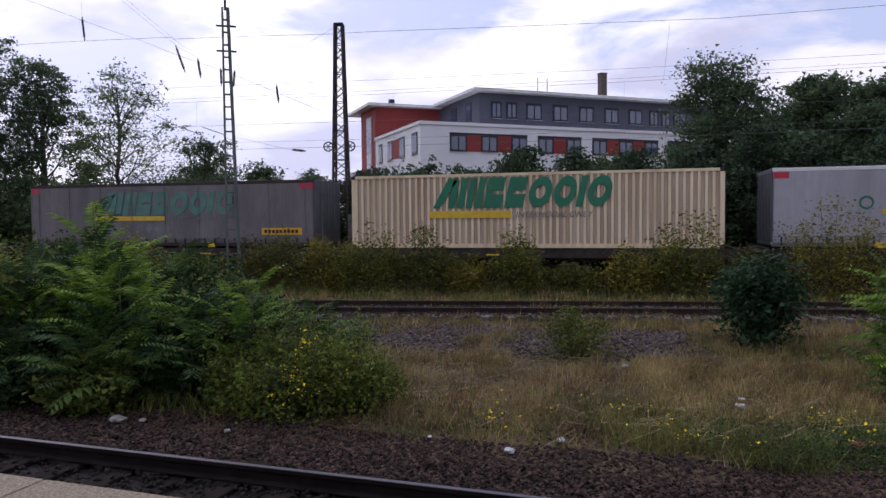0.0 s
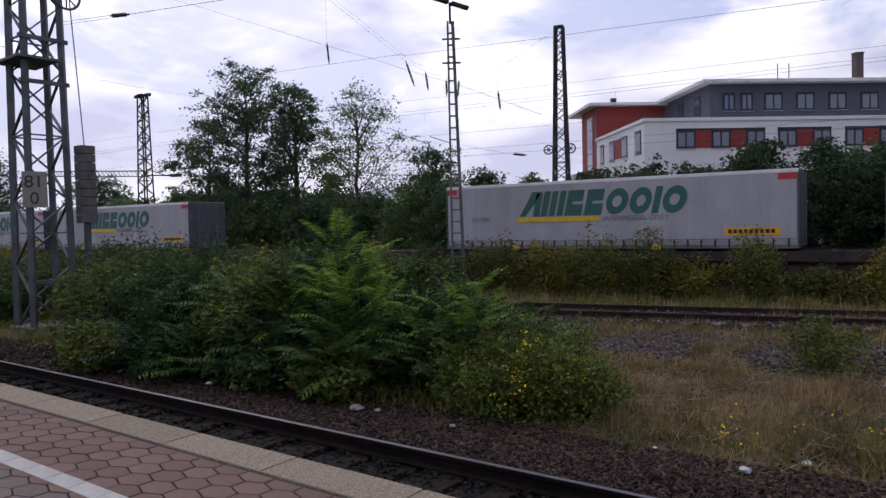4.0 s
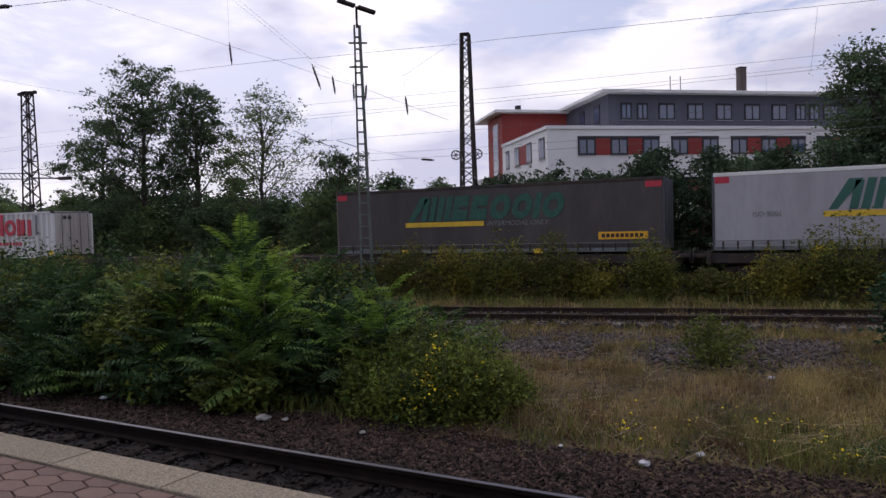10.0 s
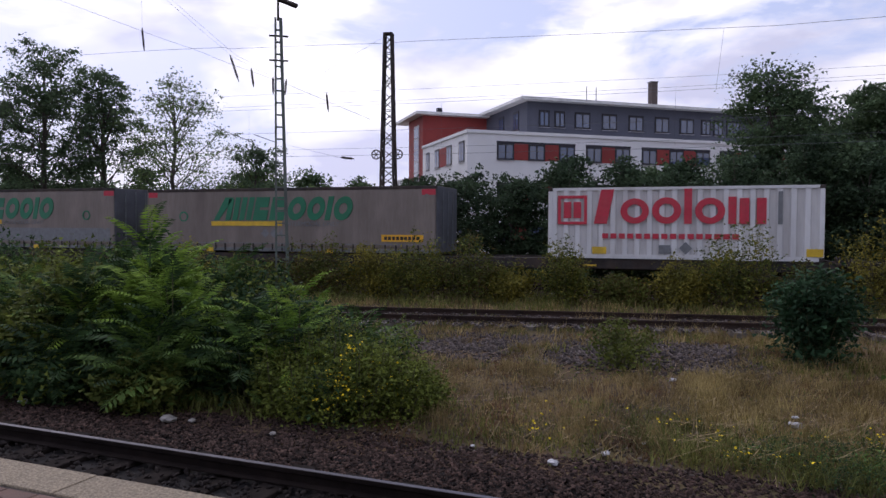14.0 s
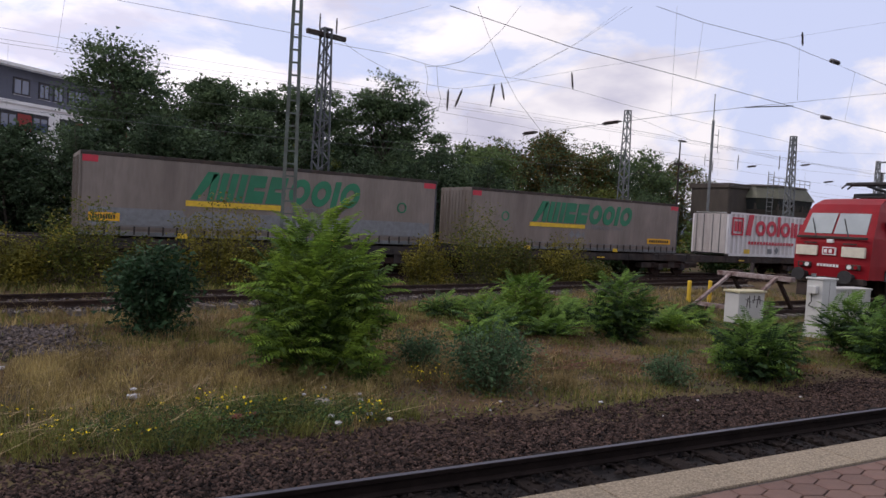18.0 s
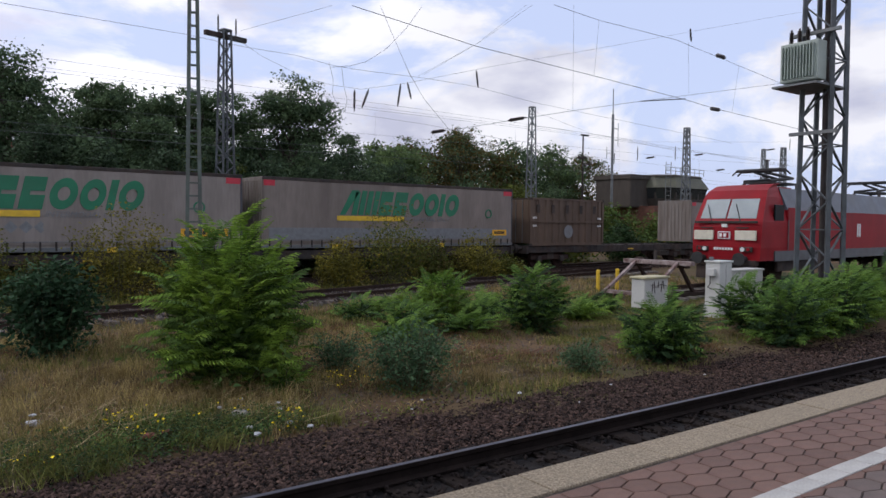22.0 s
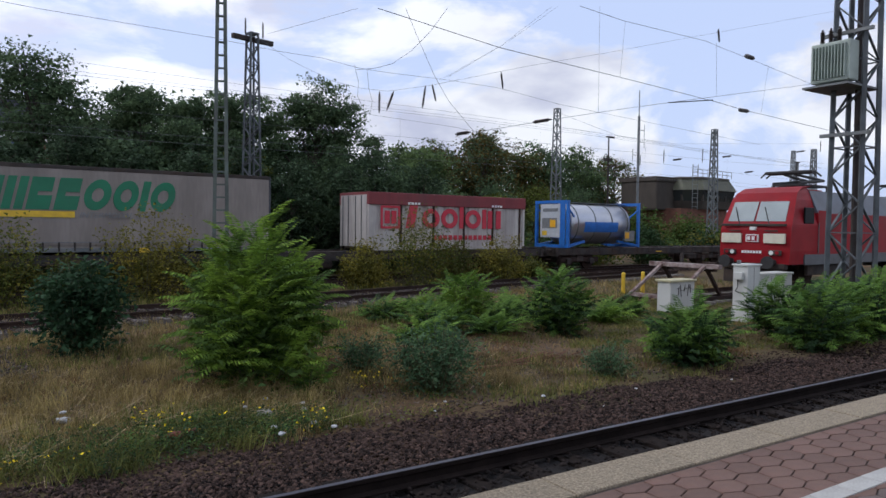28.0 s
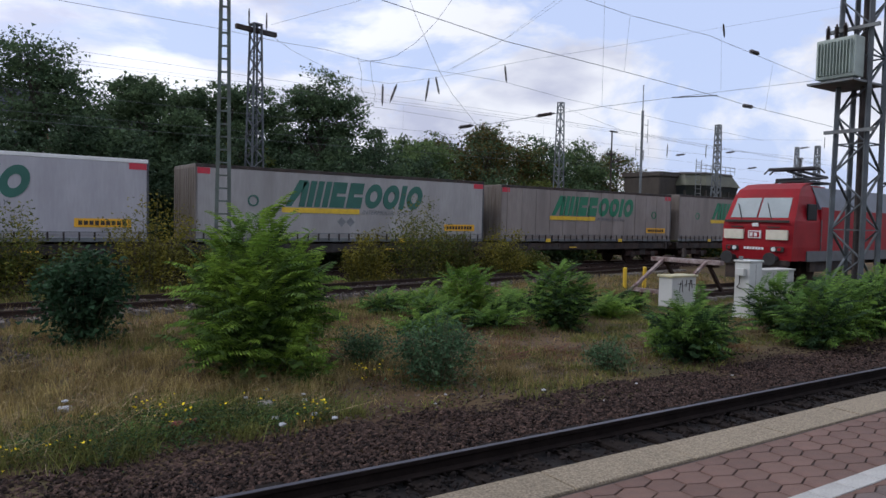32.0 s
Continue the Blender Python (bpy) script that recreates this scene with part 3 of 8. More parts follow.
def trailer(x, look_, paint="white", mark=GREEN, height=2.72, length=13.65, marks=(0.255, 0.745, 0.50, 0.86), stripe=(0.245, 0.50), badge=0.0,
            plate_at=(0.83, 0.96), placards=0, placard_paint=GREYPRINT, iso=False, corners=True, ribs=0, sheet=0.0, end=TARP):
    """A curtain-sided semitrailer body on its wagon. Its near side faces -y, x runs along the train."""
    H, L, W = height, length, 2.55
    t = thing("freight_trailer", pose(x, SIDE_Y, DECK), look_, "trailer", group="load units of the freight train")
    body = CURTAINS[paint]
    # curtain, bowed a little between its posts
    bm = bmesh.new()
    nx, nz = 56, 6
    grid = []
    for j in range(nz + 1):
        row = []
        for i in range(nx + 1):
            u, w = i / nx, j / nz
            y = 0.014 * math.sin(u * math.pi * 14) * math.sin(w * math.pi) + 0.010 * noise.noise((u * 9 + x, w * 2, 0))
            row.append(bm.verts.new((0.06 + u * (L - 0.12), -0.006 + y, 0.30 + w * (H - 0.42))))
        grid.append(row)
    for j in range(nz):
        for i in range(nx):
            bm.faces.new((grid[j][i], grid[j][i + 1], grid[j + 1][i + 1], grid[j + 1][i]))
    part("curtain", bm, body, t, smooth=True)
    part("body", box(0.02, L - 0.02, 0.03, W, 0.12, H - 0.06), body, t)
    part("roof_rail", box(0, L, -0.02, 0.10, H - 0.13, H, bevel=0.02), WHITEPAINT if paint == "white" else DARKSTEEL, t)
    part("roof", box(0.01, L - 0.01, 0.1, W + 0.02, H - 0.05, H - 0.005), body, t)
    front = TARP if paint == "white" else END
    part("front_wall", box(-0.03, 0.03, 0, W, 0.1, H - 0.02, bevel=0.01), front, t, "ribbed front wall")
    for i in range(9):
        part("wall_rib", box(-0.055, -0.031, 0.14 + i * 0.27, 0.19 + i * 0.27, 0.2, H - 0.15), front, t)
    part("rear_wall", box(L - 0.03, L + 0.03, 0, W, 0.1, H - 0.02, bevel=0.01), end, t, "grey rear doors")
    bm = bmesh.new()
    for yy in (0.62, 1.27, 1.92):
        tube(bm, (L + 0.05, yy, 0.2), (L + 0.05, yy, H - 0.15), 0.02)
    part("locking_bar", bm, STEEL, t)
    part("bottom_rail", box(0, L, -0.015, 0.06, 0.06, 0.20, bevel=0.01), STEEL if paint != "dark" else DARKSTEEL, t)
    part("lashing_band", box(0.06, L - 0.06, -0.022, 0.0, 0.38, 0.405), GREYPRINT, t)
    k = int(L / 0.46)
    for i in range(k):
        o = new("buckle_strap", STRAP)
        o.parent, o.location = t, (0.3 + i * (L - 0.6) / (k - 1), 0, 0)
    if ribs:
        for i in range(ribs):
            xx = 0.4 + i * (L - 0.8) / max(1, ribs - 1)
            part("post", box(xx - 0.02, xx + 0.02, -0.03, 0.0, 0.32, H - 0.15), body, t)
    for xx in (L * 0.24, L * 0.66):
        plate(t, "lifting_mark", xx - 0.17, xx + 0.17, 0.02, 0.20, YELLOW, -0.02, label="yellow lifting mark")
    if corners:
        for xx in ((0.05, 0.52), (L - 0.62, L - 0.05)):
            plate(t, "reflective_mark", xx[0], xx[1], H - 0.36, H - 0.14, RED, -0.004, label="red corner mark")
    x0, x1, z0, z1 = marks
    emblem(t, L * x0, L * x1, H * z0, H * z1, mark, 0.03)
    plate(t, "stripe", L * stripe[0], L * stripe[1], H * (z0 - 0.085), H * (z0 - 0.015), YELLOW, 0.0, 0.03, "yellow stripe under the mark")
    lettering("caption", "INTERMODAL ONLY", 0.27, GREYPRINT, t, pose(L * stripe[1] + 0.12, -0.028, H * (z0 - 0.085)) @ Matrix.Diagonal((1.0, 1, 1, 1)), shear=0.3,
              label="grey words")
    if plate_at:
        q = plate(t, "number_plate", L * plate_at[0], L * plate_at[1], H * 0.19, H * 0.29, ORANGE, 0.0, 0.026, "orange plate with black bars")
        o = bars(q, "plate_writing", L * plate_at[0] + 0.12, L * plate_at[1] - 0.12, H * 0.215, H * 0.265, DARKSTEEL, 9)
        o.location = (0, -0.027, 0)
    if placards:
        diamonds(t, L * 0.44, H * 0.30, placards, 0.42, 0.20, placard_paint)
    if badge:
        bm = bmesh.new()
        ring(bm, L * badge, H * 0.56, 0.22, 0.22, 0.75, 0.026)
        part("badge", bm, mark, t, "round printed badge")
    if iso:
        lettering("caption", "ISO 9001", 0.24, GREYPRINT, t, pose(L * 0.09, -0.026, H * 0.44), label="grey words")
    if sheet:
        part("skirt", box(L * 0.02, L * 0.98, -0.018, 0.0, 0.42, sheet), GREYPRINT, t, "grey lower side panel")
    add_moving(t, x)
    return t


def ribbed_side(bm, x0, x1, y, z0, z1, pitch, depth=0.04):
    """Trapezoid corrugation along x."""
    xs, ys = [], []
    x = x0
    while x < x1 - pitch * 0.5:
        for f, d in ((0.0, 0), (0.38, 0), (0.5, depth), (0.88, depth)):
            xs.append(x + f * pitch)
            ys.append(y + d)
        x += pitch
    xs.append(x1)
    ys.append(y)
    lo = [bm.verts.new((a, b, z0)) for a, b in zip(xs, ys)]
    hi = [bm.verts.new((a, b, z1)) for a, b in zip(xs, ys)]
    for i in range(len(xs) - 1):
        bm.faces.new((lo[i], lo[i + 1], hi[i + 1], hi[i]))
    return bm


def container_frame(t, L, H, paint, W=2.5):
    for xx in (0.0, L - 0.14):
        for yy in (0.0, W - 0.12):
            part("corner_post", box(xx, xx + 0.14, yy - 0.01, yy + 0.12, 0, H, bevel=0.012), paint, t)
            for zz in (0.0, H - 0.12):
                part("corner_casting", box(xx - 0.012, xx + 0.152, yy - 0.022, yy + 0.13, zz, zz + 0.125, bevel=0.012), DARKSTEEL, t)
    for zz in (0.0, H - 0.10):
        part("side_beam", box(0.14, L - 0.14, -0.008, 0.10, zz, zz + (0.15 if zz == 0 else 0.10)), paint, t)
        part("side_beam", box(0.14, L - 0.14, W - 0.10, W, zz, zz + (0.15 if zz == 0 else 0.10)), paint, t)
    part("roof", box(0.05, L - 0.05, 0.02, W - 0.02, H - 0.04, H - 0.015), paint, t)


def box_container(x, label, L, H, paint, pitch, name="freight_container", groove_tone=None):
    t = thing(name, pose(x, SIDE_Y, DECK), label, "container", group="load units of the freight train")
    container_frame(t, L, H, paint)
    sp = part("side_panel", ribbed_side(bmesh.new(), 0.14, L - 0.14, 0.012, 0.15, H - 0.10, pitch, 0.06), paint, t, "corrugated side")
    # recessed faces get a darker material that paints the shade between the ribs
    if groove_tone:
        sp.data.materials.append(groove_tone)
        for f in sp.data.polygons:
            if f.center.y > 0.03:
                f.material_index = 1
    part("back_panel", box(0.14, L - 0.14, 2.44, 2.48, 0.15, H - 0.1), paint, t)
    add_moving(t, x)
    return t


def end_doors(t, L, H, paint, at, W=2.5):
    s = 1 if at else -1
    xx = L if at else 0.0
    for k in (0, 1):
        d = part("door", box(xx - 0.03 + s * 0.005, xx + 0.03 + s * 0.005, 0.12 + k * 1.13, 1.24 + k * 1.13, 0.14, H - 0.1, bevel=0.01), paint, t)
        bm = bmesh.new()
        for yy in (0.4, 0.9):
            tube(bm, (xx + s * 0.06, 0.12 + k * 1.13 + yy, 0.15), (xx + s * 0.06, 0.12 + k * 1.13 + yy, H - 0.12), 0.018)
        part("locking_bar", bm, STEEL, d)


def cream_container(x):
    t = box_container(x, "cream corrugated long container with rust streaks and green marks", 13.7, 2.78, CREAM, 0.244, groove_tone=CREAMRUSTSHADE)
    end_doors(t, 13.7, 2.78, CREAM, True)
    end_doors(t, 13.7, 2.78, CREAM, False)
    emblem(t, 3.30, 10.05, 1.50, 2.62, BRIGHTGREEN, 0.03)
    plate(t, "stripe", 3.15, 6.3, 1.12, 1.38, YELLOW, 0.0, 0.02, "yellow stripe under the mark")
    lettering("caption", "INTERMODAL ONLY", 0.30, GREYPRINT, t, pose(6.45, -0.02, 1.13), shear=0.3, label="grey words")


def brown_container(x, paint, label, disc=False, scrawl=False, L=6.06):
    t = box_container(x, label, L, 2.55, paint, 0.55)
    end_doors(t, L, 2.55, paint, True)
    end_doors(t, L, 2.55, paint, False)
    part("waist_beam", box(0.14, L - 0.14, -0.03, 0.03, 1.24, 1.34), paint, t)
    for i in range(5):
        part("vent_cover", box(0.5 + i * 1.15, 0.72 + i * 1.15, -0.02, 0.02, 1.75, 2.2), DARKSTEEL, t)
    for zz in (1.02, 1.44):
        bars(t, "side_writing", L - 0.55, L - 0.2, zz, zz + 0.10, WHITEPAINT, 3)
        bars(t, "side_writing", 0.2, 0.5, zz, zz + 0.10, WHITEPAINT, 3)
    if disc:
        bm = bmesh.new()
        ring(bm, L * 0.5, 0.75, 0.36, 0.36, 0.08, 0.012)
        part("disc_mark", bm, GREYPRINT, t, "faded white disc")
    if scrawl:
        rng = random.Random(5)
        for i in range(11):
            bm = bmesh.new()
            cx = 1.25 + i * 0.40
            ring(bm, cx, 0.62 + rng.uniform(-0.06, 0.1), rng.uniform(0.18, 0.26), rng.uniform(0.18, 0.32), 0.55, 0.02, slant=rng.uniform(-0.4, 0.4), seg=14)
            part("graffiti_shape", bm, WHITEPAINT, t, "white spray-paint scrawl")
        for i in range(9):
            bm = bmesh.new()
            cx = 1.2 + i * 0.47
            s = rng.uniform(-0.3, 0.3)
            prism(bm, [(cx, 0.28), (cx + 0.07, 0.28), (cx + 0.07 + s, 0.98), (cx + s, 0.98)], 0.02)
            part("graffiti_shape", bm, WHITEPAINT, t, "white spray-paint scrawl")
    return t


def word_blocks(t, x0, z0, unit, material, depth=0.03):
    """A maker's word as a row of plain blocks and discs."""
    u, x = unit, x0
    for shape, w, h in (("lean", 0.85, 1.25), ("disc", 1.0, 0.92), ("disc", 1.0, 0.95), ("bar", 0.26, 1.25), ("disc", 1.0, 0.92), ("bar", 0.26, 0.95), ("pair", 0.86, 0.9)):
        bm = bmesh.new()
        if shape == "disc":
            ring(bm, x + u * w / 2, z0 + u * h / 2, u * w / 2, u * h / 2, 0.52, depth)
        elif shape == "lean":
            prism(bm, [(x, z0), (x + u * w * 0.55, z0), (x + u * w * 0.85, z0 + u * h), (x + u * w * 0.3, z0 + u * h)], depth)
        elif shape == "pair":
            for k in (0.0, 0.64):
                prism(bm, [(x + u * w * k, z0), (x + u * w * (k + 0.36), z0), (x + u * w * (k + 0.36), z0 + u * h), (x + u * w * k, z0 + u * h)], depth)
        else:
            prism(bm, [(x, z0), (x + u * w, z0), (x + u * w, z0 + u * h), (x, z0 + u * h)], depth)
        part("mark_shape", bm, material, t)
        x += u * (w + 0.1)
    return x


def square_badge(t, x, z, s, material):
    for x0, x1, z0, z1 in ((0, s, 0, s * 0.1), (0, s, s * 0.9, s), (0, s * 0.1, s * 0.1, s * 0.9), (s * 0.9, s, s * 0.1, s * 0.9)):
        plate(t, "badge_frame", x + x0, x + x1, z + z0, z + z1, material, 0.0, 0.03)
    for k in (0.2, 0.54):
        plate(t, "badge_shape", x + s * k, x + s * (k + 0.26), z + s * 0.22, z + s * 0.78, material, 0.0, 0.03)


def white_ribbed_container(x):
    t = box_container(x, "white ribbed container with large red marks and scuffed side", 9.12, 2.55, WHITESTEEL, 0.42, groove_tone=GREYGROOVE)
    end_doors(t, 9.12, 2.55, OLDWHITE, True)
    for yy in (0.7, 1.0):
        part("vent", tube(bmesh.new(), (9.15, yy, 2.2), (9.18, yy, 2.2), 0.11, 12), DARKSTEEL, t, "round dark vent in the end wall")
    end_doors(t, 9.12, 2.55, OLDWHITE, False)
    square_badge(t, 0.35, 1.22, 1.05, RED)
    word_blocks(t, 1.65, 1.25, 0.98, RED)
    bars(t, "web_line", 1.95, 6.6, 0.72, 0.90, RED, 16)
    for xx in (1.6, 8.6):
        plate(t, "yellow_label", xx, xx + 0.5, 0.16, 0.42, YELLOW, 0.0, 0.03)
    plate(t, "placard", 3.9, 4.3, 0.2, 0.5, GREYPRINT, 0.0, 0.03)
    diamonds(t, 4.8, 0.4, 1, 0.4, 0.22, GREYPRINT)
    part("torn_panel", box(7.72, 7.86, -0.03, 0.0, 1.25, 2.35), GREYPRINT, t, "torn dark patch")


def red_roof_container(x):
    t = box_container(x, "shabby white container with maroon tarpaulin top and red marks", 9.12, 2.5, OLDWHITE, 0.6)
    end_doors(t, 9.12, 2.5, OLDWHITE, True)
    end_doors(t, 9.12, 2.5, OLDWHITE, False)
    part("tarpaulin", box(-0.02, 9.14, -0.05, 2.53, 1.98, 2.52, bevel=0.03), MAROON, t, "maroon tarpaulin over the top edge")
    for i in range(5):
        part("side_post", box(1.6 + i * 1.78, 1.7 + i * 1.78, -0.03, 0.02, 0.15, 1.98), RUST, t)
    square_badge(t, 0.6, 0.95, 1.0, RED)
    word_blocks(t, 1.9, 0.98, 0.96, RED)
    bars(t, "web_line", 3.4, 7.0, 0.45, 0.66, RED, 12)
    for xx in (2.0, 6.9):
        bars(t, "small_label", xx, xx + 0.7, 2.02, 2.12, WHITEPAINT, 4).location = (0, -0.05, 0)


def tank_container(x):
    L, H = 6.06, 2.55
    t = thing("tank_container", pose(x, SIDE_Y, DECK), "stainless tank container in a bright blue frame", "tank container",
              group="load units of the freight train")
    bm = bmesh.new()
    seg, r = 40, 1.13
    prof = [(0.45, 0.0), (0.47, 0.6), (0.58, 0.95), (0.75, r), (L - 0.75, r), (L - 0.58, 0.95), (L - 0.47, 0.6), (L - 0.45, 0.0)]
    rows = [[bm.verts.new((px, 1.25 + math.cos(2 * math.pi * i / seg) * pr, 1.30 + math.sin(2 * math.pi * i / seg) * pr)) for i in range(seg)] for px, pr in prof]
    for a, b in zip(rows, rows[1:]):
        for i in range(seg):
            bm.faces.new((a[i], a[(i + 1) % seg], b[(i + 1) % seg], b[i]))
    bmesh.ops.remove_doubles(bm, verts=bm.verts, dist=0.001)
    part("tank", bm, STAINLESS, t, "shiny stainless steel barrel", smooth=True)
    for xx in (0.95, 2.35, 3.75, 5.1):
        bm = bmesh.new()
        ro = [[bm.verts.new((xx + dx, 1.25 + math.cos(2 * math.pi * i / seg) * pr, 1.30 + math.sin(2 * math.pi * i / seg) * pr)) for i in range(seg)]
              for dx, pr in ((-0.05, r + 0.002), (-0.04, r + 0.02), (0.04, r + 0.02), (0.05, r + 0.002))]
        for a, b in zip(ro, ro[1:]):
            for i in range(seg):
                bm.faces.new((a[i], a[(i + 1) % seg], b[(i + 1) % seg], b[i]))
        part("band", bm, STEEL, t, smooth=True)
    for xx in (0.0, L - 0.15):
        for yy in (0.0, 2.35):
            part("corner_post", box(xx, xx + 0.15, yy, yy + 0.15, 0, H, bevel=0.012), BLUE, t)
        for zz in (0.0, H - 0.16):
            part("end_beam", box(xx, xx + 0.15, 0.15, 2.35, zz, zz + 0.16), BLUE, t)
        bm = bmesh.new()
        s = 1 if xx == 0 else -1
        x_in = xx + 0.075
        for yy in (0.07, 2.43):
            beam(bm, (x_in, yy, 0.08), (x_in + s * 1.55, yy + (0.25 if yy < 1 else -0.25), 0.34), 0.13)
            beam(bm, (x_in, yy, H - 0.4), (x_in + s * 0.7, 1.25 + (yy - 1.25) * 0.85, H - 0.9), 0.07)
        part("brace", bm, BLUE, t)
    part("ladder", box(-0.03, 0.0, 0.2, 0.6, 0.1, H - 0.05), BLUE, t)
    part("walkway", box(0.2, L - 0.2, 0.9, 1.6, H - 0.1, H - 0.06), STEEL, t)
    part("notice_board", box(-0.06, -0.03, 0.55, 2.0, 0.55, 2.35), shade("notice_board", (0.5, 0.52, 0.55), (0.42, 0.44, 0.47), rough=0.5, bump=0), t, "pale notice board")
    for z0, z1, y0, y1, m in ((1.95, 2.12, 0.7, 1.8, GREYPRINT), (1.05, 1.6, 0.75, 1.85, GREYPRINT), (1.1, 1.5, 0.85, 1.25, ORANGE), (0.65, 0.9, 1.5, 1.85, YELLOW)):
        part("notice", box(-0.075 - (0.01 if m is ORANGE else 0), -0.06, y0, y1, z0, z1), m, t)
    bm = bmesh.new()
    for i in range(14):
        for j in range(5):
            a0, a1 = math.pi + (-0.1 + j * 0.1), math.pi + (-0.1 + (j + 1) * 0.1)
            v = [bm.verts.new((1.45 + (i + k) * 0.2, 1.25 + math.cos(a) * (r + 0.024), 1.30 + math.sin(a) * (r + 0.024))) for k, a in ((0, a0), (1, a0), (1, a1), (0, a1))]
            bm.faces.new(v)
    part("name_panel", bm, BLUE, t, "blue panel with pale shapes on the barrel")
    part("label_panel", box(4.7, 5.6, 0.02, 0.06, 0.35, 0.95), GREYPRINT, t)
    part("hazard_plate", box(4.75, 5.1, -0.0, 0.02, 0.5, 0.85), ORANGE, t, "orange hazard plate")
    add_moving(t, x)


def wagon(x0, x1, axles, label="dark flat wagon carrying containers"):
    """A low container wagon from x0 to x1; axles are bogie places."""
    t = thing("flat_wagon", pose(x0, FREIGHT_Y, 0), label, "wagon", group="wagons of the freight train")
    L = x1 - x0
    for s in (-1, 1):
        part("sole_bar", box(0.35, L - 0.35, s * 1.15 - 0.06, s * 1.15 + 0.06, 0.82, 1.16), DARKSTEEL, t)
        n = int(L / 1.1)
        for i in range(n if s < 0 else 0):
            xx = 0.6 + i * (L - 1.2) / (n - 1)
            part("stake_pocket", box(xx - 0.05, xx + 0.05, s * 1.21 - 0.02, s * 1.21 + 0.02, 0.9, 1.17), DARKSTEEL, t)
    part("centre_sill", box(0.3, L - 0.3, -0.3, 0.3, 0.72, 1.12), DARKSTEEL, t)
    for i in range(int(L / 1.6)):
        part("cross_bearer", box(0.8 + i * 1.6, 0.95 + i * 1.6, -1.1, 1.1, 0.9, 1.13), DARKSTEEL, t)
    for xx in (0.35, L - 0.5):
        part("end_beam", box(xx, xx + 0.15, -1.3, 1.3, 0.78, 1.2), DARKSTEEL, t)
        for s in (-1, 1):
            bm = bmesh.new()
            d = -1 if xx < 1 else 1
            tube(bm, (xx + 0.07, s * 0.875, 1.05), (xx + 0.07 + d * 0.5, s * 0.875, 1.05), 0.09, 10)
            tube(bm, (xx + 0.07 + d * 0.5, s * 0.875, 1.05), (xx + 0.07 + d * 0.55, s * 0.875, 1.05), 0.24, 16)
            part("buffer", bm, DARKSTEEL, t)
    for c in axles:
        c = c - x0
        bg = part("bogie_frame", box(c - 1.5, c + 1.5, -1.08, -0.96, 0.42, 0.68, bevel=0.03), RUST, t)
        part("bogie_frame", box(c - 1.5, c + 1.5, 0.96, 1.08, 0.42, 0.68, bevel=0.03), RUST, t)
        part("bolster", box(c - 0.25, c + 0.25, -1.1, 1.1, 0.45, 0.85), DARKSTEEL, t)
        for dx in (-0.9, 0.9):
            bm = bmesh.new()
            for s in (-1, 1):
                tube(bm, (c + dx, s * 0.70, 0.46), (c + dx, s * 0.83, 0.46), 0.46, 24)
                tube(bm, (c + dx, s * 0.69, 0.46), (c + dx, s * 0.70, 0.46), 0.49, 24)
            tube(bm, (c + dx, -0.7, 0.46), (c + dx, 0.7, 0.46), 0.08, 8)
            part("wheelset", bm, RUST, t)
            for s in (-1, 1):
                part("axle_box", box(c + dx - 0.16, c + dx + 0.16, s * 1.02 - 0.14, s * 1.02 + 0.14, 0.32, 0.62, bevel=0.03), DARKSTEEL, t)
    for xx in (L * 0.3, L * 0.7):
        part("yellow_handle", box(xx, xx + 0.5, -1.25, -1.22, 0.9, 0.96), YELLOW, t)
    part("brake_gear", box(L * 0.42, L * 0.42 + 1.1, -1.05, -0.6, 0.42, 0.72, bevel=0.05), DARKSTEEL, t)
    part("air_tank", tube(bmesh.new(), (L * 0.55, -0.8, 0.6), (L * 0.55 + 0.9, -0.8, 0.6), 0.16, 12), DARKSTEEL, t)
    add_moving(t, x0)


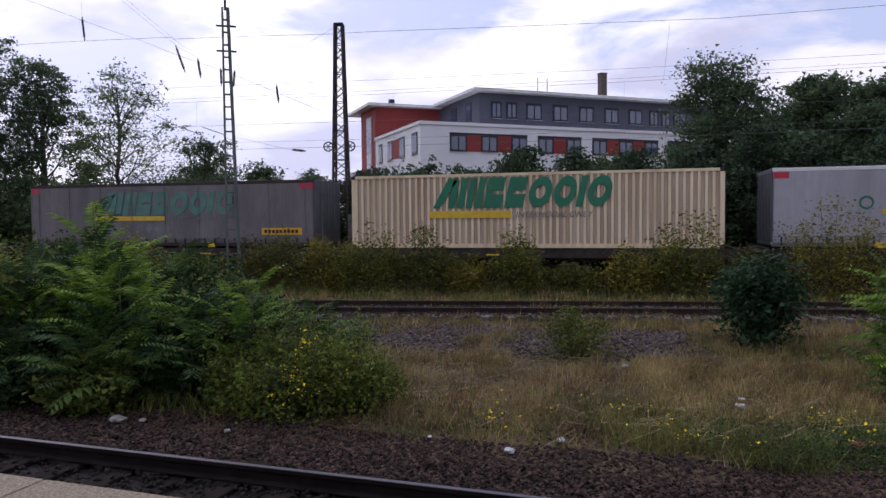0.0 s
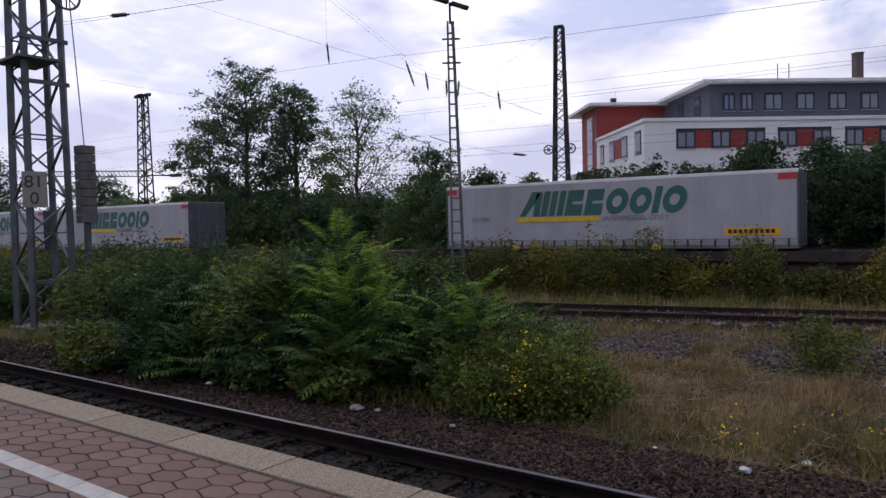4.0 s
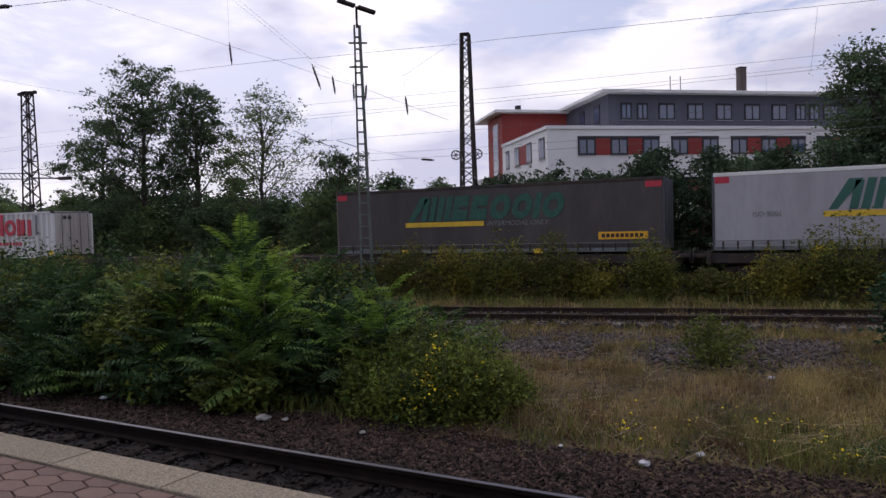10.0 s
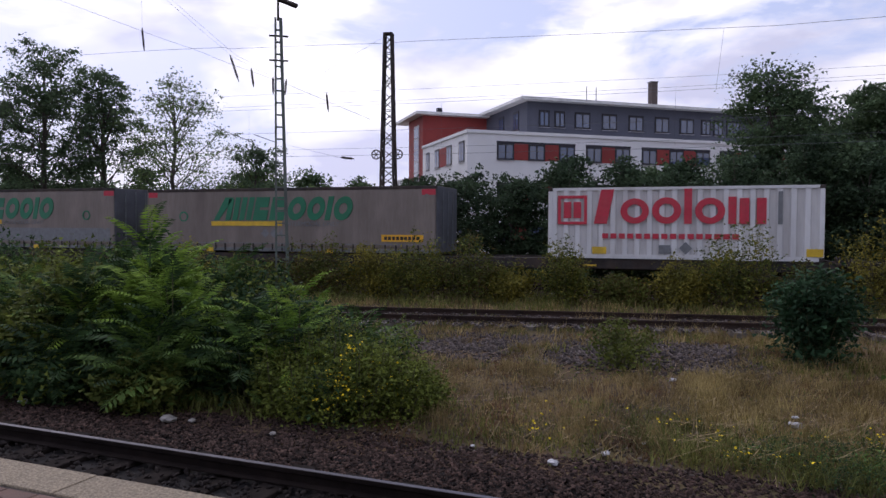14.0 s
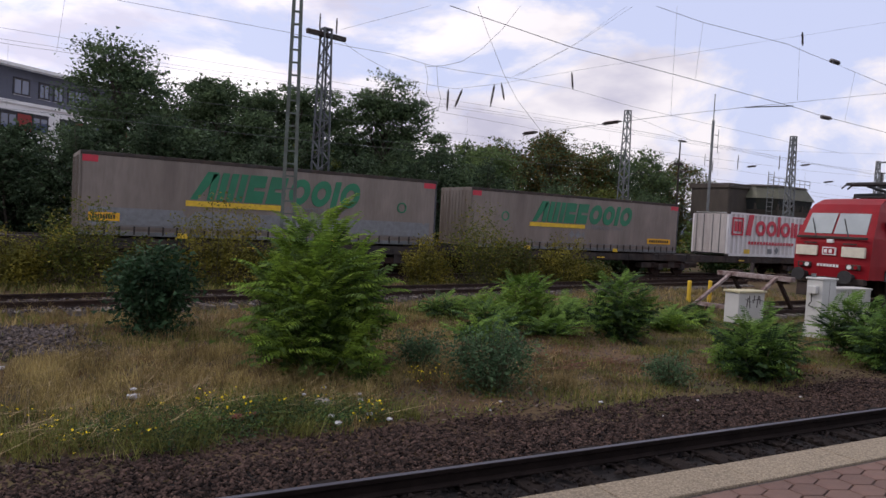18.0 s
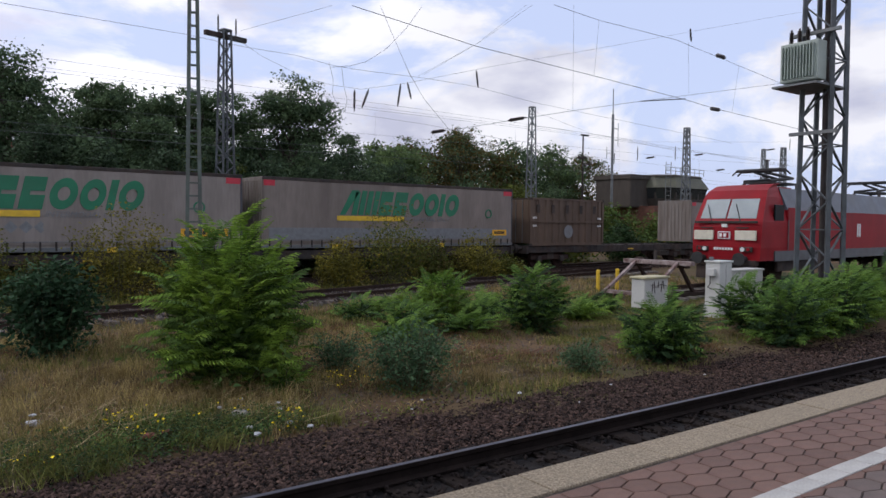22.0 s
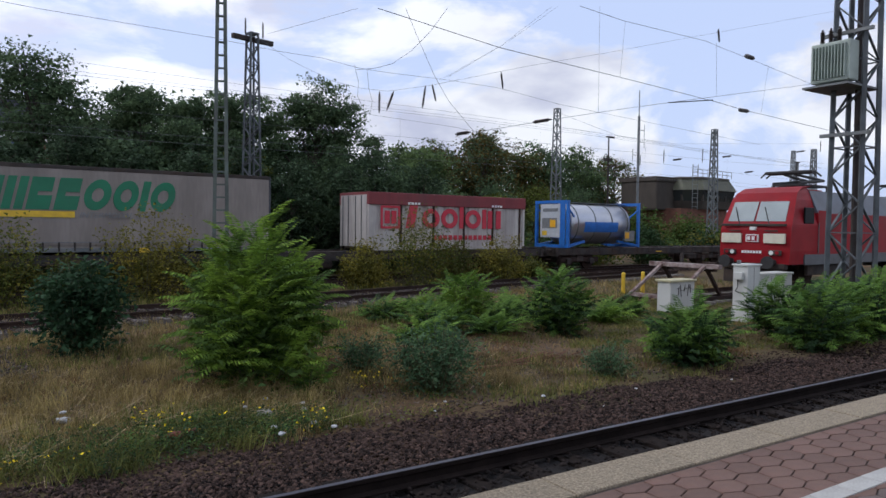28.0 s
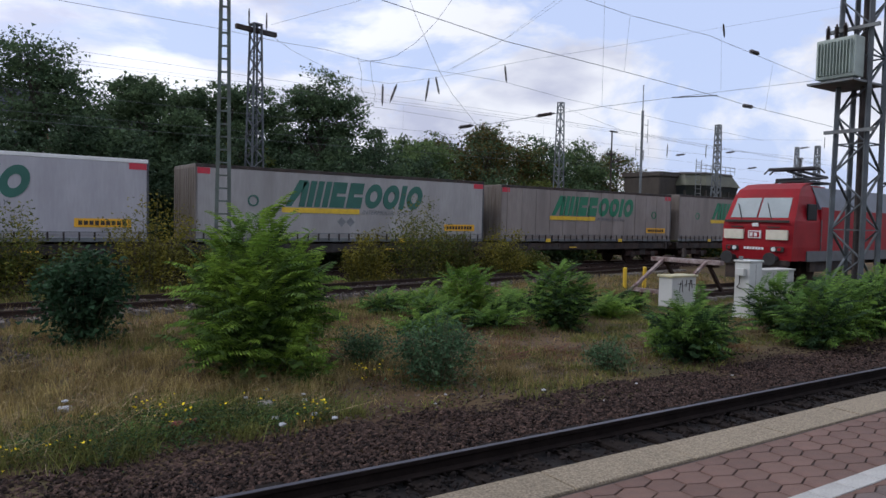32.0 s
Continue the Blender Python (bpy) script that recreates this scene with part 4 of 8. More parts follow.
def build_train():
    trailer(4.86, "white curtain-sided trailer with red corner marks on a wagon", "white", BRIGHTGREEN, badge=0.21)
    cream_container(-10.35)
    trailer(-25.6, "soot-grey curtain-sided trailer with faded green marks on a wagon", "dark", FADEDGREEN, placards=4, ribs=9)
    brown_container(-39.95, BROWN, "brown steel container with white graffiti on its lower side", scrawl=True)
    trailer(-56.1, "clean white curtain-sided trailer with dark green marks", "white", GREEN, placards=4, placard_paint=CURTAINS["white"], iso=True)
    trailer(-86.8, "clean white curtain-sided trailer with dark green marks", "white", GREEN, placards=4, placard_paint=CURTAINS["white"], iso=True)
    trailer(-101.7, "clean white curtain-sided trailer with dark green marks", "white", GREEN, placards=4, placard_paint=CURTAINS["white"], iso=True)
    trailer(-117.0, "very dirty brown-grey curtain-sided trailer with faded green marks", "soot", shade("sooty_green_print", (0.03, 0.115, 0.085), (0.02, 0.08, 0.06), rough=0.6, bump=0))
    white_ribbed_container(-144.4)
    trailer(-162.4, "grimy white curtain-sided trailer with green marks and grey placards", "grey", BRIGHTGREEN, placards=4, badge=0.14)
    trailer(-177.9, "grimy white curtain-sided trailer with a grey lower panel", "grey", BRIGHTGREEN, badge=0.88, plate_at=(0.02, 0.09), sheet=1.0, height=2.84)
    brown_container(-193.1, OLIVEBROWN, "faded brown steel container with a pale disc", disc=True)
    trailer(-208.1, "grimy grey curtain-sided trailer with a grey lower panel", "grey", BRIGHTGREEN, badge=0.88, plate_at=(0.9, 0.97), sheet=0.9, height=2.92)
    trailer(-222.6, "beige curtain-sided trailer with bright green marks and placards", "beige", BRIGHTGREEN, placards=3, badge=0.88, height=2.92)
    t = brown_container(-230.6, OLIVEBROWN, "faded brown steel container with thin white scrawls")
    for i in range(7):
        bm = bmesh.new()
        ring(bm, 3.3 + i * 0.37, 0.72 + 0.07 * math.sin(i * 2.3), 0.15 + 0.05 * math.sin(i * 1.3), 0.22 + 0.07 * math.sin(i * 2.9), 0.88, 0.02, slant=0.35 * math.sin(i * 1.9), seg=14)
        part("graffiti_stroke", bm, OLDWHITE, t, "thin white spray-paint scrawl")
    tank_container(-252.1)
    red_roof_container(-264.4)
    trailer(-282.5, "beige curtain-sided trailer with bright green marks", "beige", BRIGHTGREEN, badge=0.14, plate_at=None, corners=False, height=2.92)
    trailer(-297.0, "grimy beige curtain-sided trailer with green marks and ribs", "beige", BRIGHTGREEN, badge=0.88, ribs=14, height=2.85)
    trailer(-311.8, "greyish white curtain-sided trailer with dark green marks", "pale", GREEN, placards=2, badge=0.16, height=2.92)
    trailer(-327.1, "clean white curtain-sided trailer with dark green marks", "white", GREEN, height=2.92)
    for x0, x1 in ((4.3, 19.4), (-26.3, 4.1), (-56.8, -26.6), (-72.9, -57.1), (-102.3, -73.2), (-134.3, -102.6), (-163.1, -134.6), (-193.7, -163.4),
                   (-223.3, -194.0), (-253.3, -223.6), (-283.0, -253.6), (-312.4, -283.3), (-328.0, -312.7)):
        ax = [x0 + 2.4, x1 - 2.4]
        if x1 - x0 > 20:
            ax.insert(1, (x0 + x1) / 2)
        wagon(x0, x1, ax)


build_train()


def motions():
    times = [0, 0.1] + [k for k in range(1, 32)] + [31.9, 32]
    for ob, x in MOVING:
        y, z = ob.location.y, ob.location.z
        walk(ob, [(t, pose(x + SPEED * t, y, z)) for t in times])

# ---------------------------------------------------------------- the office building beyond the track
WHITEWALL = shade("white_render_wall", (0.80, 0.80, 0.80), (0.72, 0.72, 0.72), rough=0.85, scale=0.4, fine=12, bump=0.1, dirt=(0.60, 0.60, 0.58), dirt_amount=0.25)
GREYWALL = shade("blue_grey_wall", (0.10, 0.105, 0.135), (0.08, 0.085, 0.11), rough=0.8, scale=0.5, fine=12, bump=0.1)
REDWALL = shade("brick_red_cladding", (0.29, 0.043, 0.036), (0.22, 0.034, 0.03), rough=0.7, scale=0.5, fine=10, bump=0.1)
FRAME = shade("dark_window_frame", (0.018, 0.018, 0.026), (0.012, 0.012, 0.018), rough=0.5, bump=0)
PANE = glass("office_glass", (0.075, 0.10, 0.17), 0.05)
PALEFRAME = shade("pale_window_strip", (0.42, 0.40, 0.42), (0.34, 0.33, 0.36), rough=0.4, bump=0)


def wall_window(parent, place, w, h):
    """A framed window in a wall; place puts its sill's start, x along the wall, -y outwards."""
    win = part("window", box(-0.05, w + 0.05, -0.05, 0.06, -0.05, h + 0.05), FRAME, parent)
    win.matrix_local = place
    for a, b in ((0.10, w * 0.5 - 0.07), (w * 0.5 + 0.07, w - 0.10)):
        part("pane", box(a, b, -0.062, -0.052, 0.10, h - 0.16), PANE, win)
    part("blind_box", box(0, w, -0.075, -0.052, h - 0.12, h), FRAME, win)
    part("sill", box(-0.08, w + 0.08, -0.12, -0.05, -0.09, -0.052), PALEFRAME, win)
    return win


def build_office():
    t = thing("office_building", pose(-16.2, 56, 0, 0, 0, 36), "white and grey flat-roofed office block with red panels and a chimney", "building")
    # local: x along the right-hand front, y back along the left-hand front
    part("wall", box(0, 36, 0, 13.1, SOIL, 10.05), WHITEWALL, t, "white rendered storeys")
    part("parapet", box(-0.12, 36.1, -0.12, 13.1, 10.05, 10.32), WHITEWALL, t)
    part("wall", box(6.8, 36, 3.2, 18.4, 10.0, 13.55), GREYWALL, t, "set-back blue-grey top storey")
    part("roof", box(5.9, 36.8, 2.3, 19.0, 13.55, 13.83, bevel=0.02), WHITEPAINT, t, "thin white flat roof")
    part("wall", box(0.0, 6.8, 13.1, 18.4, SOIL, 13.40), REDWALL, t, "red stair tower")
    part("roof", box(-0.9, 6.9, 12.2, 21.0, 13.40, 13.68, bevel=0.02), WHITEPAINT, t, "thin white flat roof")
    part("wall", box(2.2, 12, 18.4, 34, SOIL, 7.9), WHITEWALL, t, "lower white wing")
    part("parapet", box(2.1, 12.1, 18.4, 34.1, 7.9, 8.1), WHITEPAINT, t)
    # right-hand front: dark bands of windows with red panels between
    for z in (7.95, 4.5, 1.05):
        for u0, n in ((2.65, 3), (11.0, 2), (16.6, 3), (25.0, 2), (30.6, 2)):
            width = (n - 1) * 2.86 + 1.45
            part("window_band", box(u0 - 0.08, u0 + width + 0.08, -0.06, -0.002, z + 1.36, z + 1.52), FRAME, t)
            for k in range(n):
                wall_window(t, pose(u0 + k * 2.86, 0, z), 1.45, 1.36)
                if k < n - 1:
                    part("red_panel", box(u0 + k * 2.86 + 1.52, u0 + (k + 1) * 2.86 - 0.07, -0.045, -0.002, z - 0.03, z + 1.36), REDWALL, t)
    for k, (u0, w) in enumerate(((8.0, 0.95), (9.55, 0.95), (11.6, 1.5), (14.4, 1.5), (17.25, 1.5), (20.1, 1.5), (22.9, 1.5), (25.35, 1.0), (26.8, 1.0), (28.3, 1.5), (31.2, 1.5))):
        wall_window(t, pose(u0, 3.2, 11.35), w, 1.42)
    # left-hand front
    for z in (7.75, 4.3, 0.9):
        for v0, w in ((0.75, 1.3), (4.1, 1.3), (7.6, 1.3), (10.8, 1.0)):
            wall_window(t, pose(0, v0 + w, z, 0, 0, -90), w, 1.7)
        part("red_panel", box(-0.04, -0.002, 5.5, 7.5, z, z + 1.7), REDWALL, t)
    for v0 in (5.0, 8.5):
        wall_window(t, pose(6.8, v0 + 1.2, 11.2, 0, 0, -90), 1.2, 1.7)
    strip = part("stair_window", box(-0.06, -0.002, 14.4, 16.2, 2, 12.6), PALEFRAME, t, "tall pale stair window")
    for i in range(9):
        part("pane", box(-0.07, -0.062, 14.55, 16.05, 2.1 + i * 1.16, 3.1 + i * 1.16), PANE, strip)
    for v0 in (19.5, 22.6, 26.0, 29.4):
        wall_window(t, pose(2.2, v0 + 1.4, 5.4, 0, 0, -90), 1.4, 1.6)
        part("red_panel", box(2.15, 2.198, v0 + 1.5, v0 + 2.9, 5.4, 7.0), REDWALL, t)
    ch = part("chimney", box(23.65, 24.35, 9.0, 9.7, 13.8, 17.45), shade("brown_chimney", (0.10, 0.075, 0.07), (0.07, 0.055, 0.05), rough=0.8), t, "slim dark brown chimney")
    part("chimney_cap", box(23.6, 24.4, 8.95, 9.75, 17.45, 17.55), FRAME, ch)
    part("roof_vent", box(2.2, 2.7, 15.2, 15.7, 13.68, 14.6), FRAME, t, "dark roof vent")
    bm = bmesh.new()
    tube(bm, (1.4, 17.2, 13.68), (1.4, 17.2, 14.1), 0.45, 12)
    tube(bm, (1.4, 17.2, 14.1), (1.4, 17.2, 14.35), 0.6, 12, 0.2)
    part("roof_fan", bm, STEEL, t, "round metal roof fan")
    for u in (13.2, 14.2):
        bm = bmesh.new()
        tube(bm, (u, 4.0, 13.8), (u, 4.0, 15.4), 0.04)
        part("roof_pipe", bm, STEEL, t)


def build_red_house():
    t = thing("red_house", pose(16, 62, 0, 0, 0, 30), "red-walled house hidden behind the trees", "building")
    part("wall", box(0, 16, 0, 10, SOIL, 9.3), REDWALL, t)
    part("roof", box(-0.6, 16.6, -0.6, 10.6, 9.3, 9.7, bevel=0.05), GREYWALL, t)
    for z in (2.0, 5.6):
        for k in range(5):
            wall_window(t, pose(1.0 + k * 3.0, 0, z), 1.4, 1.5)


def build_signal_box():
    conc = shade("weathered_brown_concrete", (0.075, 0.062, 0.050), (0.042, 0.035, 0.029), rough=0.9, scale=0.8, stretch=(1, 1, 0.4), dirt=(0.07, 0.065, 0.055))
    t = thing("signal_box", pose(63.0, 47.5, 0), "brown concrete signal box with slanted green-tinted windows", "building")
    part("base", box(6.2, 15.5, 0, 8, SOIL, 4.6), shade("brick_base", (0.17, 0.075, 0.05), (0.11, 0.05, 0.035), rough=0.9, scale=2, fine=20), t, "brick lower storey")
    part("body", box(4.4, 8.4, 2.0, 7.0, 4.4, 8.0, bevel=0.2), conc, t)
    part("parapet", box(4.25, 8.5, 1.85, 7.15, 7.7, 8.2), conc, t)
    # chamfered cabin: parapet, leaning window band, leaning top band
    def outline(grow):
        x0, x1, y0, y1, c = 7.6 - grow, 17.2 + grow, -0.8 - grow, 8.0 + grow, 1.6
        return [(x0 + c, y0), (x1 - c, y0), (x1, y0 + c), (x1, y1 - c), (x1 - c, y1), (x0 + c, y1), (x0, y1 - c), (x0, y0 + c)]

    def storey(name, z0, g0, z1, g1, material, label=""):
        bm = bmesh.new()
        a = [bm.verts.new((x, y, z0)) for x, y in outline(g0)]
        b = [bm.verts.new((x, y, z1)) for x, y in outline(g1)]
        bm.faces.new(a[::-1])
        bm.faces.new(b)
        for k in range(8):
            bm.faces.new((a[k], a[(k + 1) % 8], b[(k + 1) % 8], b[k]))
        return part(name, bm, material, t, label)
    olive = shade("olive_cladding", (0.125, 0.125, 0.08), (0.08, 0.08, 0.055), rough=0.6, scale=1.0, dirt=(0.06, 0.06, 0.045))
    storey("cabin_base", 4.6, -0.3, 5.5, 0.0, conc)
    cab = storey("window_band", 5.5, -0.15, 6.75, 0.1, glass("tinted_glazing", (0.03, 0.035, 0.035), 0.08), "dark leaning window band")
    storey("top_band", 6.75, 0.25, 8.1, -0.45, olive, "leaning olive top band")
    storey("roof", 8.1, -0.3, 8.3, -0.5, conc)
    for (x0, y0), (x1, y1) in zip(outline(-0.12), outline(-0.12)[1:] + outline(-0.12)[:1]):
        n = 4 if abs(x1 - x0) + abs(y1 - y0) > 4 else 1
        for k in range(n):
            fx, fy = x0 + (x1 - x0) * k / n, y0 + (y1 - y0) * k / n
            part("mullion", beam(bmesh.new(), (fx, fy, 5.5), (fx * 1.0, fy, 6.8), 0.22), conc, cab)
    for k in range(9):
        part("rail_post", tube(bmesh.new(), (8.0 + k, -0.2, 8.3), (8.0 + k, -0.2, 9.1), 0.03), STEEL, t)
    for z in (8.7, 9.1):
        part("roof_rail", tube(bmesh.new(), (8.0, -0.2, z), (16.0, -0.2, z), 0.03), STEEL, t)
    bm = bmesh.new()
    for xx in (7.3, 8.3):
        tube(bm, (xx, -0.7, 4.5), (xx, -0.7, 9.6), 0.04)
    for k in range(10):
        tube(bm, (7.3, -0.7, 4.8 + k * 0.5), (8.3, -0.7, 4.8 + k * 0.5), 0.03)
    part("ladder_frame", bm, STEEL, t)


build_office()
build_red_house()
build_signal_box()

# ---------------------------------------------------------------- masts, lamps and wires
def lattice_mast(x, y, height, w0, w1, panels, label, material=STEEL, leg=0.09, brace=0.05, turn=0.0, z0=SOIL, lean=(0, 0), name="catenary_mast"):
    """Four tapering angle-iron legs with zigzag bracing on each face."""
    t = thing(name, pose(x, y, z0, 0, 0, turn), label, "mast", group="overhead line masts")

    def corner(k, f):
        s = (w0 + (w1 - w0) * f) / 2
        sx, sy = ((-1, -1), (1, -1), (1, 1), (-1, 1))[k]
        return Vector((sx * s + lean[0] * f * height, sy * s + lean[1] * f * height, f * height))
    for k in range(4):
        part("leg", beam(bmesh.new(), corner(k, 0), corner(k, 1), leg), material, t)
    for k in range(4):
        for i in range(panels):
            a, b = corner(k, i / panels), corner((k + 1) % 4, (i + 1) / panels)
            if (i + k) % 2:
                a, b = corner((k + 1) % 4, i / panels), corner(k, (i + 1) / panels)
            part("brace", beam(bmesh.new(), a, b, brace, brace * 0.5), material, t)
        for i in range(0, panels, 3):
            part("strut", beam(bmesh.new(), corner(k, i / panels), corner((k + 1) % 4, i / panels), brace * 0.8, brace * 0.5), material, t)
    part("cap", box(-w1 / 2 - 0.04 + lean[0] * height, w1 / 2 + 0.04 + lean[0] * height, -w1 / 2 - 0.04, w1 / 2 + 0.04, height - 0.02, height + 0.05), material, t)
    part("foundation", box(-w0 / 2 - 0.15, w0 / 2 + 0.15, -w0 / 2 - 0.15, w0 / 2 + 0.15, -0.3, 0.12, bevel=0.03), SLEEPER, t)
    return t


def ladder_mast(x, y, height, w0, w1, step, label, material=GREENSTEEL, turn=0.0, lean=0.0):
    """Two channels joined by battens."""
    t = thing("lamp_mast", pose(x, y, SOIL, 0, 0, turn), label, "mast", group="overhead line masts")
    for s in (-1, 1):
        bm = bmesh.new()
        beam(bm, (s * w0 / 2, 0, 0), (s * w1 / 2 + lean * height, 0, height), 0.075, 0.12)
        part("channel", bm, material, t)
    n = int(height / step)
    for i in range(1, n):
        f = i / n
        w = w0 + (w1 - w0) * f
        part("batten", box(-w / 2 + lean * height * f, w / 2 + lean * height * f, -0.05, 0.05, f * height - 0.026, f * height + 0.026), material, t)
    return t


PORCELAIN = shade("grey_brown_porcelain", (0.17, 0.16, 0.16), (0.08, 0.07, 0.07), rough=0.3, scale=20, bump=0)


def insulator(parent, a, b, r=0.05, name="insulator", paint=INSULATOR):
    """A ribbed rod insulator between two places."""
    a, b = Vector(a), Vector(b)
    bm = bmesh.new()
    r = r * 0.72
    tube(bm, a, b, r * 0.45)
    n = 9
    c, d = a.lerp(b, 0.12), a.lerp(b, 0.88)
    for i in range(n):
        p = c.lerp(d, (i + 0.15) / n)
        q = c.lerp(d, (i + 0.85) / n)
        tube(bm, p, q, r, 10, r * 0.55)
    return part(name, bm, paint, parent)


DARKGALV = shade("tarnished_galvanised_steel", (0.125, 0.14, 0.15), (0.07, 0.08, 0.085), rough=0.6, metal=0.4, scale=2, dirt=(0.07, 0.06, 0.055))


def build_masts():
    # the pair with the kilometre board beside the thicket
    t = lattice_mast(-19.45, 10.5, 13.0, 1.05, 0.85, 15, "tall lattice mast with a kilometre board and tension weights", DARKGALV, 0.14, 0.07, turn=-6)
    for z in (1.25, 6.55, 7.7, 9.3):
        part("cross_beam", box(0.45, 0.55, -0.62, 0.62, z, z + 0.1), DARKGALV, t)
    part("service_platform", box(-0.75, 0.75, -0.75, 0.3, 7.15, 7.22), DARKGALV, t)
    board = part("kilometre_board", box(-0.32, 0.32, -0.02, 0.01, -0.52, 0.52, bevel=0.008), shade("weathered_board", (0.29, 0.28, 0.25), (0.21, 0.20, 0.18), rough=0.7, scale=4, dirt=(0.18, 0.17, 0.15)), t, "grey-white board with black numbers")
    board.matrix_local = pose(0.70, -0.44, 3.74, 0, 0, 66) @ Matrix.Diagonal((0.9, 1, 0.9, 1))
    lettering("number", "81", 0.50, DARKSTEEL, board, pose(-0.27, -0.026, 0.06))
    lettering("number", "0", 0.50, DARKSTEEL, board, pose(-0.14, -0.026, -0.42))
    for i in range(9):
        part("tension_weight", box(0.62, 1.02, 0.62, 1.02, 2.85 + i * 0.235, 2.85 + i * 0.235 + 0.22, bevel=0.015), shade("grey_concrete_weight", (0.13, 0.125, 0.12), (0.08, 0.078, 0.075), rough=0.9, scale=4), t, "grey concrete tension weight")
    bm = bmesh.new()
    tube(bm, (0.82, 0.82, 4.9), (0.75, 0.6, 9.0), 0.015)
    tube(bm, (0.82, 0.82, 4.9), (0.82, 0.82, 2.7), 0.03)
    part("weight_rope", bm, WIRE, t)
    bm = bmesh.new()
    for i in range(20):
        a, b = 2 * math.pi * i / 20, 2 * math.pi * (i + 1) / 20
        tube(bm, (0.6, 0.6 + 0.36 * math.cos(a), 9.0 + 0.36 * math.sin(a)), (0.6, 0.6 + 0.36 * math.cos(b), 9.0 + 0.36 * math.sin(b)), 0.035)
    for i in range(4):
        a = math.pi * i / 4
        tube(bm, (0.6, 0.6 - 0.36 * math.cos(a), 9.0 - 0.36 * math.sin(a)), (0.6, 0.6 + 0.36 * math.cos(a), 9.0 + 0.36 * math.sin(a)), 0.022)
    part("tension_wheel", bm, DARKGALV, t, "spoked tension wheel")
    part("counter_post", beam(bmesh.new(), (0.82, 0.82, 0), (0.82, 0.82, 2.9), 0.14), DARKGALV, t)

    # mast with transformer on the other side
    t = lattice_mast(22.4, 9.5, 12.6, 0.94, 0.80, 15, "tall lattice mast carrying a green transformer", DARKGALV, 0.12, 0.07, turn=-4)
    part("platform", box(-1.28, 0.5, -0.42, 0.92, 6.74, 6.80), STEEL, t)
    tr = part("transformer", box(-1.06, -0.56, -0.34, 0.80, 6.90, 8.05, bevel=0.04), shade("pale_green_transformer", (0.36, 0.41, 0.36), (0.29, 0.33, 0.29), rough=0.5, scale=2), t,
              "pale green finned transformer")
    for i in range(11):
        part("cooling_fin", box(-1.16, -1.06, -0.24 + i * 0.092, -0.215 + i * 0.092, 7.0, 7.94), shade("fin_green", (0.30, 0.35, 0.31), (0.24, 0.28, 0.25), rough=0.5, scale=2), tr)
    for i in range(3):
        insulator(t, (-0.82, 0.1 + i * 0.25, 8.05), (-0.82, 0.1 + i * 0.25, 8.5), 0.10)
    for z in (5.35, 8.3, 9.6):
        part("cross_beam", box(-0.62, -0.52, -0.72, 0.72, z, z + 0.1), STEEL, t)
    bm = bmesh.new()
    for k in range(3):
        tube(bm, (-0.05 + 0.13 * k, -0.05, 0), (-0.05 + 0.13 * k, -0.05, 12.4), 0.06)
    part("cable_run", bm, DARKSTEEL, t, "dark bundle of cables up the mast")

    # lamp mast in front of the freight track
    t = ladder_mast(-13.95, 23.3, 10.3, 0.44, 0.19, 0.44, "grey-green ladder mast with two lamp heads", turn=30, lean=-0.012)
    for s in (-1, 1):
        bm = bmesh.new()
        box(s * 0.05, s * 0.75, -0.14, 0.14, -0.06, 0.06, bm, bevel=0.04)
        o = part("lamp_head", bm, DARKSTEEL, t, "flat lamp head")
        o.matrix_local = pose(-0.12, 0, 11.0, 0, 14, 15)
    part("lamp_stem", tube(bmesh.new(), (-0.12, 0, 10.2), (-0.12, 0, 11.0), 0.05), DARKSTEEL, t)
    for z in (9.6, 8.7):
        part("peg_bar", box(-0.45, 0.25, -0.03, 0.03, z, z + 0.06), DARKSTEEL, t)
    ladder_mast(8.25, 23.3, 12.8, 0.46, 0.17, 0.42, "tall green ladder mast", turn=-20)

    t = lattice_mast(-12.85, 31.0, 11.6, 0.80, 0.34, 26, "dark lattice mast with spoked tension wheels", DARKSTEEL, 0.085, 0.07, turn=10)
    for s in (-1, 1):
        bm = bmesh.new()
        for i in range(16):
            a, b = 2 * math.pi * i / 16, 2 * math.pi * (i + 1) / 16
            tube(bm, (s * 0.52 + 0.21 * math.cos(a), -0.3, 5.95 + 0.21 * math.sin(a)), (s * 0.52 + 0.21 * math.cos(b), -0.3, 5.95 + 0.21 * math.sin(b)), 0.03)
        for i in range(3):
            a = math.pi * i / 3
            tube(bm, (s * 0.52 - 0.21 * math.cos(a), -0.3, 5.95 - 0.21 * math.sin(a)), (s * 0.52 + 0.21 * math.cos(a), -0.3, 5.95 + 0.21 * math.sin(a)), 0.02)
        part("tension_wheel", bm, DARKSTEEL, t, "spoked tension wheel")
        part("counterweight", box(s * 0.52 - 0.14, s * 0.52 + 0.14, -0.45, -0.15, 1.2, 2.8), SLEEPER, t)
    t = lattice_mast(12.4, 31.0, 11.1, 0.72, 0.36, 24, "grey lattice mast with a cross arm", DARKGALV, 0.085, 0.055, turn=10)
    part("cross_arm", box(-1.0, 1.05, -0.1, 0.1, 10.75, 10.95), DARKSTEEL, t)
    for xx in (-0.35, 0.55):
        insulator(t, (xx, 0, 11.0), (xx, 0, 11.75), 0.07)
    t = lattice_mast(-46.8, 33.0, 12.7, 0.95, 0.5, 24, "dark lattice mast with a lamp boom", DARKSTEEL, 0.10, 0.075, turn=0)
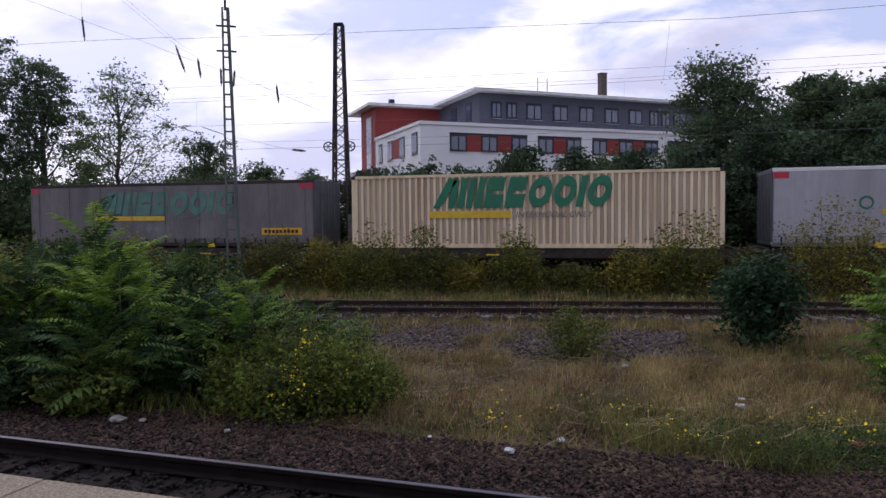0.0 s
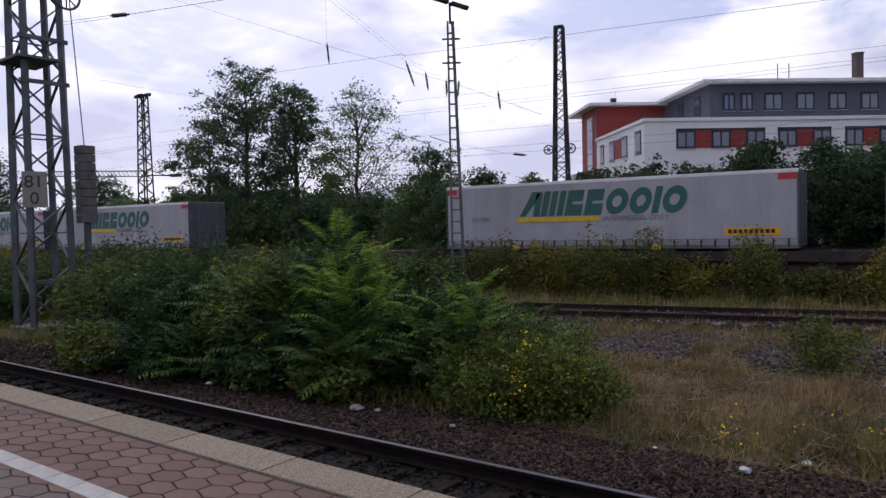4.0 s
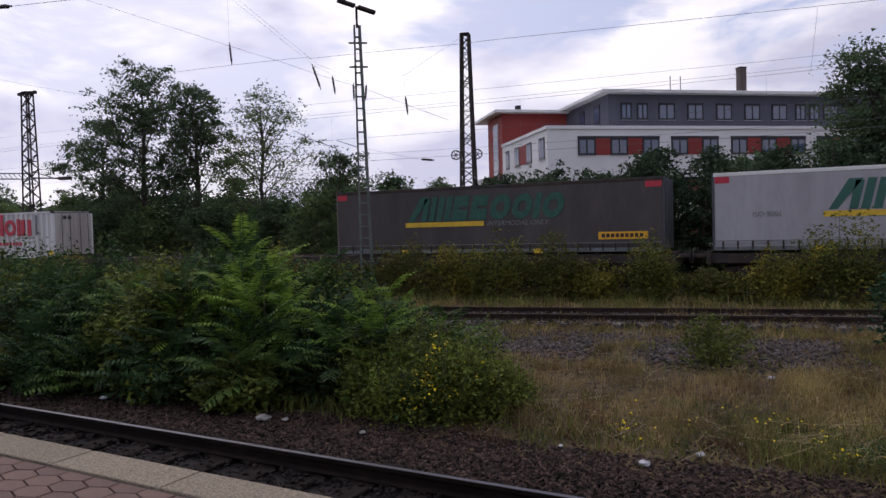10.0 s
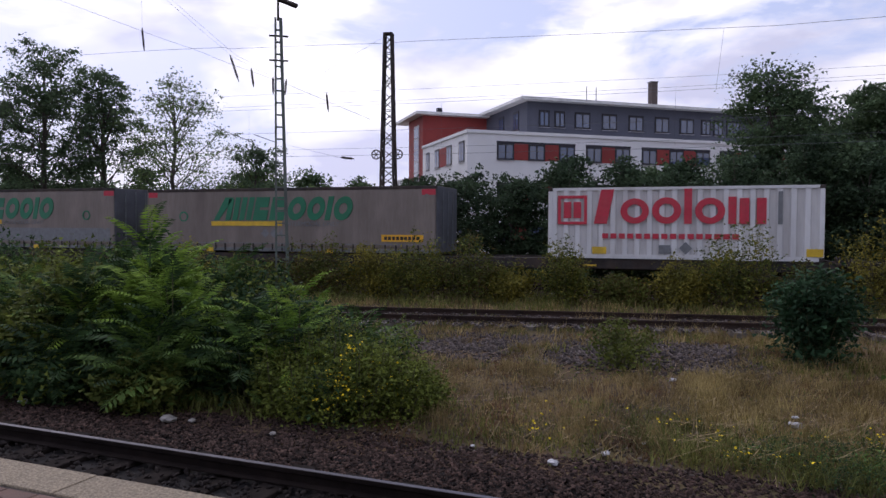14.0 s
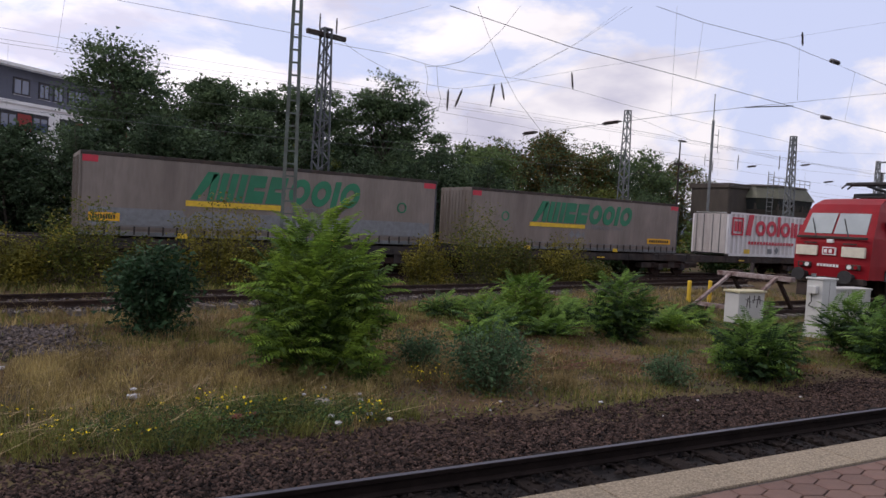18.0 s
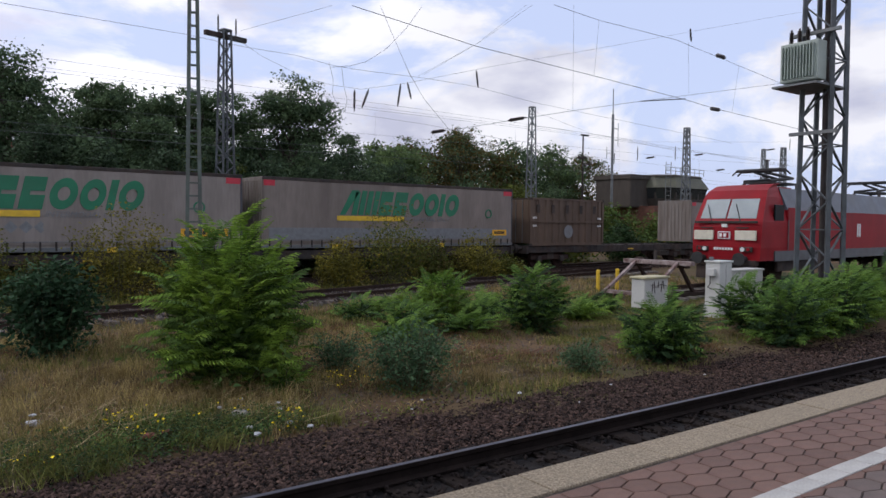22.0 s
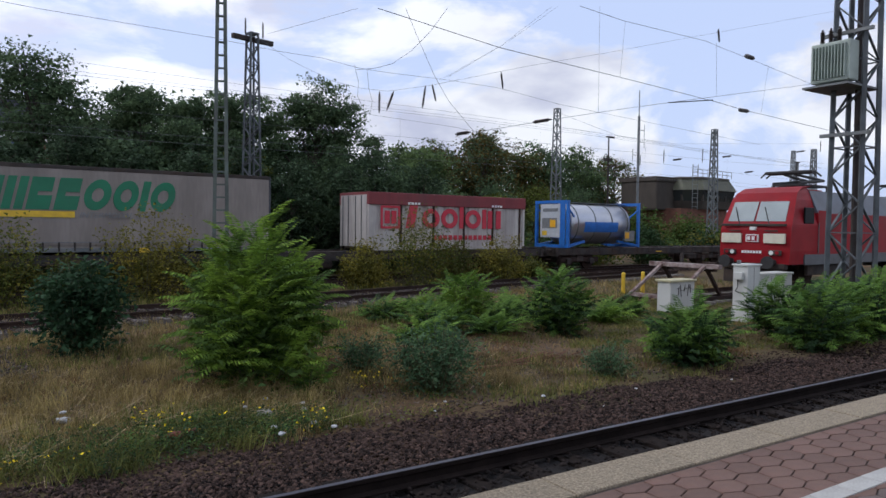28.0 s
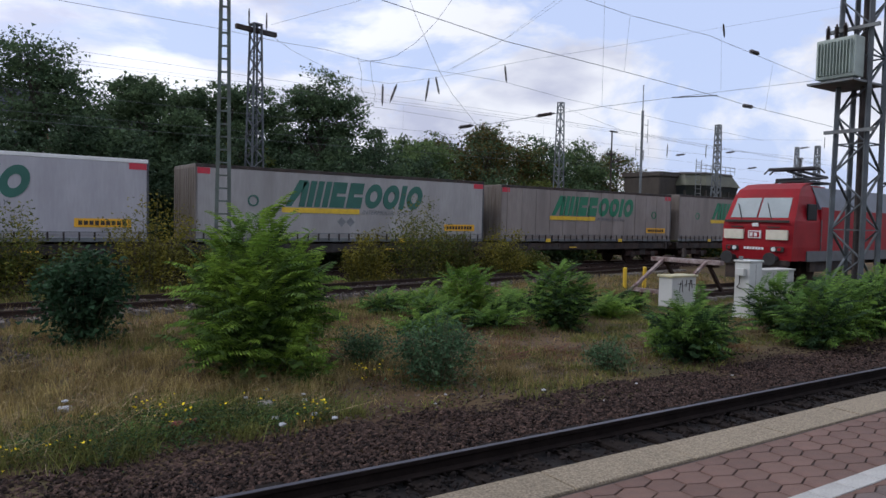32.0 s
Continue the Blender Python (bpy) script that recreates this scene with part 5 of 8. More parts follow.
    part("cross_arm", box(-0.9, 0.9, -0.1, 0.1, 12.55, 12.75), DARKSTEEL, t)
    bm = bmesh.new()
    beam(bm, (0.3, 0, 6.75), (3.4, 0, 6.55), 0.10)
    beam(bm, (0.3, 0, 7.2), (2.4, 0, 6.62), 0.06)
    part("lamp_boom", bm, DARKSTEEL, t)
    part("lamp_head", box(3.0, 4.0, -0.15, 0.15, 6.45, 6.68, bevel=0.05), DARKSTEEL, t)
    bm = bmesh.new()
    for s in (-1, 1):
        beam(bm, (-0.3, s * 0.2, 6.7), (-13, s * 0.2, 7.4), 0.07)
        beam(bm, (-0.3, s * 0.2, 7.1), (-13, s * 0.2, 7.8), 0.07)
    for i in range(24):
        f, g = i / 24, (i + 1) / 24
        beam(bm, (-0.3 - 12.7 * f, 0, 6.7 + 0.7 * f), (-0.3 - 12.7 * g, 0, 7.1 + 0.7 * g), 0.04)
    part("portal_beam", bm, STEEL, t, "long lattice cross beam")
    for x, y, h in ((41.4, 40, 12.0), (57.2, 36, 11.4), (95, 48, 13.2), (-90, 38, 13.0), (120, 60, 14.0), (75.5, 36, 11.0)):
        lattice_mast(x, y, h, 0.75, 0.35, 22, "slim grey lattice mast in the yard", STEEL, 0.10, 0.08)
    # antenna and street lamp
    t = thing("radio_mast", pose(59.5, 46, SOIL), "thin radio mast with small antennas", "antenna mast")
    part("pole", tube(bmesh.new(), (0, 0, 0), (0, 0, 14.0), 0.13, 8), STEEL, t)
    part("whip", tube(bmesh.new(), (0, 0, 14.0), (0, 0, 16.6), 0.05, 6), STEEL, t)
    for z, s in ((12.6, 1), (11.4, 1), (10.0, -1)):
        bm = bmesh.new()
        tube(bm, (0, 0, z), (s * 0.9, 0, z), 0.03)
        tube(bm, (s * 0.9, 0, z - 0.6), (s * 0.9, 0, z + 0.6), 0.03)
        part("antenna", bm, STEEL, t)
    for x, y, h in ((49.5, 41.5, 10.6), (88, 44, 11.0)):
        t = thing("street_lamp", pose(x, y, SOIL), "slim dark yard lamp post", "lamp post", group="yard lamps")
        part("pole", tube(bmesh.new(), (0, 0, 0), (0, 0, h), 0.10, 8, 0.06), DARKSTEEL, t)
        part("lamp_head", box(-0.2, 0.65, -0.13, 0.13, h - 0.05, h + 0.08, bevel=0.03), DARKSTEEL, t)
        part("service_box", box(-0.45, 0.3, -0.2, 0.2, h - 2.1, h - 1.9), DARKSTEEL, t)


build_masts()


def wire(parent, r, *pts):
    """One continuous cable through the given places."""
    pts = [Vector(p) for p in pts]
    bm = bmesh.new()
    rows = []
    for i, p in enumerate(pts):
        d = (pts[min(i + 1, len(pts) - 1)] - pts[max(i - 1, 0)]).normalized()
        s = d.orthogonal().normalized() if i == 0 else (s - d * s.dot(d)).normalized()
        u = d.cross(s)
        rows.append([bm.verts.new(p + (s * math.cos(k * 1.2566) + u * math.sin(k * 1.2566)) * r * 0.48) for k in range(5)])
    for a, b in zip(rows, rows[1:]):
        for k in range(5):
            bm.faces.new((a[k], a[(k + 1) % 5], b[(k + 1) % 5], b[k]))
    return part("wire", bm, WIRE, parent)


def build_wires():
    t = thing("overhead_line", None, "dark overhead line wires with brown insulators above the yard", "overhead wires")
    for z0, z1, y, r in ((8.55, 7.55, 28.0, 0.011), (7.75, 7.7, 28.2, 0.011), (7.4, 7.45, 27.3, 0.012), (6.6, 6.45, 28.6, 0.012), (5.75, 5.75, 28.4, 0.011), (5.32, 5.35, 27.3, 0.013)):
        pts = []
        for k in range(-6, 7):
            x = k * 10.0
            pts.append((x, y, z0 + (z1 - z0) * (k + 6) / 12 - 0.12 * math.cos(k * math.pi / 3)))
        wire(t, r, *pts)
    for k in range(-5, 6):
        wire(t, 0.006, (k * 9.0, 27.3, 5.34), (k * 9.0, 27.3, 7.4))
    wire(t, 0.012, (5.52, 9.00, 5.49), (7.93, 9.00, 5.30), (11.03, 9.00, 5.23), (14.24, 9.00, 5.14), (15.41, 9.00, 5.08), (20.74, 9.00, 4.97))
    wire(t, 0.01, (9.86, 9.00, 6.37), (11.15, 9.00, 6.33), (13.85, 9.00, 6.40), (14.51, 9.00, 6.35), (15.59, 9.00, 6.29), (16.49, 9.00, 6.23), (18.66, 9.00, 6.09))
    wire(t, 0.005, (11.15, 9.00, 6.33), (11.03, 9.00, 5.23))
    wire(t, 0.005, (16.49, 9.00, 6.23), (16.22, 9.00, 5.06))
    wire(t, 0.005, (14.28, 9.00, 6.42), (14.34, 9.00, 5.30))
    wire(t, 0.005, (10.40, 9.00, 6.48), (10.42, 9.00, 4.47))
    wire(t, 0.012, (24.88, 12.00, 7.35), (16.78, 12.00, 5.79), (13.97, 12.00, 5.23), (11.89, 12.00, 4.79), (9.85, 12.00, 4.35))
    wire(t, 0.035, (16.78, 12.00, 5.79), (18.93, 12.00, 6.11))
    wire(t, 0.014, (13.13, 31.00, 10.97), (17.84, 31.00, 13.03))
    wire(t, 0.013, (10.84, 27.00, 9.73), (12.30, 27.00, 9.00), (14.25, 27.00, 8.38), (15.62, 27.00, 8.25), (17.07, 27.00, 8.27))
    wire(t, 0.011, (13.91, 22.00, 7.17), (15.92, 22.00, 7.65), (20.89, 22.00, 9.09), (25.51, 22.00, 10.32), (35.16, 22.00, 13.00), (50.08, 22.00, 17.12))
    wire(t, 0.012, (12.10, 16.00, 8.42), (11.54, 16.00, 7.69), (10.90, 16.00, 7.04), (10.27, 16.00, 6.59), (9.75, 16.00, 6.40), (9.18, 16.00, 6.28))
    wire(t, 0.01, (9.35, 14.00, 7.41), (9.69, 14.00, 6.81), (10.21, 14.00, 5.95), (10.66, 14.00, 5.39), (11.49, 14.00, 4.70))
    wire(t, 0.008, (18.25, 18.00, 10.13), (15.90, 18.00, 8.37), (13.46, 18.00, 6.95))
    wire(t, 0.008, (18.54, 18.00, 10.18), (16.15, 18.00, 8.52), (13.68, 18.00, 7.03))
    wire(t, 0.01, (9.13, 16.00, 6.39), (9.25, 16.00, 5.98), (9.23, 16.00, 5.61), (9.39, 16.00, 5.34), (9.27, 16.00, 5.18))
    wire(t, 0.01, (9.50, 16.00, 6.33), (9.56, 16.00, 5.87), (9.67, 16.00, 5.52), (9.61, 16.00, 5.22))
    wire(t, 0.012, (15.07, 26.00, 6.98), (19.83, 26.00, 6.88), (25.21, 26.00, 6.58), (43.36, 26.00, 6.74), (55.28, 26.00, 7.09))
    wire(t, 0.014, (31.37, 30.00, 9.13), (36.64, 30.00, 8.28), (46.23, 30.00, 7.89), (64.83, 30.00, 8.25))
    wire(t, 0.014, (35.59, 34.00, 9.09), (48.46, 34.00, 9.03), (72.10, 34.00, 10.91))
    insulator(t, (13.60, 22.00, 7.11), (13.59, 22.00, 6.34), 0.07)
    insulator(t, (14.20, 22.00, 7.19), (13.92, 22.00, 6.50), 0.07)
    insulator(t, (15.64, 22.00, 7.59), (15.50, 22.00, 6.72), 0.07)
    insulator(t, (15.95, 22.00, 7.69), (16.13, 22.00, 7.07), 0.07)
    insulator(t, (15.91, 18.00, 7.48), (16.00, 18.00, 6.93), 0.06)
    insulator(t, (14.34, 9.00, 6.74), (14.39, 9.00, 6.46), 0.04)
    insulator(t, (15.45, 9.00, 6.33), (15.85, 9.00, 6.32), 0.07, paint=PORCELAIN)
    insulator(t, (15.25, 9.00, 5.06), (15.68, 9.00, 5.07), 0.065, paint=PORCELAIN)
    insulator(t, (11.62, 12.00, 4.74), (12.21, 12.00, 4.87), 0.06)
    insulator(t, (15.56, 20.00, 5.56), (16.23, 20.00, 5.70), 0.09)
    insulator(t, (51.14, 36.00, 8.04), (52.42, 36.00, 8.23), 0.11)
    insulator(t, (58.53, 36.00, 8.80), (60.01, 36.00, 9.01), 0.11)
    insulator(t, (42.89, 36.00, 6.96), (43.95, 36.00, 7.12), 0.11)
    insulator(t, (62.23, 36.00, 7.61), (63.82, 36.00, 7.81), 0.11)
    insulator(t, (71.77, 36.00, 10.22), (73.66, 36.00, 10.49), 0.11)
    insulator(t, (41.61, 30.00, 7.79), (41.59, 30.00, 6.82), 0.06)
    insulator(t, (46.21, 30.00, 8.18), (46.20, 30.00, 7.15), 0.06)
    insulator(t, (39.03, 30.00, 7.20), (39.00, 30.00, 6.44), 0.06)
    insulator(t, (64.13, 30.00, 10.20), (64.10, 30.00, 9.20), 0.06)
    wire(t, 0.012, (-18.28, 10.50, 7.81), (-16.01, 10.50, 7.59), (-15.28, 10.50, 7.49), (-11.42, 10.50, 7.17))
    wire(t, 0.01, (-18.28, 10.50, 7.73), (-16.01, 10.50, 7.53))
    insulator(t, (-16.01, 10.50, 7.58), (-15.28, 10.50, 7.49), 0.07)
    wire(t, 0.012, (-22.30, 9.00, 8.17), (-20.11, 9.00, 8.11), (-17.89, 9.00, 8.19))
    wire(t, 0.014, (-22.32, 9.00, 7.89), (-20.50, 9.00, 7.44))
    insulator(t, (-20.57, 9.00, 7.45), (-18.78, 9.00, 7.02), 0.09)
    wire(t, 0.014, (-18.78, 9.00, 7.02), (-17.69, 9.00, 6.76))
    wire(t, 0.03, (-22.34, 9.00, 7.60), (-21.29, 9.00, 7.37), (-21.21, 9.00, 7.57), (-22.32, 9.00, 7.89))
    wire(t, 0.01, (-38.16, 22.00, 11.08), (-30.78, 22.00, 9.32), (-26.45, 22.00, 8.36))
    wire(t, 0.01, (-24.80, 18.00, 11.76), (-22.14, 18.00, 10.80), (-17.35, 18.00, 8.96), (-14.84, 18.00, 7.99), (-13.69, 18.00, 7.58), (-12.61, 18.00, 7.13), (-10.62, 18.00, 6.39), (-8.00, 18.00, 5.26))
    wire(t, 0.012, (-20.11, 20.00, 8.35), (-18.16, 20.00, 8.31), (-16.50, 20.00, 8.26), (-14.04, 20.00, 8.17), (-14.00, 20.00, 8.11), (-11.14, 20.00, 8.00), (-8.64, 20.00, 7.88), (-7.19, 20.00, 7.85), (-2.32, 20.00, 7.66), (2.44, 20.00, 7.49), (6.78, 20.00, 7.51), (8.71, 20.00, 7.44), (10.24, 20.00, 7.46), (11.56, 20.00, 7.34), (12.85, 20.00, 7.35), (15.20, 20.00, 7.44), (17.58, 20.00, 7.46), (20.90, 20.00, 7.22), (27.60, 20.00, 7.03), (36.04, 20.00, 6.81))
    wire(t, 0.009, (-20.67, 24.00, 12.27), (-17.93, 24.00, 10.04), (-16.53, 24.00, 8.93), (-15.45, 24.00, 8.37), (-14.16, 24.00, 7.85))
    wire(t, 0.009, (-20.34, 24.00, 12.20), (-17.78, 24.00, 10.11), (-16.39, 24.00, 8.99), (-15.31, 24.00, 8.47))
    wire(t, 0.01, (-16.21, 31.00, 9.78), (-13.11, 31.00, 11.21))
    wire(t, 0.006, (-17.42, 20.00, 10.65), (-17.40, 20.00, 9.08))
    insulator(t, (-17.40, 20.00, 9.08), (-17.32, 20.00, 8.30), 0.06)
    insulator(t, (-16.67, 24.00, 9.02), (-16.28, 24.00, 7.97), 0.075)
    insulator(t, (-15.72, 24.00, 8.46), (-15.61, 24.00, 7.72), 0.075)
    insulator(t, (-14.75, 24.00, 8.05), (-14.74, 24.00, 7.38), 0.075)
    insulator(t, (-14.16, 24.00, 7.94), (-14.23, 24.00, 7.32), 0.075)
    insulator(t, (-12.46, 24.00, 7.30), (-12.38, 24.00, 6.61), 0.075)
    wire(t, 0.006, (-12.50, 24.00, 8.09), (-12.46, 24.00, 7.30))
    wire(t, 0.03, (-17.62, 24.00, 6.42), (-16.91, 24.00, 6.05), (-15.68, 24.00, 5.58))
    wire(t, 0.03, (-15.59, 24.00, 5.87), (-14.62, 24.00, 5.53))
    insulator(t, (-11.87, 24.00, 4.89), (-11.33, 24.00, 4.82), 0.07)
    wire(t, 0.01, (-14.24, 24.00, 5.45), (-11.83, 24.00, 4.86))
    wire(t, 0.007, (1.18, 20.00, 7.52), (1.01, 20.00, 5.94))


build_wires()

# ---------------------------------------------------------------- locomotive
def build_loco():
    grey = shade("dark_grey_skirt", (0.10, 0.11, 0.12), (0.07, 0.075, 0.08), rough=0.5, scale=2, dirt=(0.06, 0.05, 0.045))
    roofgrey = shade("blue_grey_roof", (0.125, 0.142, 0.17), (0.09, 0.102, 0.122), rough=0.5, scale=2, dirt=(0.10, 0.09, 0.08))
    beige = shade("pale_beige_paint", (0.66, 0.62, 0.50), (0.58, 0.54, 0.43), rough=0.5, bump=0)
    t = thing("electric_locomotive", LOCO @ pose(5.0, 0, 0), "red electric freight locomotive with pale front patches", "locomotive")
    L = 19.4
    side = [(0.02, 0.98), (0.0, 1.5), (0.06, 2.3), (0.12, 2.52), (0.62, 3.50), (0.85, 3.78), (1.35, 4.0), (2.2, 4.08)]
    bm = bmesh.new()
    rows = []
    for k, (x, z) in enumerate(side):
        w = (1.40, 1.44, 1.45, 1.44, 1.32, 1.25, 1.18, 1.12)[k]
        rows.append([bm.verts.new((x + 0.13 * (abs(f) ** 2.4), f * w, z)) for f in (-1, -0.9, -0.5, 0, 0.5, 0.9, 1)])
    for a, b in zip(rows, rows[1:]):
        for i in range(6):
            bm.faces.new((a[i], b[i], b[i + 1], a[i + 1]))
    # flanks of the cab back to the full section
    for s, idx in ((-1, 0), (1, 6)):
        back = [bm.verts.new((2.2, s * (1.5 if z < 2.9 else 1.5 - (z - 2.9) * 0.42), z)) for x, z in side]
        for k in range(len(side) - 1):
            q = (rows[k][idx], back[k], back[k + 1], rows[k + 1][idx])
            bm.faces.new(q if s < 0 else q[::-1])
    bmesh.ops.recalc_face_normals(bm, faces=bm.faces)
    cabp = part("cab", bm, REDPAINT, t, "red sloping cab front")
    # windscreens: opaque, with the pale reflection painted as their base colour
    for y0, y1 in ((-1.18, -0.04), (0.04, 1.18)):
        bm = bmesh.new()
        pts = []
        for yy, f in ((y0, 0.10), (y1, 0.10), (y1, 0.90), (y0, 0.90)):
            x = 0.12 + 0.5 * f + 0.13 * (abs(yy) / 1.3) ** 2.4
            pts.append(bm.verts.new((x - 0.035, yy * (1 - 0.06 * f), 2.52 + 0.98 * f + 0.02)))
        f0 = bm.faces.new(pts)
        r = bmesh.ops.extrude_face_region(bm, geom=[f0])
        for v in r["geom"]:
            if isinstance(v, bmesh.types.BMVert):
                v.co.x += 0.03
        bmesh.ops.recalc_face_normals(bm, faces=bm.faces)
        w = part("windscreen", bm, shade("painted_reflection_screen", (0.33, 0.37, 0.37), (0.25, 0.285, 0.285), rough=0.12, scale=1, bump=0), cabp, "windscreen with a pale reflection put into its colour")
        bm = bmesh.new()
        tube(bm, (0.12, y0 * 0.5 + y1 * 0.5, 2.50), (0.42, y0 * 0.2 + y1 * 0.8, 3.2), 0.018)
        part("wiper", bm, BLACKRUBBER, w)
    part("screen_surround", box(0.02, 0.10, -1.32, 1.32, 2.44, 2.54, bevel=0.02), DARKSTEEL, cabp)
    for s in (-1, 1):
        part("front_patch", box(-0.03, 0.08, s * 0.88 - 0.42, s * 0.88 + 0.42, 1.78, 2.16, bevel=0.015), beige, cabp, "pale beige rectangle")
        part("grab_rail", box(-0.03, 0.02, s * 0.75 - 0.25, s * 0.75 + 0.25, 2.24, 2.29), DARKSTEEL, cabp)
        hl = part("headlight", box(-0.05, 0.06, s * 0.92 - 0.26, s * 0.92 + 0.26, 1.32, 1.52, bevel=0.04), DARKSTEEL, cabp)
        bm = bmesh.new()
        tube(bm, (-0.07, s * 0.80, 1.42), (-0.04, s * 0.80, 1.42), 0.085, 14)
        part("lens", bm, shade("clear_lens", (0.75, 0.75, 0.72), (0.65, 0.65, 0.62), rough=0.1, bump=0), hl)
        bm = bmesh.new()
        tube(bm, (-0.07, s * 1.03, 1.42), (-0.04, s * 1.03, 1.42), 0.07, 14)
        part("lens", bm, REDPAINT, hl)
    lg = part("emblem", box(-0.035, 0.04, -0.26, 0.26, 1.82, 2.12, bevel=0.02), WHITEPAINT, cabp, "white square emblem with a red field")
    part("emblem_field", box(-0.042, -0.036, -0.21, 0.21, 1.86, 2.08), REDPAINT, lg)
    for yy in (-0.12, 0.06):
        part("emblem_shape", box(-0.048, -0.043, yy, yy + 0.12, 1.90, 2.04), WHITEPAINT, lg)
    part("top_light", box(-0.01, 0.10, -0.12, 0.12, 2.28, 2.42, bevel=0.02), shade("clear_lens", (0.7, 0.7, 0.7)), cabp)
    o = bars(t, "number_bars", -0.42, 0.42, 1.38, 1.48, WHITEPAINT, 7)
    o.matrix_local = pose(-0.01, 0, 0, 0, 0, -90)
    part("buffer_beam", box(0.0, 0.3, -1.3, 1.3, 0.78, 1.0, bevel=0.02), DARKSTEEL, t)
    for s in (-1, 1):
        bm = bmesh.new()
        tube(bm, (-0.45, s * 0.875, 1.05), (0.05, s * 0.875, 1.05), 0.11, 12)
        tube(bm, (-0.5, s * 0.875, 1.05), (-0.43, s * 0.875, 1.05), 0.25, 18)
        part("buffer", bm, BLACKRUBBER, t)
    part("snow_plough", box(0.1, 0.35, -1.25, 1.25, 0.2, 0.75, bevel=0.03), DARKSTEEL, t)
    bm = bmesh.new()
    tube(bm, (-0.2, 0, 1.0), (-0.2, 0, 0.45), 0.06)
    part("coupling", bm, DARKSTEEL, t)
    # body
    part("body", box(2.2, L, -1.5, 1.5, 1.35, 3.0), REDPAINT, t, "plain red side wall")
    bm = bmesh.new()
    prism(bm, [(-1.5, 3.0), (1.5, 3.0), (1.12, 3.9), (-1.12, 3.9)], L - 2.2)
    o = part("roof", bm, roofgrey, t, "blue-grey roof with slanted edges")
    o.matrix_local = pose(2.2, 0, 0, 0, 0, 90)
    o2 = part("skirt", box(1.2, L, -1.505, 1.505, 0.95, 1.36), grey, t, "dark grey lower side")
    part("cab_roof", box(1.6, 3.4, -1.08, 1.08, 3.88, 3.95, bevel=0.02), REDPAINT, t)
    for s in (-1, 1):
        part("side_window", box(1.15, 1.95, s * 1.455 - 0.03, s * 1.455 + 0.03, 2.55, 3.2, bevel=0.04), shade("dim_cab_window", (0.010, 0.011, 0.013), (0.007, 0.008, 0.010), rough=0.35, bump=0, spec=0.06), t, "dark cab side window")
        part("door", box(2.25, 2.9, s * 1.505 - 0.01, s * 1.505 + 0.01, 1.4, 3.1), REDPAINT, t)
        part("handrail", tube(bmesh.new(), (2.2, s * 1.55, 1.4), (2.2, s * 1.55, 2.6), 0.02), STEEL, t)
        bars(t, "side_label", 9.3, 9.8, 1.9, 2.5, WHITEPAINT, 2).location = (0, -1.51 if s < 0 else 1.52, 0)
    # running gear
    for c in (4.0, 15.4):
        part("bogie_frame", box(c - 2.0, c + 2.0, -1.25, -1.1, 0.5, 0.92, bevel=0.05), DARKSTEEL, t)
        part("bogie_frame", box(c - 2.0, c + 2.0, 1.1, 1.25, 0.5, 0.92, bevel=0.05), DARKSTEEL, t)
        for dx in (-1.3, 1.3):
            bm = bmesh.new()
            for s in (-1, 1):
                tube(bm, (c + dx, s * 0.70, 0.62), (c + dx, s * 0.84, 0.62), 0.62, 26)
            tube(bm, (c + dx, -0.7, 0.62), (c + dx, 0.7, 0.62), 0.1)
            part("wheelset", bm, RUST, t)
    # pantograph, folded
    for x0 in (2.6, 14.5):
        pan = part("pantograph", box(x0, x0 + 2.6, -0.6, 0.6, 4.14, 4.22), BLACKRUBBER, t, "folded black pantograph")
        for s in (-0.55, 0.55):
            part("arm", tube(bmesh.new(), (x0, s, 4.24), (x0 + 2.6, s * 0.6, 4.46), 0.06), BLACKRUBBER, pan)
            part("arm", tube(bmesh.new(), (x0 + 2.6, s * 0.6, 4.46), (x0 + 0.3, s * 0.4, 4.62), 0.06), BLACKRUBBER, pan)
        for dx in (0.1, 0.55):
            part("contact_strip", tube(bmesh.new(), (x0 + dx, -0.95, 4.70), (x0 + dx, 0.95, 4.70), 0.07), BLACKRUBBER, pan)
            for s in (-1, 1):
                part("horn", tube(bmesh.new(), (x0 + dx, s * 0.95, 4.70), (x0 + dx, s * 1.15, 4.52), 0.035), BLACKRUBBER, pan)
        bm = bmesh.new()
        for s in (-0.6, 0.6):
            for dx in (0.1, 2.4):
                tube(bm, (x0 + dx, s, 3.9), (x0 + dx, s, 4.15), 0.08, 8)
        part("pantograph_insulator", bm, INSULATOR, t)


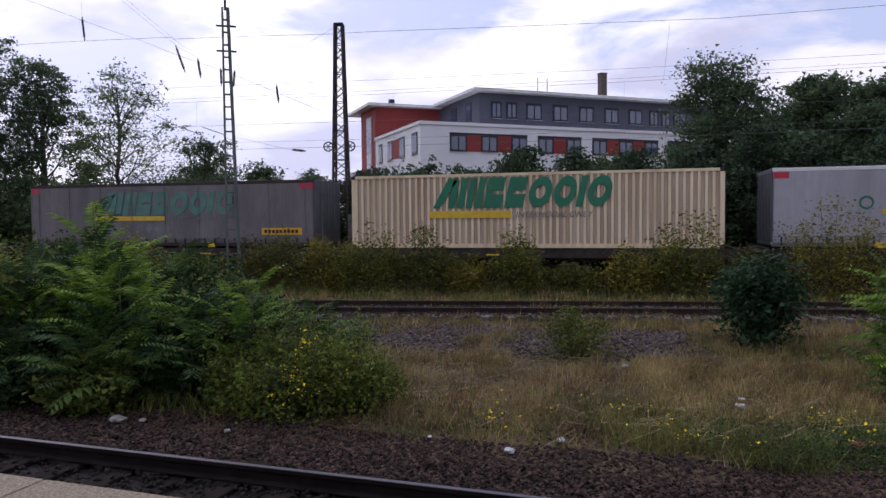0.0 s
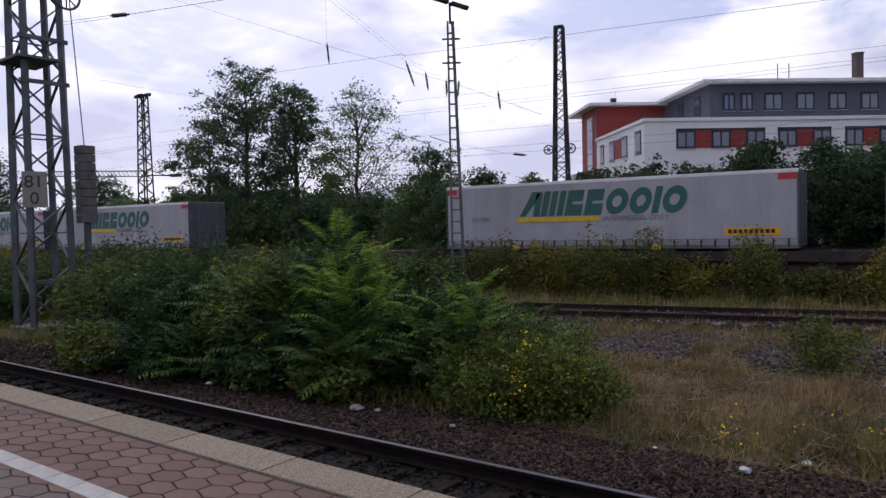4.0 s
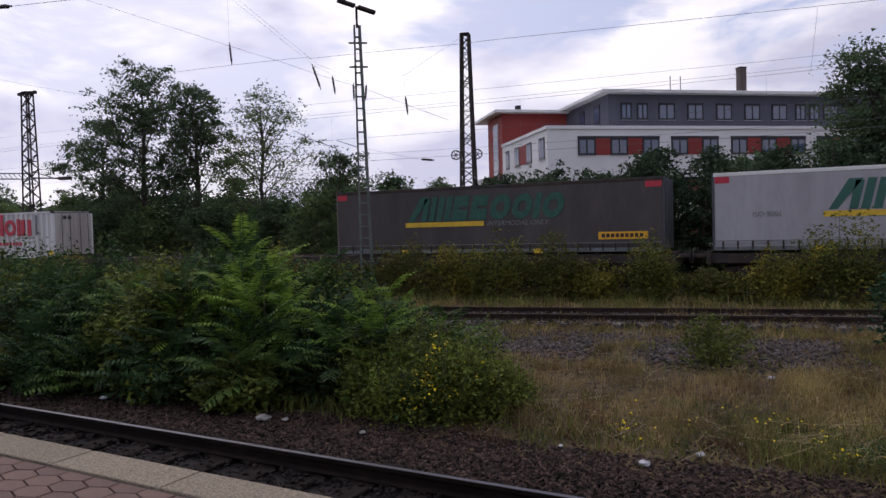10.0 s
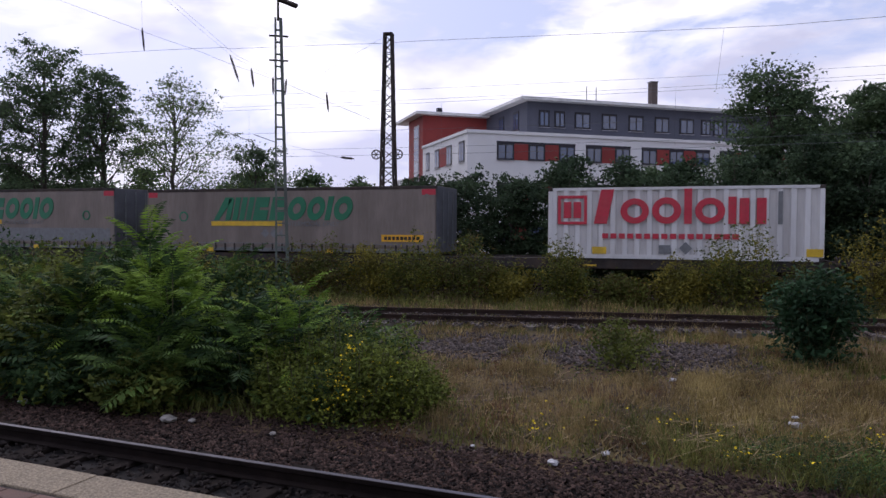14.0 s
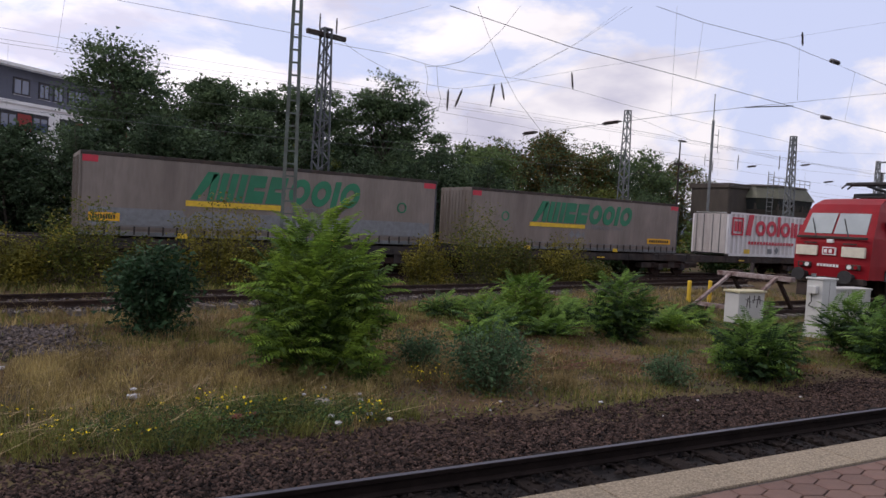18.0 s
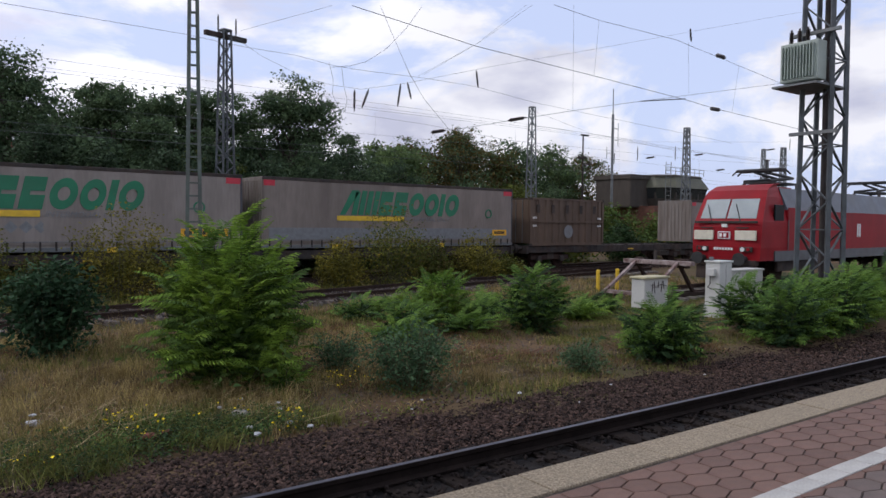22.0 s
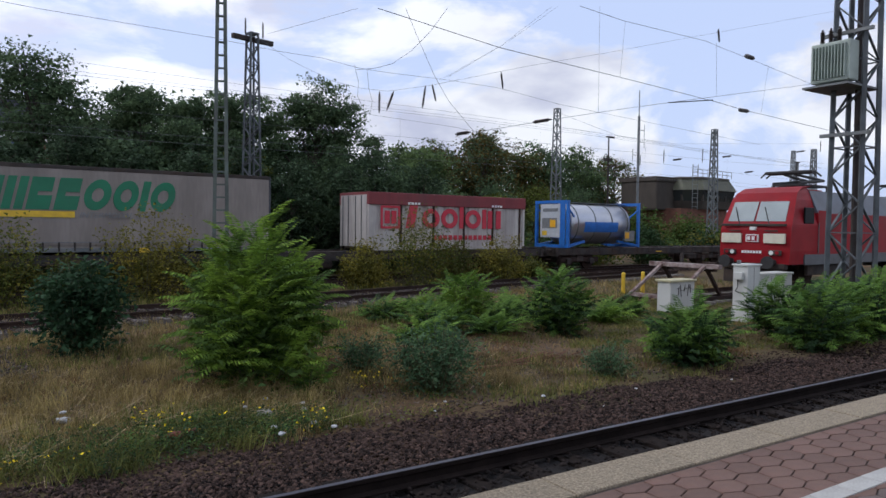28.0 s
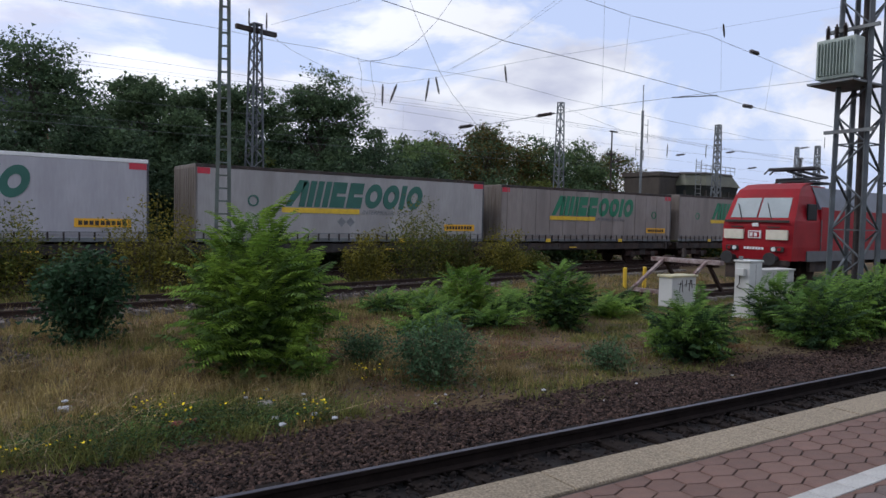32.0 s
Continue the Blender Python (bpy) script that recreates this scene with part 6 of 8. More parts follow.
# ---------------------------------------------------------------- buffer stop, cabinets, posts
def build_yard():
    redwhite = shade("flaking_red_white_paint", (0.40, 0.34, 0.32), (0.11, 0.055, 0.045), rough=0.8, scale=3, fine=20, stretch=(1, 1, 1), dirt=(0.08, 0.045, 0.035))
    t = thing("buffer_stop", LOCO @ pose(0.25, 0, -0.05), "weathered steel buffer stop at the end of the stub track", "buffer stop")
    for s in (-0.86, 0.86):
        bm = bmesh.new()
        beam(bm, (-2.0, s, -0.1), (0.15, s, 1.1), 0.11, 0.09)
        part("strut", bm, redwhite, t, "flaking white strut")
        bm = bmesh.new()
        beam(bm, (1.2, s, -0.1), (0.15, s, 1.05), 0.12, 0.09)
        part("strut", bm, RUST, t)
        part("foot_rail", box(-2.0, 2.0, s - 0.07, s + 0.07, -0.15, 0.0), RUST, t)
    part("cross_beam", box(0.05, 0.3, -1.4, 1.4, 0.98, 1.14, bevel=0.02), redwhite, t, "flaking white cross beam")
    part("lower_beam", box(-1.75, -1.6, -0.9, 0.9, 0.0, 0.12), redwhite, t)
    for s in (-0.875, 0.875):
        part("buffer_pad", box(0.3, 0.55, s - 0.2, s + 0.2, 0.88, 1.2, bevel=0.03), RUST, t)
    part("lamp_bracket", box(-0.02, 0.06, -0.05, 0.05, 1.18, 1.5), DARKSTEEL, t)
    pale = shade("pale_grey_cabinet", (0.56, 0.56, 0.53), (0.48, 0.48, 0.45), rough=0.5, scale=1.5, dirt=(0.32, 0.31, 0.28), dirt_amount=0.4)
    beige = shade("beige_cabinet", (0.47, 0.46, 0.42), (0.40, 0.39, 0.35), rough=0.55, scale=1.5, dirt=(0.30, 0.28, 0.25), dirt_amount=0.4)
    c = thing("tall_switch_cabinet", pose(18.28, 10.4, -0.25, 0, 0, -3) @ Matrix.Diagonal((0.95, 1, 0.87, 1)), "tall pale grey switch cabinet on a concrete plinth", "cabinet")
    part("plinth", box(0, 0.66, -0.02, 0.47, 0, 0.45, bevel=0.015), pale, c)
    part("body", box(0.02, 0.64, 0, 0.45, 0.46, 1.78, bevel=0.02), pale, c)
    part("lid", box(-0.02, 0.68, -0.03, 0.48, 1.78, 1.84, bevel=0.02), pale, c)
    part("door_gap", box(0.33, 0.34, -0.004, 0.0, 0.5, 1.74), DARKSTEEL, c)
    k = part("key_box", box(-0.12, 0.02, 0.10, 0.36, 1.35, 1.58, bevel=0.02), pale, c, "small box on the cabinet's end")
    bm = bmesh.new()
    for a, b in (((-0.06, 0.25, 1.35), (-0.05, 0.25, 1.1)), ((-0.05, 0.25, 1.1), (-0.05, 0.33, 0.98)), ((-0.05, 0.33, 0.98), (-0.05, 0.2, 0.92))):
        tube(bm, a, b, 0.014)
    part("cable", bm, DARKSTEEL, k)
    bm = bmesh.new()
    tube(bm, (0.06, 0.3, 1.84), (0.06, 0.3, 1.96), 0.06, 10)
    part("sensor", bm, STEEL, c)
    c = thing("wide_switch_cabinet", pose(18.94, 10.42, -0.25, 0, 0, -3) @ Matrix.Diagonal((0.95, 1, 0.88, 1)), "wide beige switch cabinet beside the tall one", "cabinet")
    part("body", box(0, 1.75, 0, 0.5, 0.25, 1.45, bevel=0.02), beige, c)
    part("lid", box(-0.03, 1.78, -0.03, 0.53, 1.45, 1.51, bevel=0.015), beige, c)
    part("plinth", box(0.02, 1.73, 0.02, 0.48, 0, 0.25), SLEEPER, c)
    for xx in (0.62, 1.26):
        part("door_gap", box(xx, xx + 0.012, -0.004, 0.0, 0.3, 1.4), DARKSTEEL, c)
    c = thing("low_switch_cabinet", pose(18.45, 12.95, -0.25, 0, 0, -3) @ Matrix.Diagonal((1, 1, 0.87, 1)), "low white switch cabinet with black graffiti and a mossy lid", "cabinet")
    part("body", box(0, 1.15, 0, 0.5, 0.0, 1.05, bevel=0.02), pale, c)
    part("lid", box(-0.05, 1.2, -0.05, 0.55, 1.05, 1.13, bevel=0.02), shade("mossy_lid", (0.50, 0.44, 0.26), (0.38, 0.36, 0.24), rough=0.8), c)
    rng = random.Random(3)
    for i in range(5):
        bm = bmesh.new()
        x0 = 0.35 + i * 0.15
        tube(bm, (x0, -0.008, 0.62 + rng.uniform(-0.1, 0.1)), (x0 + rng.uniform(-0.05, 0.12), -0.008, 0.92 + rng.uniform(-0.08, 0.06)), 0.012)
        tube(bm, (x0 - 0.06, -0.008, 0.8 + rng.uniform(-0.1, 0.1)), (x0 + 0.14, -0.008, 0.8 + rng.uniform(-0.1, 0.1)), 0.010)
        part("graffiti_stroke", bm, DARKSTEEL, c, "black spray-paint stroke")
    for x, y in ((21.9, 17.5), (23.1, 17.5)):
        p = thing("marker_post", pose(x, y, -0.27), "short yellow marker post", "post", group="marker posts")
        bm = bmesh.new()
        tube(bm, (0, 0, 0), (0, 0, 0.82), 0.075, 12)
        part("post", bm, YELLOW, p)
        part("cap", tube(bmesh.new(), (0, 0, 0.82), (0, 0, 0.86), 0.08, 12, 0.05), YELLOW, p)


def build_litter():
    paper = shade("crumpled_white_litter", (0.52, 0.52, 0.53), (0.30, 0.30, 0.31), rough=0.7, scale=20, bump=0.3)
    stone = shade("pale_limestone", (0.33, 0.31, 0.28), (0.19, 0.175, 0.155), rough=0.9, scale=12, bump=0.4)
    rng = np.random.default_rng(4)

    def lump(x, y, s, material, name, label, cat):
        t = thing(name, pose(x, y, soil_height(x, y) + s * 0.3 + (0.09 if 1 < x < 5 else 0.03), 0, 0, rng.uniform(0, 360)), label, cat, group="litter on the ground")
        bm = bmesh.new()
        bmesh.ops.create_icosphere(bm, subdivisions=2, radius=s)
        for v in bm.verts:
            v.co *= 0.75 + 0.6 * abs(noise.noise(v.co * (2.2 / s) + Vector((x, y, 0))))
            v.co.z *= 0.5
        part("body", bm, material, t)
    for x, y, s in ((-0.69, 7.98, 0.075), (-1.21, 7.54, 0.085), (0.02, 12.48, 0.09), (1.53, 10.08, 0.06), (7.51, 7.43, 0.05), (4.22, 8.68, 0.06), (3.6, 9.2, 0.05), (4.0, 7.95, 0.06), (4.1, 7.6, 0.055),
                    (-0.3, 8.6, 0.04), (-7.9, 7.35, 0.05), (-9.3, 7.6, 0.10), (-8.8, 7.65, 0.10), (2.6, 8.5, 0.04), (-2.2, 7.9, 0.04), (1.0, 8.4, 0.035), (9.0, 6.9, 0.035), (11.2, 6.6, 0.03), (7.9, 6.6, 0.03),
                    (3.51, 8.03, 0.075), (3.45, 7.68, 0.065), (4.0, 9.46, 0.06), (4.35, 9.0, 0.055), (6.1, 8.0, 0.035), (5.7, 7.7, 0.03)):
        lump(x, y, s * 0.8, paper, "paper_litter", "small crumpled piece of white litter on the ground", "litter")
    for x, y, s in ((3.67, 8.68, 0.16), (-6.3, 7.65, 0.14), (-6.0, 7.75, 0.07), (-10.6, 7.5, 0.09), (-4.6, 7.45, 0.06)):
        lump(x, y, s * 0.8, stone, "stone", "pale broken stone lying in the weeds", "stone")
    brick = shade("broken_brick_red", (0.16, 0.05, 0.03), (0.09, 0.03, 0.02), rough=0.9, scale=15, bump=0.4)
    for x, y, s in ((2.39, 8.21, 0.11), (2.62, 8.3, 0.07), (2.2, 8.35, 0.06)):
        lump(x, y, s, brick, "broken_brick", "broken red brick half buried in the weeds", "brick")
    cup = thing("paper_cup", pose(1.5, 9.88, soil_height(1.5, 9.88) + 0.05, 90, 0, 60), "white paper cup lying on its side", "cup", group="litter on the ground")
    bm = bmesh.new()
    tube(bm, (0, 0, -0.07), (0, 0, 0.07), 0.032, 14, 0.045)
    part("body", bm, paper, cup)
    part("rim", tube(bmesh.new(), (0, 0, 0.066), (0, 0, 0.074), 0.048, 14), paper, cup)
    # dead branches
    for x, y, n in ((9.3, 9.7, 14), (7.2, 11.6, 10)):
        t = thing("dead_twigs", pose(x, y, soil_height(x, y)), "pile of reddish dead twigs in the grass", "twigs")
        for i in range(n):
            a = rng.uniform(-0.5, 0.5)
            l = rng.uniform(0.2, 0.55)
            c0 = rng.normal(size=2) * np.array([0.45, 0.15])
            bm = bmesh.new()
            tube(bm, (c0[0] - l * math.cos(a), c0[1] - l * math.sin(a), 0.03), (c0[0] + l * math.cos(a), c0[1] + l * math.sin(a), rng.uniform(0.04, 0.12)), 0.010, 5)
            part("twig", bm, shade("red_brown_twig", (0.20, 0.09, 0.06), (0.12, 0.06, 0.04), rough=0.9), t)


build_loco()
build_yard()
build_litter()

# ---------------------------------------------------------------- plants
def leaf_mat(name, a, b, see=0.27):
    return shade(name, a, b, rough=0.7, scale=1.2, fine=25, bump=0, by_island=0.4, see=see, spec=0.12)


LEAF = {
    "ailanthus": leaf_mat("ailanthus_leaf", (0.220, 0.325, 0.045), (0.078, 0.148, 0.023), 0.38),
    # darker copy of ailanthus: shade inside crowns and scrub put into the colour
    "ailanthus_dark_shaded": leaf_mat("dark_shaded_ailanthus_leaf", (0.054, 0.098, 0.034), (0.020, 0.042, 0.018)),
    # ailanthus toned down: backlight on the thicket put into the leaf colour
    "thicket": leaf_mat("thicket_leaf", (0.118, 0.185, 0.042), (0.042, 0.080, 0.022)),
    "fern": leaf_mat("fern_green_leaf", (0.160, 0.262, 0.044), (0.055, 0.112, 0.024)),
    "blue": leaf_mat("blue_green_leaf", (0.100, 0.165, 0.078), (0.045, 0.088, 0.042)),
    "dark": leaf_mat("dark_glossy_leaf", (0.042, 0.086, 0.038), (0.017, 0.040, 0.019), 0.2),
    "yellow": leaf_mat("yellowing_leaf", (0.265, 0.225, 0.036), (0.095, 0.098, 0.022)),
    "olive": leaf_mat("olive_leaf", (0.135, 0.155, 0.03), (0.055, 0.072, 0.017)),
    "ragwort": leaf_mat("ragwort_leaf", (0.205, 0.240, 0.040), (0.075, 0.105, 0.022)),
    "tree": leaf_mat("tree_leaf", (0.122, 0.176, 0.082), (0.050, 0.084, 0.046), 0.38),
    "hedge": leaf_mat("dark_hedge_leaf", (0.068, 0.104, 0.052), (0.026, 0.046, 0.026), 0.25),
    "tree_light": leaf_mat("light_tree_leaf", (0.150, 0.205, 0.075), (0.070, 0.115, 0.045), 0.45),
    "autumn": leaf_mat("brownish_tree_leaf", (0.15, 0.105, 0.03), (0.065, 0.06, 0.02)),
    "grass_dry": leaf_mat("dry_grass_blade", (0.39, 0.295, 0.128), (0.125, 0.092, 0.043), 0.25),
    "grass_gold": leaf_mat("golden_grass_blade", (0.45, 0.355, 0.145), (0.185, 0.138, 0.056), 0.3),
    "grass_russet": leaf_mat("russet_grass_blade", (0.215, 0.125, 0.062), (0.085, 0.048, 0.026), 0.25),
    "grass_green": leaf_mat("green_grass_blade", (0.19, 0.19, 0.05), (0.085, 0.098, 0.028), 0.25),
    "bloom": leaf_mat("yellow_flower", (0.85, 0.66, 0.02), (0.68, 0.50, 0.02), 0.2),
}
BARK = shade("grey_brown_bark", (0.085, 0.07, 0.055), (0.045, 0.037, 0.03), rough=0.95, scale=4, stretch=(3, 3, 0.5), bump=0.5)
STALK = shade("green_brown_stalk", (0.10, 0.095, 0.045), (0.06, 0.06, 0.03), rough=0.8, bump=0)


def leaves_at(p, n, size, rng, up=0.35, slim=0.45, tri=False):
    """Single folded leaves at the places p: a diamond of two triangles each."""
    d = rng.normal(size=(n, 3))
    d[:, 2] = d[:, 2] * 0.5 - 0.15
    d /= np.linalg.norm(d, axis=1, keepdims=True)
    nrm = rng.normal(size=(n, 3)) * (1 - up) + np.array([0, 0, 1.0]) * up * 2
    side = np.cross(d, nrm)
    side /= np.linalg.norm(side, axis=1, keepdims=True) + 1e-9
    s = (rng.uniform(0.6, 1.25, n) * np.asarray(size))[:, None]
    if tri:
        return np.stack([p, p + d * s + side * s * slim * 0.55, p + d * s * 0.75 - side * s * slim * 0.75], 1).reshape(-1, 3)
    fold = np.cross(side, d) * s * 0.12
    v = np.stack([p, p + d * s * 0.5 + side * s * slim * 0.5 + fold, p + d * s, p + d * s * 0.5 - side * s * slim * 0.5 + fold], 1)
    return v.reshape(-1, 3)


def tris(n):
    return np.arange(3 * n).reshape(n, 3)


def quads(n):
    return np.arange(4 * n).reshape(n, 4)


def fronds(base, heading, pitch, length, rng, pairs=10, leaflet=0.15, droop=1.0):
    """Pinnate leaves: rows of paired leaflets on an arching midrib."""
    n = len(base)
    out = []
    ribs = []
    h = np.stack([np.cos(heading), np.sin(heading)], 1)
    prev = base
    for k in range(pairs + 1):
        f = (k + 1) / (pairs + 1)
        a = pitch - droop * f ** 1.5
        ds = length / (pairs + 1)
        step = np.stack([h[:, 0] * np.cos(a) * ds, h[:, 1] * np.cos(a) * ds, np.sin(a) * ds], 1)
        pos = prev + step
        ribs.append((prev, pos))
        sid = np.stack([-h[:, 1], h[:, 0], np.zeros(n)], 1)
        fwd = step / np.linalg.norm(step, axis=1, keepdims=True)
        if k > 0:
            L = leaflet * length / 0.75 * (0.55 + 0.75 * math.sin(math.pi * min(1, f * 0.95)))
            for s in (-1, 1):
                d = sid * s * 0.82 + fwd * 0.5 + np.array([0, 0, -0.36])
                d = d + rng.normal(size=d.shape) * 0.07
                d /= np.linalg.norm(d, axis=1, keepdims=True)
                w = fwd
                w = w - d * (w * d).sum(1, keepdims=True)
                w /= np.linalg.norm(w, axis=1, keepdims=True)
                LL = L[:, None] if np.ndim(L) else L
                mid = pos + d * LL * 0.42
                out.append(np.stack([pos, mid + w * LL * 0.14, pos + d * LL, mid - w * LL * 0.14], 1))
        prev = pos
    v = np.concatenate(out, 0)
    sid = np.stack([-h[:, 1], h[:, 0], np.zeros(n)], 1) * 0.006
    rv = np.concatenate([np.stack([a - sid, a + sid, b + sid, b - sid], 1) for a, b in ribs], 0)
    v = np.concatenate([v, rv], 0)
    return v.reshape(-1, 3)


def rods(a, b, r0, r1, seg=4):
    """Many tapered open bars at once, from the places a to the places b."""
    a, b = np.asarray(a, float), np.asarray(b, float)
    n = len(a)
    r0, r1 = np.broadcast_to(r0, n), np.broadcast_to(r1, n)
    d = b - a
    d = d / (np.linalg.norm(d, axis=1, keepdims=True) + 1e-9)
    ref = np.where(np.abs(d[:, 2:3]) > 0.9, np.array([[1.0, 0, 0]]), np.array([[0, 0, 1.0]]))
    u = np.cross(d, ref)
    u /= np.linalg.norm(u, axis=1, keepdims=True) + 1e-9
    w = np.cross(d, u)
    rows = []
    for c, r in ((a, r0), (b, r1)):
        for k in range(seg):
            t = 2 * math.pi * k / seg
            rows.append(c + (u * math.cos(t) + w * math.sin(t)) * r[:, None])
    v = np.stack(rows, 1).reshape(-1, 3)
    q = np.array([(k, (k + 1) % seg, seg + (k + 1) % seg, seg + k) for k in range(seg)])
    return v, (q[None] + 2 * seg * np.arange(n)[:, None, None]).reshape(-1, 4)


def stems(specs):
    return rods([q[0] for q in specs], [q[1] for q in specs], [q[2] for q in specs], [q[3] for q in specs], 5)


def frond_shrub(x, y, h, w, n, paint, label, seed, length=0.75, pairs=10, name="shrub", low=0.15, category="shrub", pointed=0.5, leaflet=0.15, inner="ailanthus_dark_shaded", density=2.1):
    """A young tree of heaven: slim stems, each topped by a whorl of arching pinnate leaves."""
    rng = np.random.default_rng(seed)
    t = thing(name, pose(x, y, soil_height(x, y)), label, category, group="wild shrubs")
    k = max(4, int(4 + w * 5))
    specs, tops = [], []
    for i in range(k):
        a, f = i * 2.4 + rng.uniform(-0.4, 0.4), math.sqrt((i + 0.3) / k)
        r = w * 0.36 * f
        hh = h * (1 - pointed * f ** 1.8) * rng.uniform(0.86, 1.0)
        if i == 0:
            r, hh = 0.03, h * 0.97
        top = np.array([r * math.cos(a), r * math.sin(a), max(0.12, hh - length * 0.42)])
        foot = np.array([r * 0.3 * math.cos(a), r * 0.3 * math.sin(a), -0.05])
        specs.append((foot, top, 0.018, 0.008))
        tops.append((foot, top))
    base, head, pit, ln_, dr = [], [], [], [], []
    per = max(8, int(density * n) // k)
    for foot, top in tops:
        out_a = math.atan2(top[1], top[0])
        for j in range(per):
            f = 1 - (1 - low) * ((j + 0.5) / per) ** 1.25
            base.append(foot + (top - foot) * f + rng.normal(size=3) * 0.012)
            head.append(out_a + rng.normal() * 1.0 if j % 2 else j * 2.4 + rng.uniform(-0.5, 0.5))
            tip = max(0.0, (f - 0.7) / 0.3)
            pit.append(rng.uniform(0.3, 0.75) + 0.8 * tip * rng.uniform(0.4, 1.0))
            dr.append(rng.uniform(0.45, 1.05))
            ln_.append(length * rng.uniform(0.55, 1.1) * (1.0 - 0.2 * tip))
    base, head, pit, ln_, dr = (np.array(q) for q in (base, head, pit, ln_, dr))
    part("stem", stems(specs), STALK, t)
    # a quarter of the fronds take the inner tone, usually a shade-darkened colour
    inner_toned = rng.uniform(size=len(base)) < 0.25
    for mask, which in ((~inner_toned, paint), (inner_toned, inner)):
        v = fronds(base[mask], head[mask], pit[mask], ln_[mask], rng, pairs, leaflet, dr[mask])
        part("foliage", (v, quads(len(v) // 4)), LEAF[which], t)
    # fill leaves inside the crown; the inner tone carries the crown's shade as colour
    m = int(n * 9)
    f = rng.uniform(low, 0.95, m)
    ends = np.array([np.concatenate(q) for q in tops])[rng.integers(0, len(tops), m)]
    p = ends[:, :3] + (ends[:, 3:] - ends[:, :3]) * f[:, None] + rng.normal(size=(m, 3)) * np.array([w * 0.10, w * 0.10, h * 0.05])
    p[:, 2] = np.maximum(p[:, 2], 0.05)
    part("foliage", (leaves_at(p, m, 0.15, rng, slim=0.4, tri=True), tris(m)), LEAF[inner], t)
    return t


def leafy_bush(x, y, h, w, n, size, paint, label, seed, depth=None, lift=0.1, name="bush", second=None, bloom=0, slim=0.45, ragged=0.35, sprigs=18, share=0.3):
    """A rounded bush of many sprigs, with gaps and an uneven outline."""
    rng = np.random.default_rng(seed)
    n = int(n * 1.8)
    t = thing(name, pose(x, y, soil_height(x, y)), label, "bush", group="wild shrubs")
    depth = depth or w
    specs, cen = [], []
    for i in range(sprigs):
        a, r = rng.uniform(0, 6.283), math.sqrt(rng.uniform(0.02, 1))
        hz = h * (1 - 0.42 * r ** 2) * rng.uniform(1 - ragged, 1.05)
        tip = np.array([w / 2 * r * math.cos(a), depth / 2 * r * math.sin(a), hz])
        foot = tip * np.array([0.25, 0.25, 0]) + np.array([0, 0, -0.05])
        specs.append((foot, tip, 0.014, 0.005))
        cen.append((foot, tip))
    p = []
    for i in range(n):
        foot, tip = cen[i % sprigs]
        f = lift + (1 - lift) * rng.uniform(0, 1) ** 0.6
        spread = (0.07 + 0.15 * w * (1 - 0.78 * f)) * (0.35 + 0.65 * min(1, h))
        p.append(foot + (tip - foot) * f + rng.normal(size=3) * spread * np.array([1, 1, 0.7]))
    p = np.array(p)
    p[:, 2] = np.maximum(p[:, 2], 0.02)
    cut = int(n * share) if second else 0
    v = leaves_at(p[cut:], n - cut, size * 1.12, rng, slim=slim, tri=True)
    part("stem", stems(specs), STALK, t)
    part("foliage", (v, tris(n - cut)), LEAF[paint], t)
    # where the second tone is the dark leaf, it paints shade into the bush
    if second:
        v = leaves_at(p[:cut], cut, size, rng, slim=slim, tri=True)
        part("foliage", (v, tris(cut)), LEAF[second], t, "leaves of the second tone, yellow, reddish and shade-dark")
    if bloom:
        front = p[(p[:, 1] < 0.1) & (p[:, 2] > h * 0.25) & (p[:, 2] < h * 0.9)]
        heads = front[rng.choice(len(front), max(4, bloom // 8))] * np.array([1.12, 1.25, 1.0])
        q = heads[rng.integers(0, len(heads), bloom)] + rng.normal(size=(bloom, 3)) * 0.06
        v = leaves_at(q, bloom, 0.034, rng, up=0.5, slim=1.0)
        part("blossom", (v, quads(bloom)), LEAF["bloom"], t, "small yellow flowers")
    return t


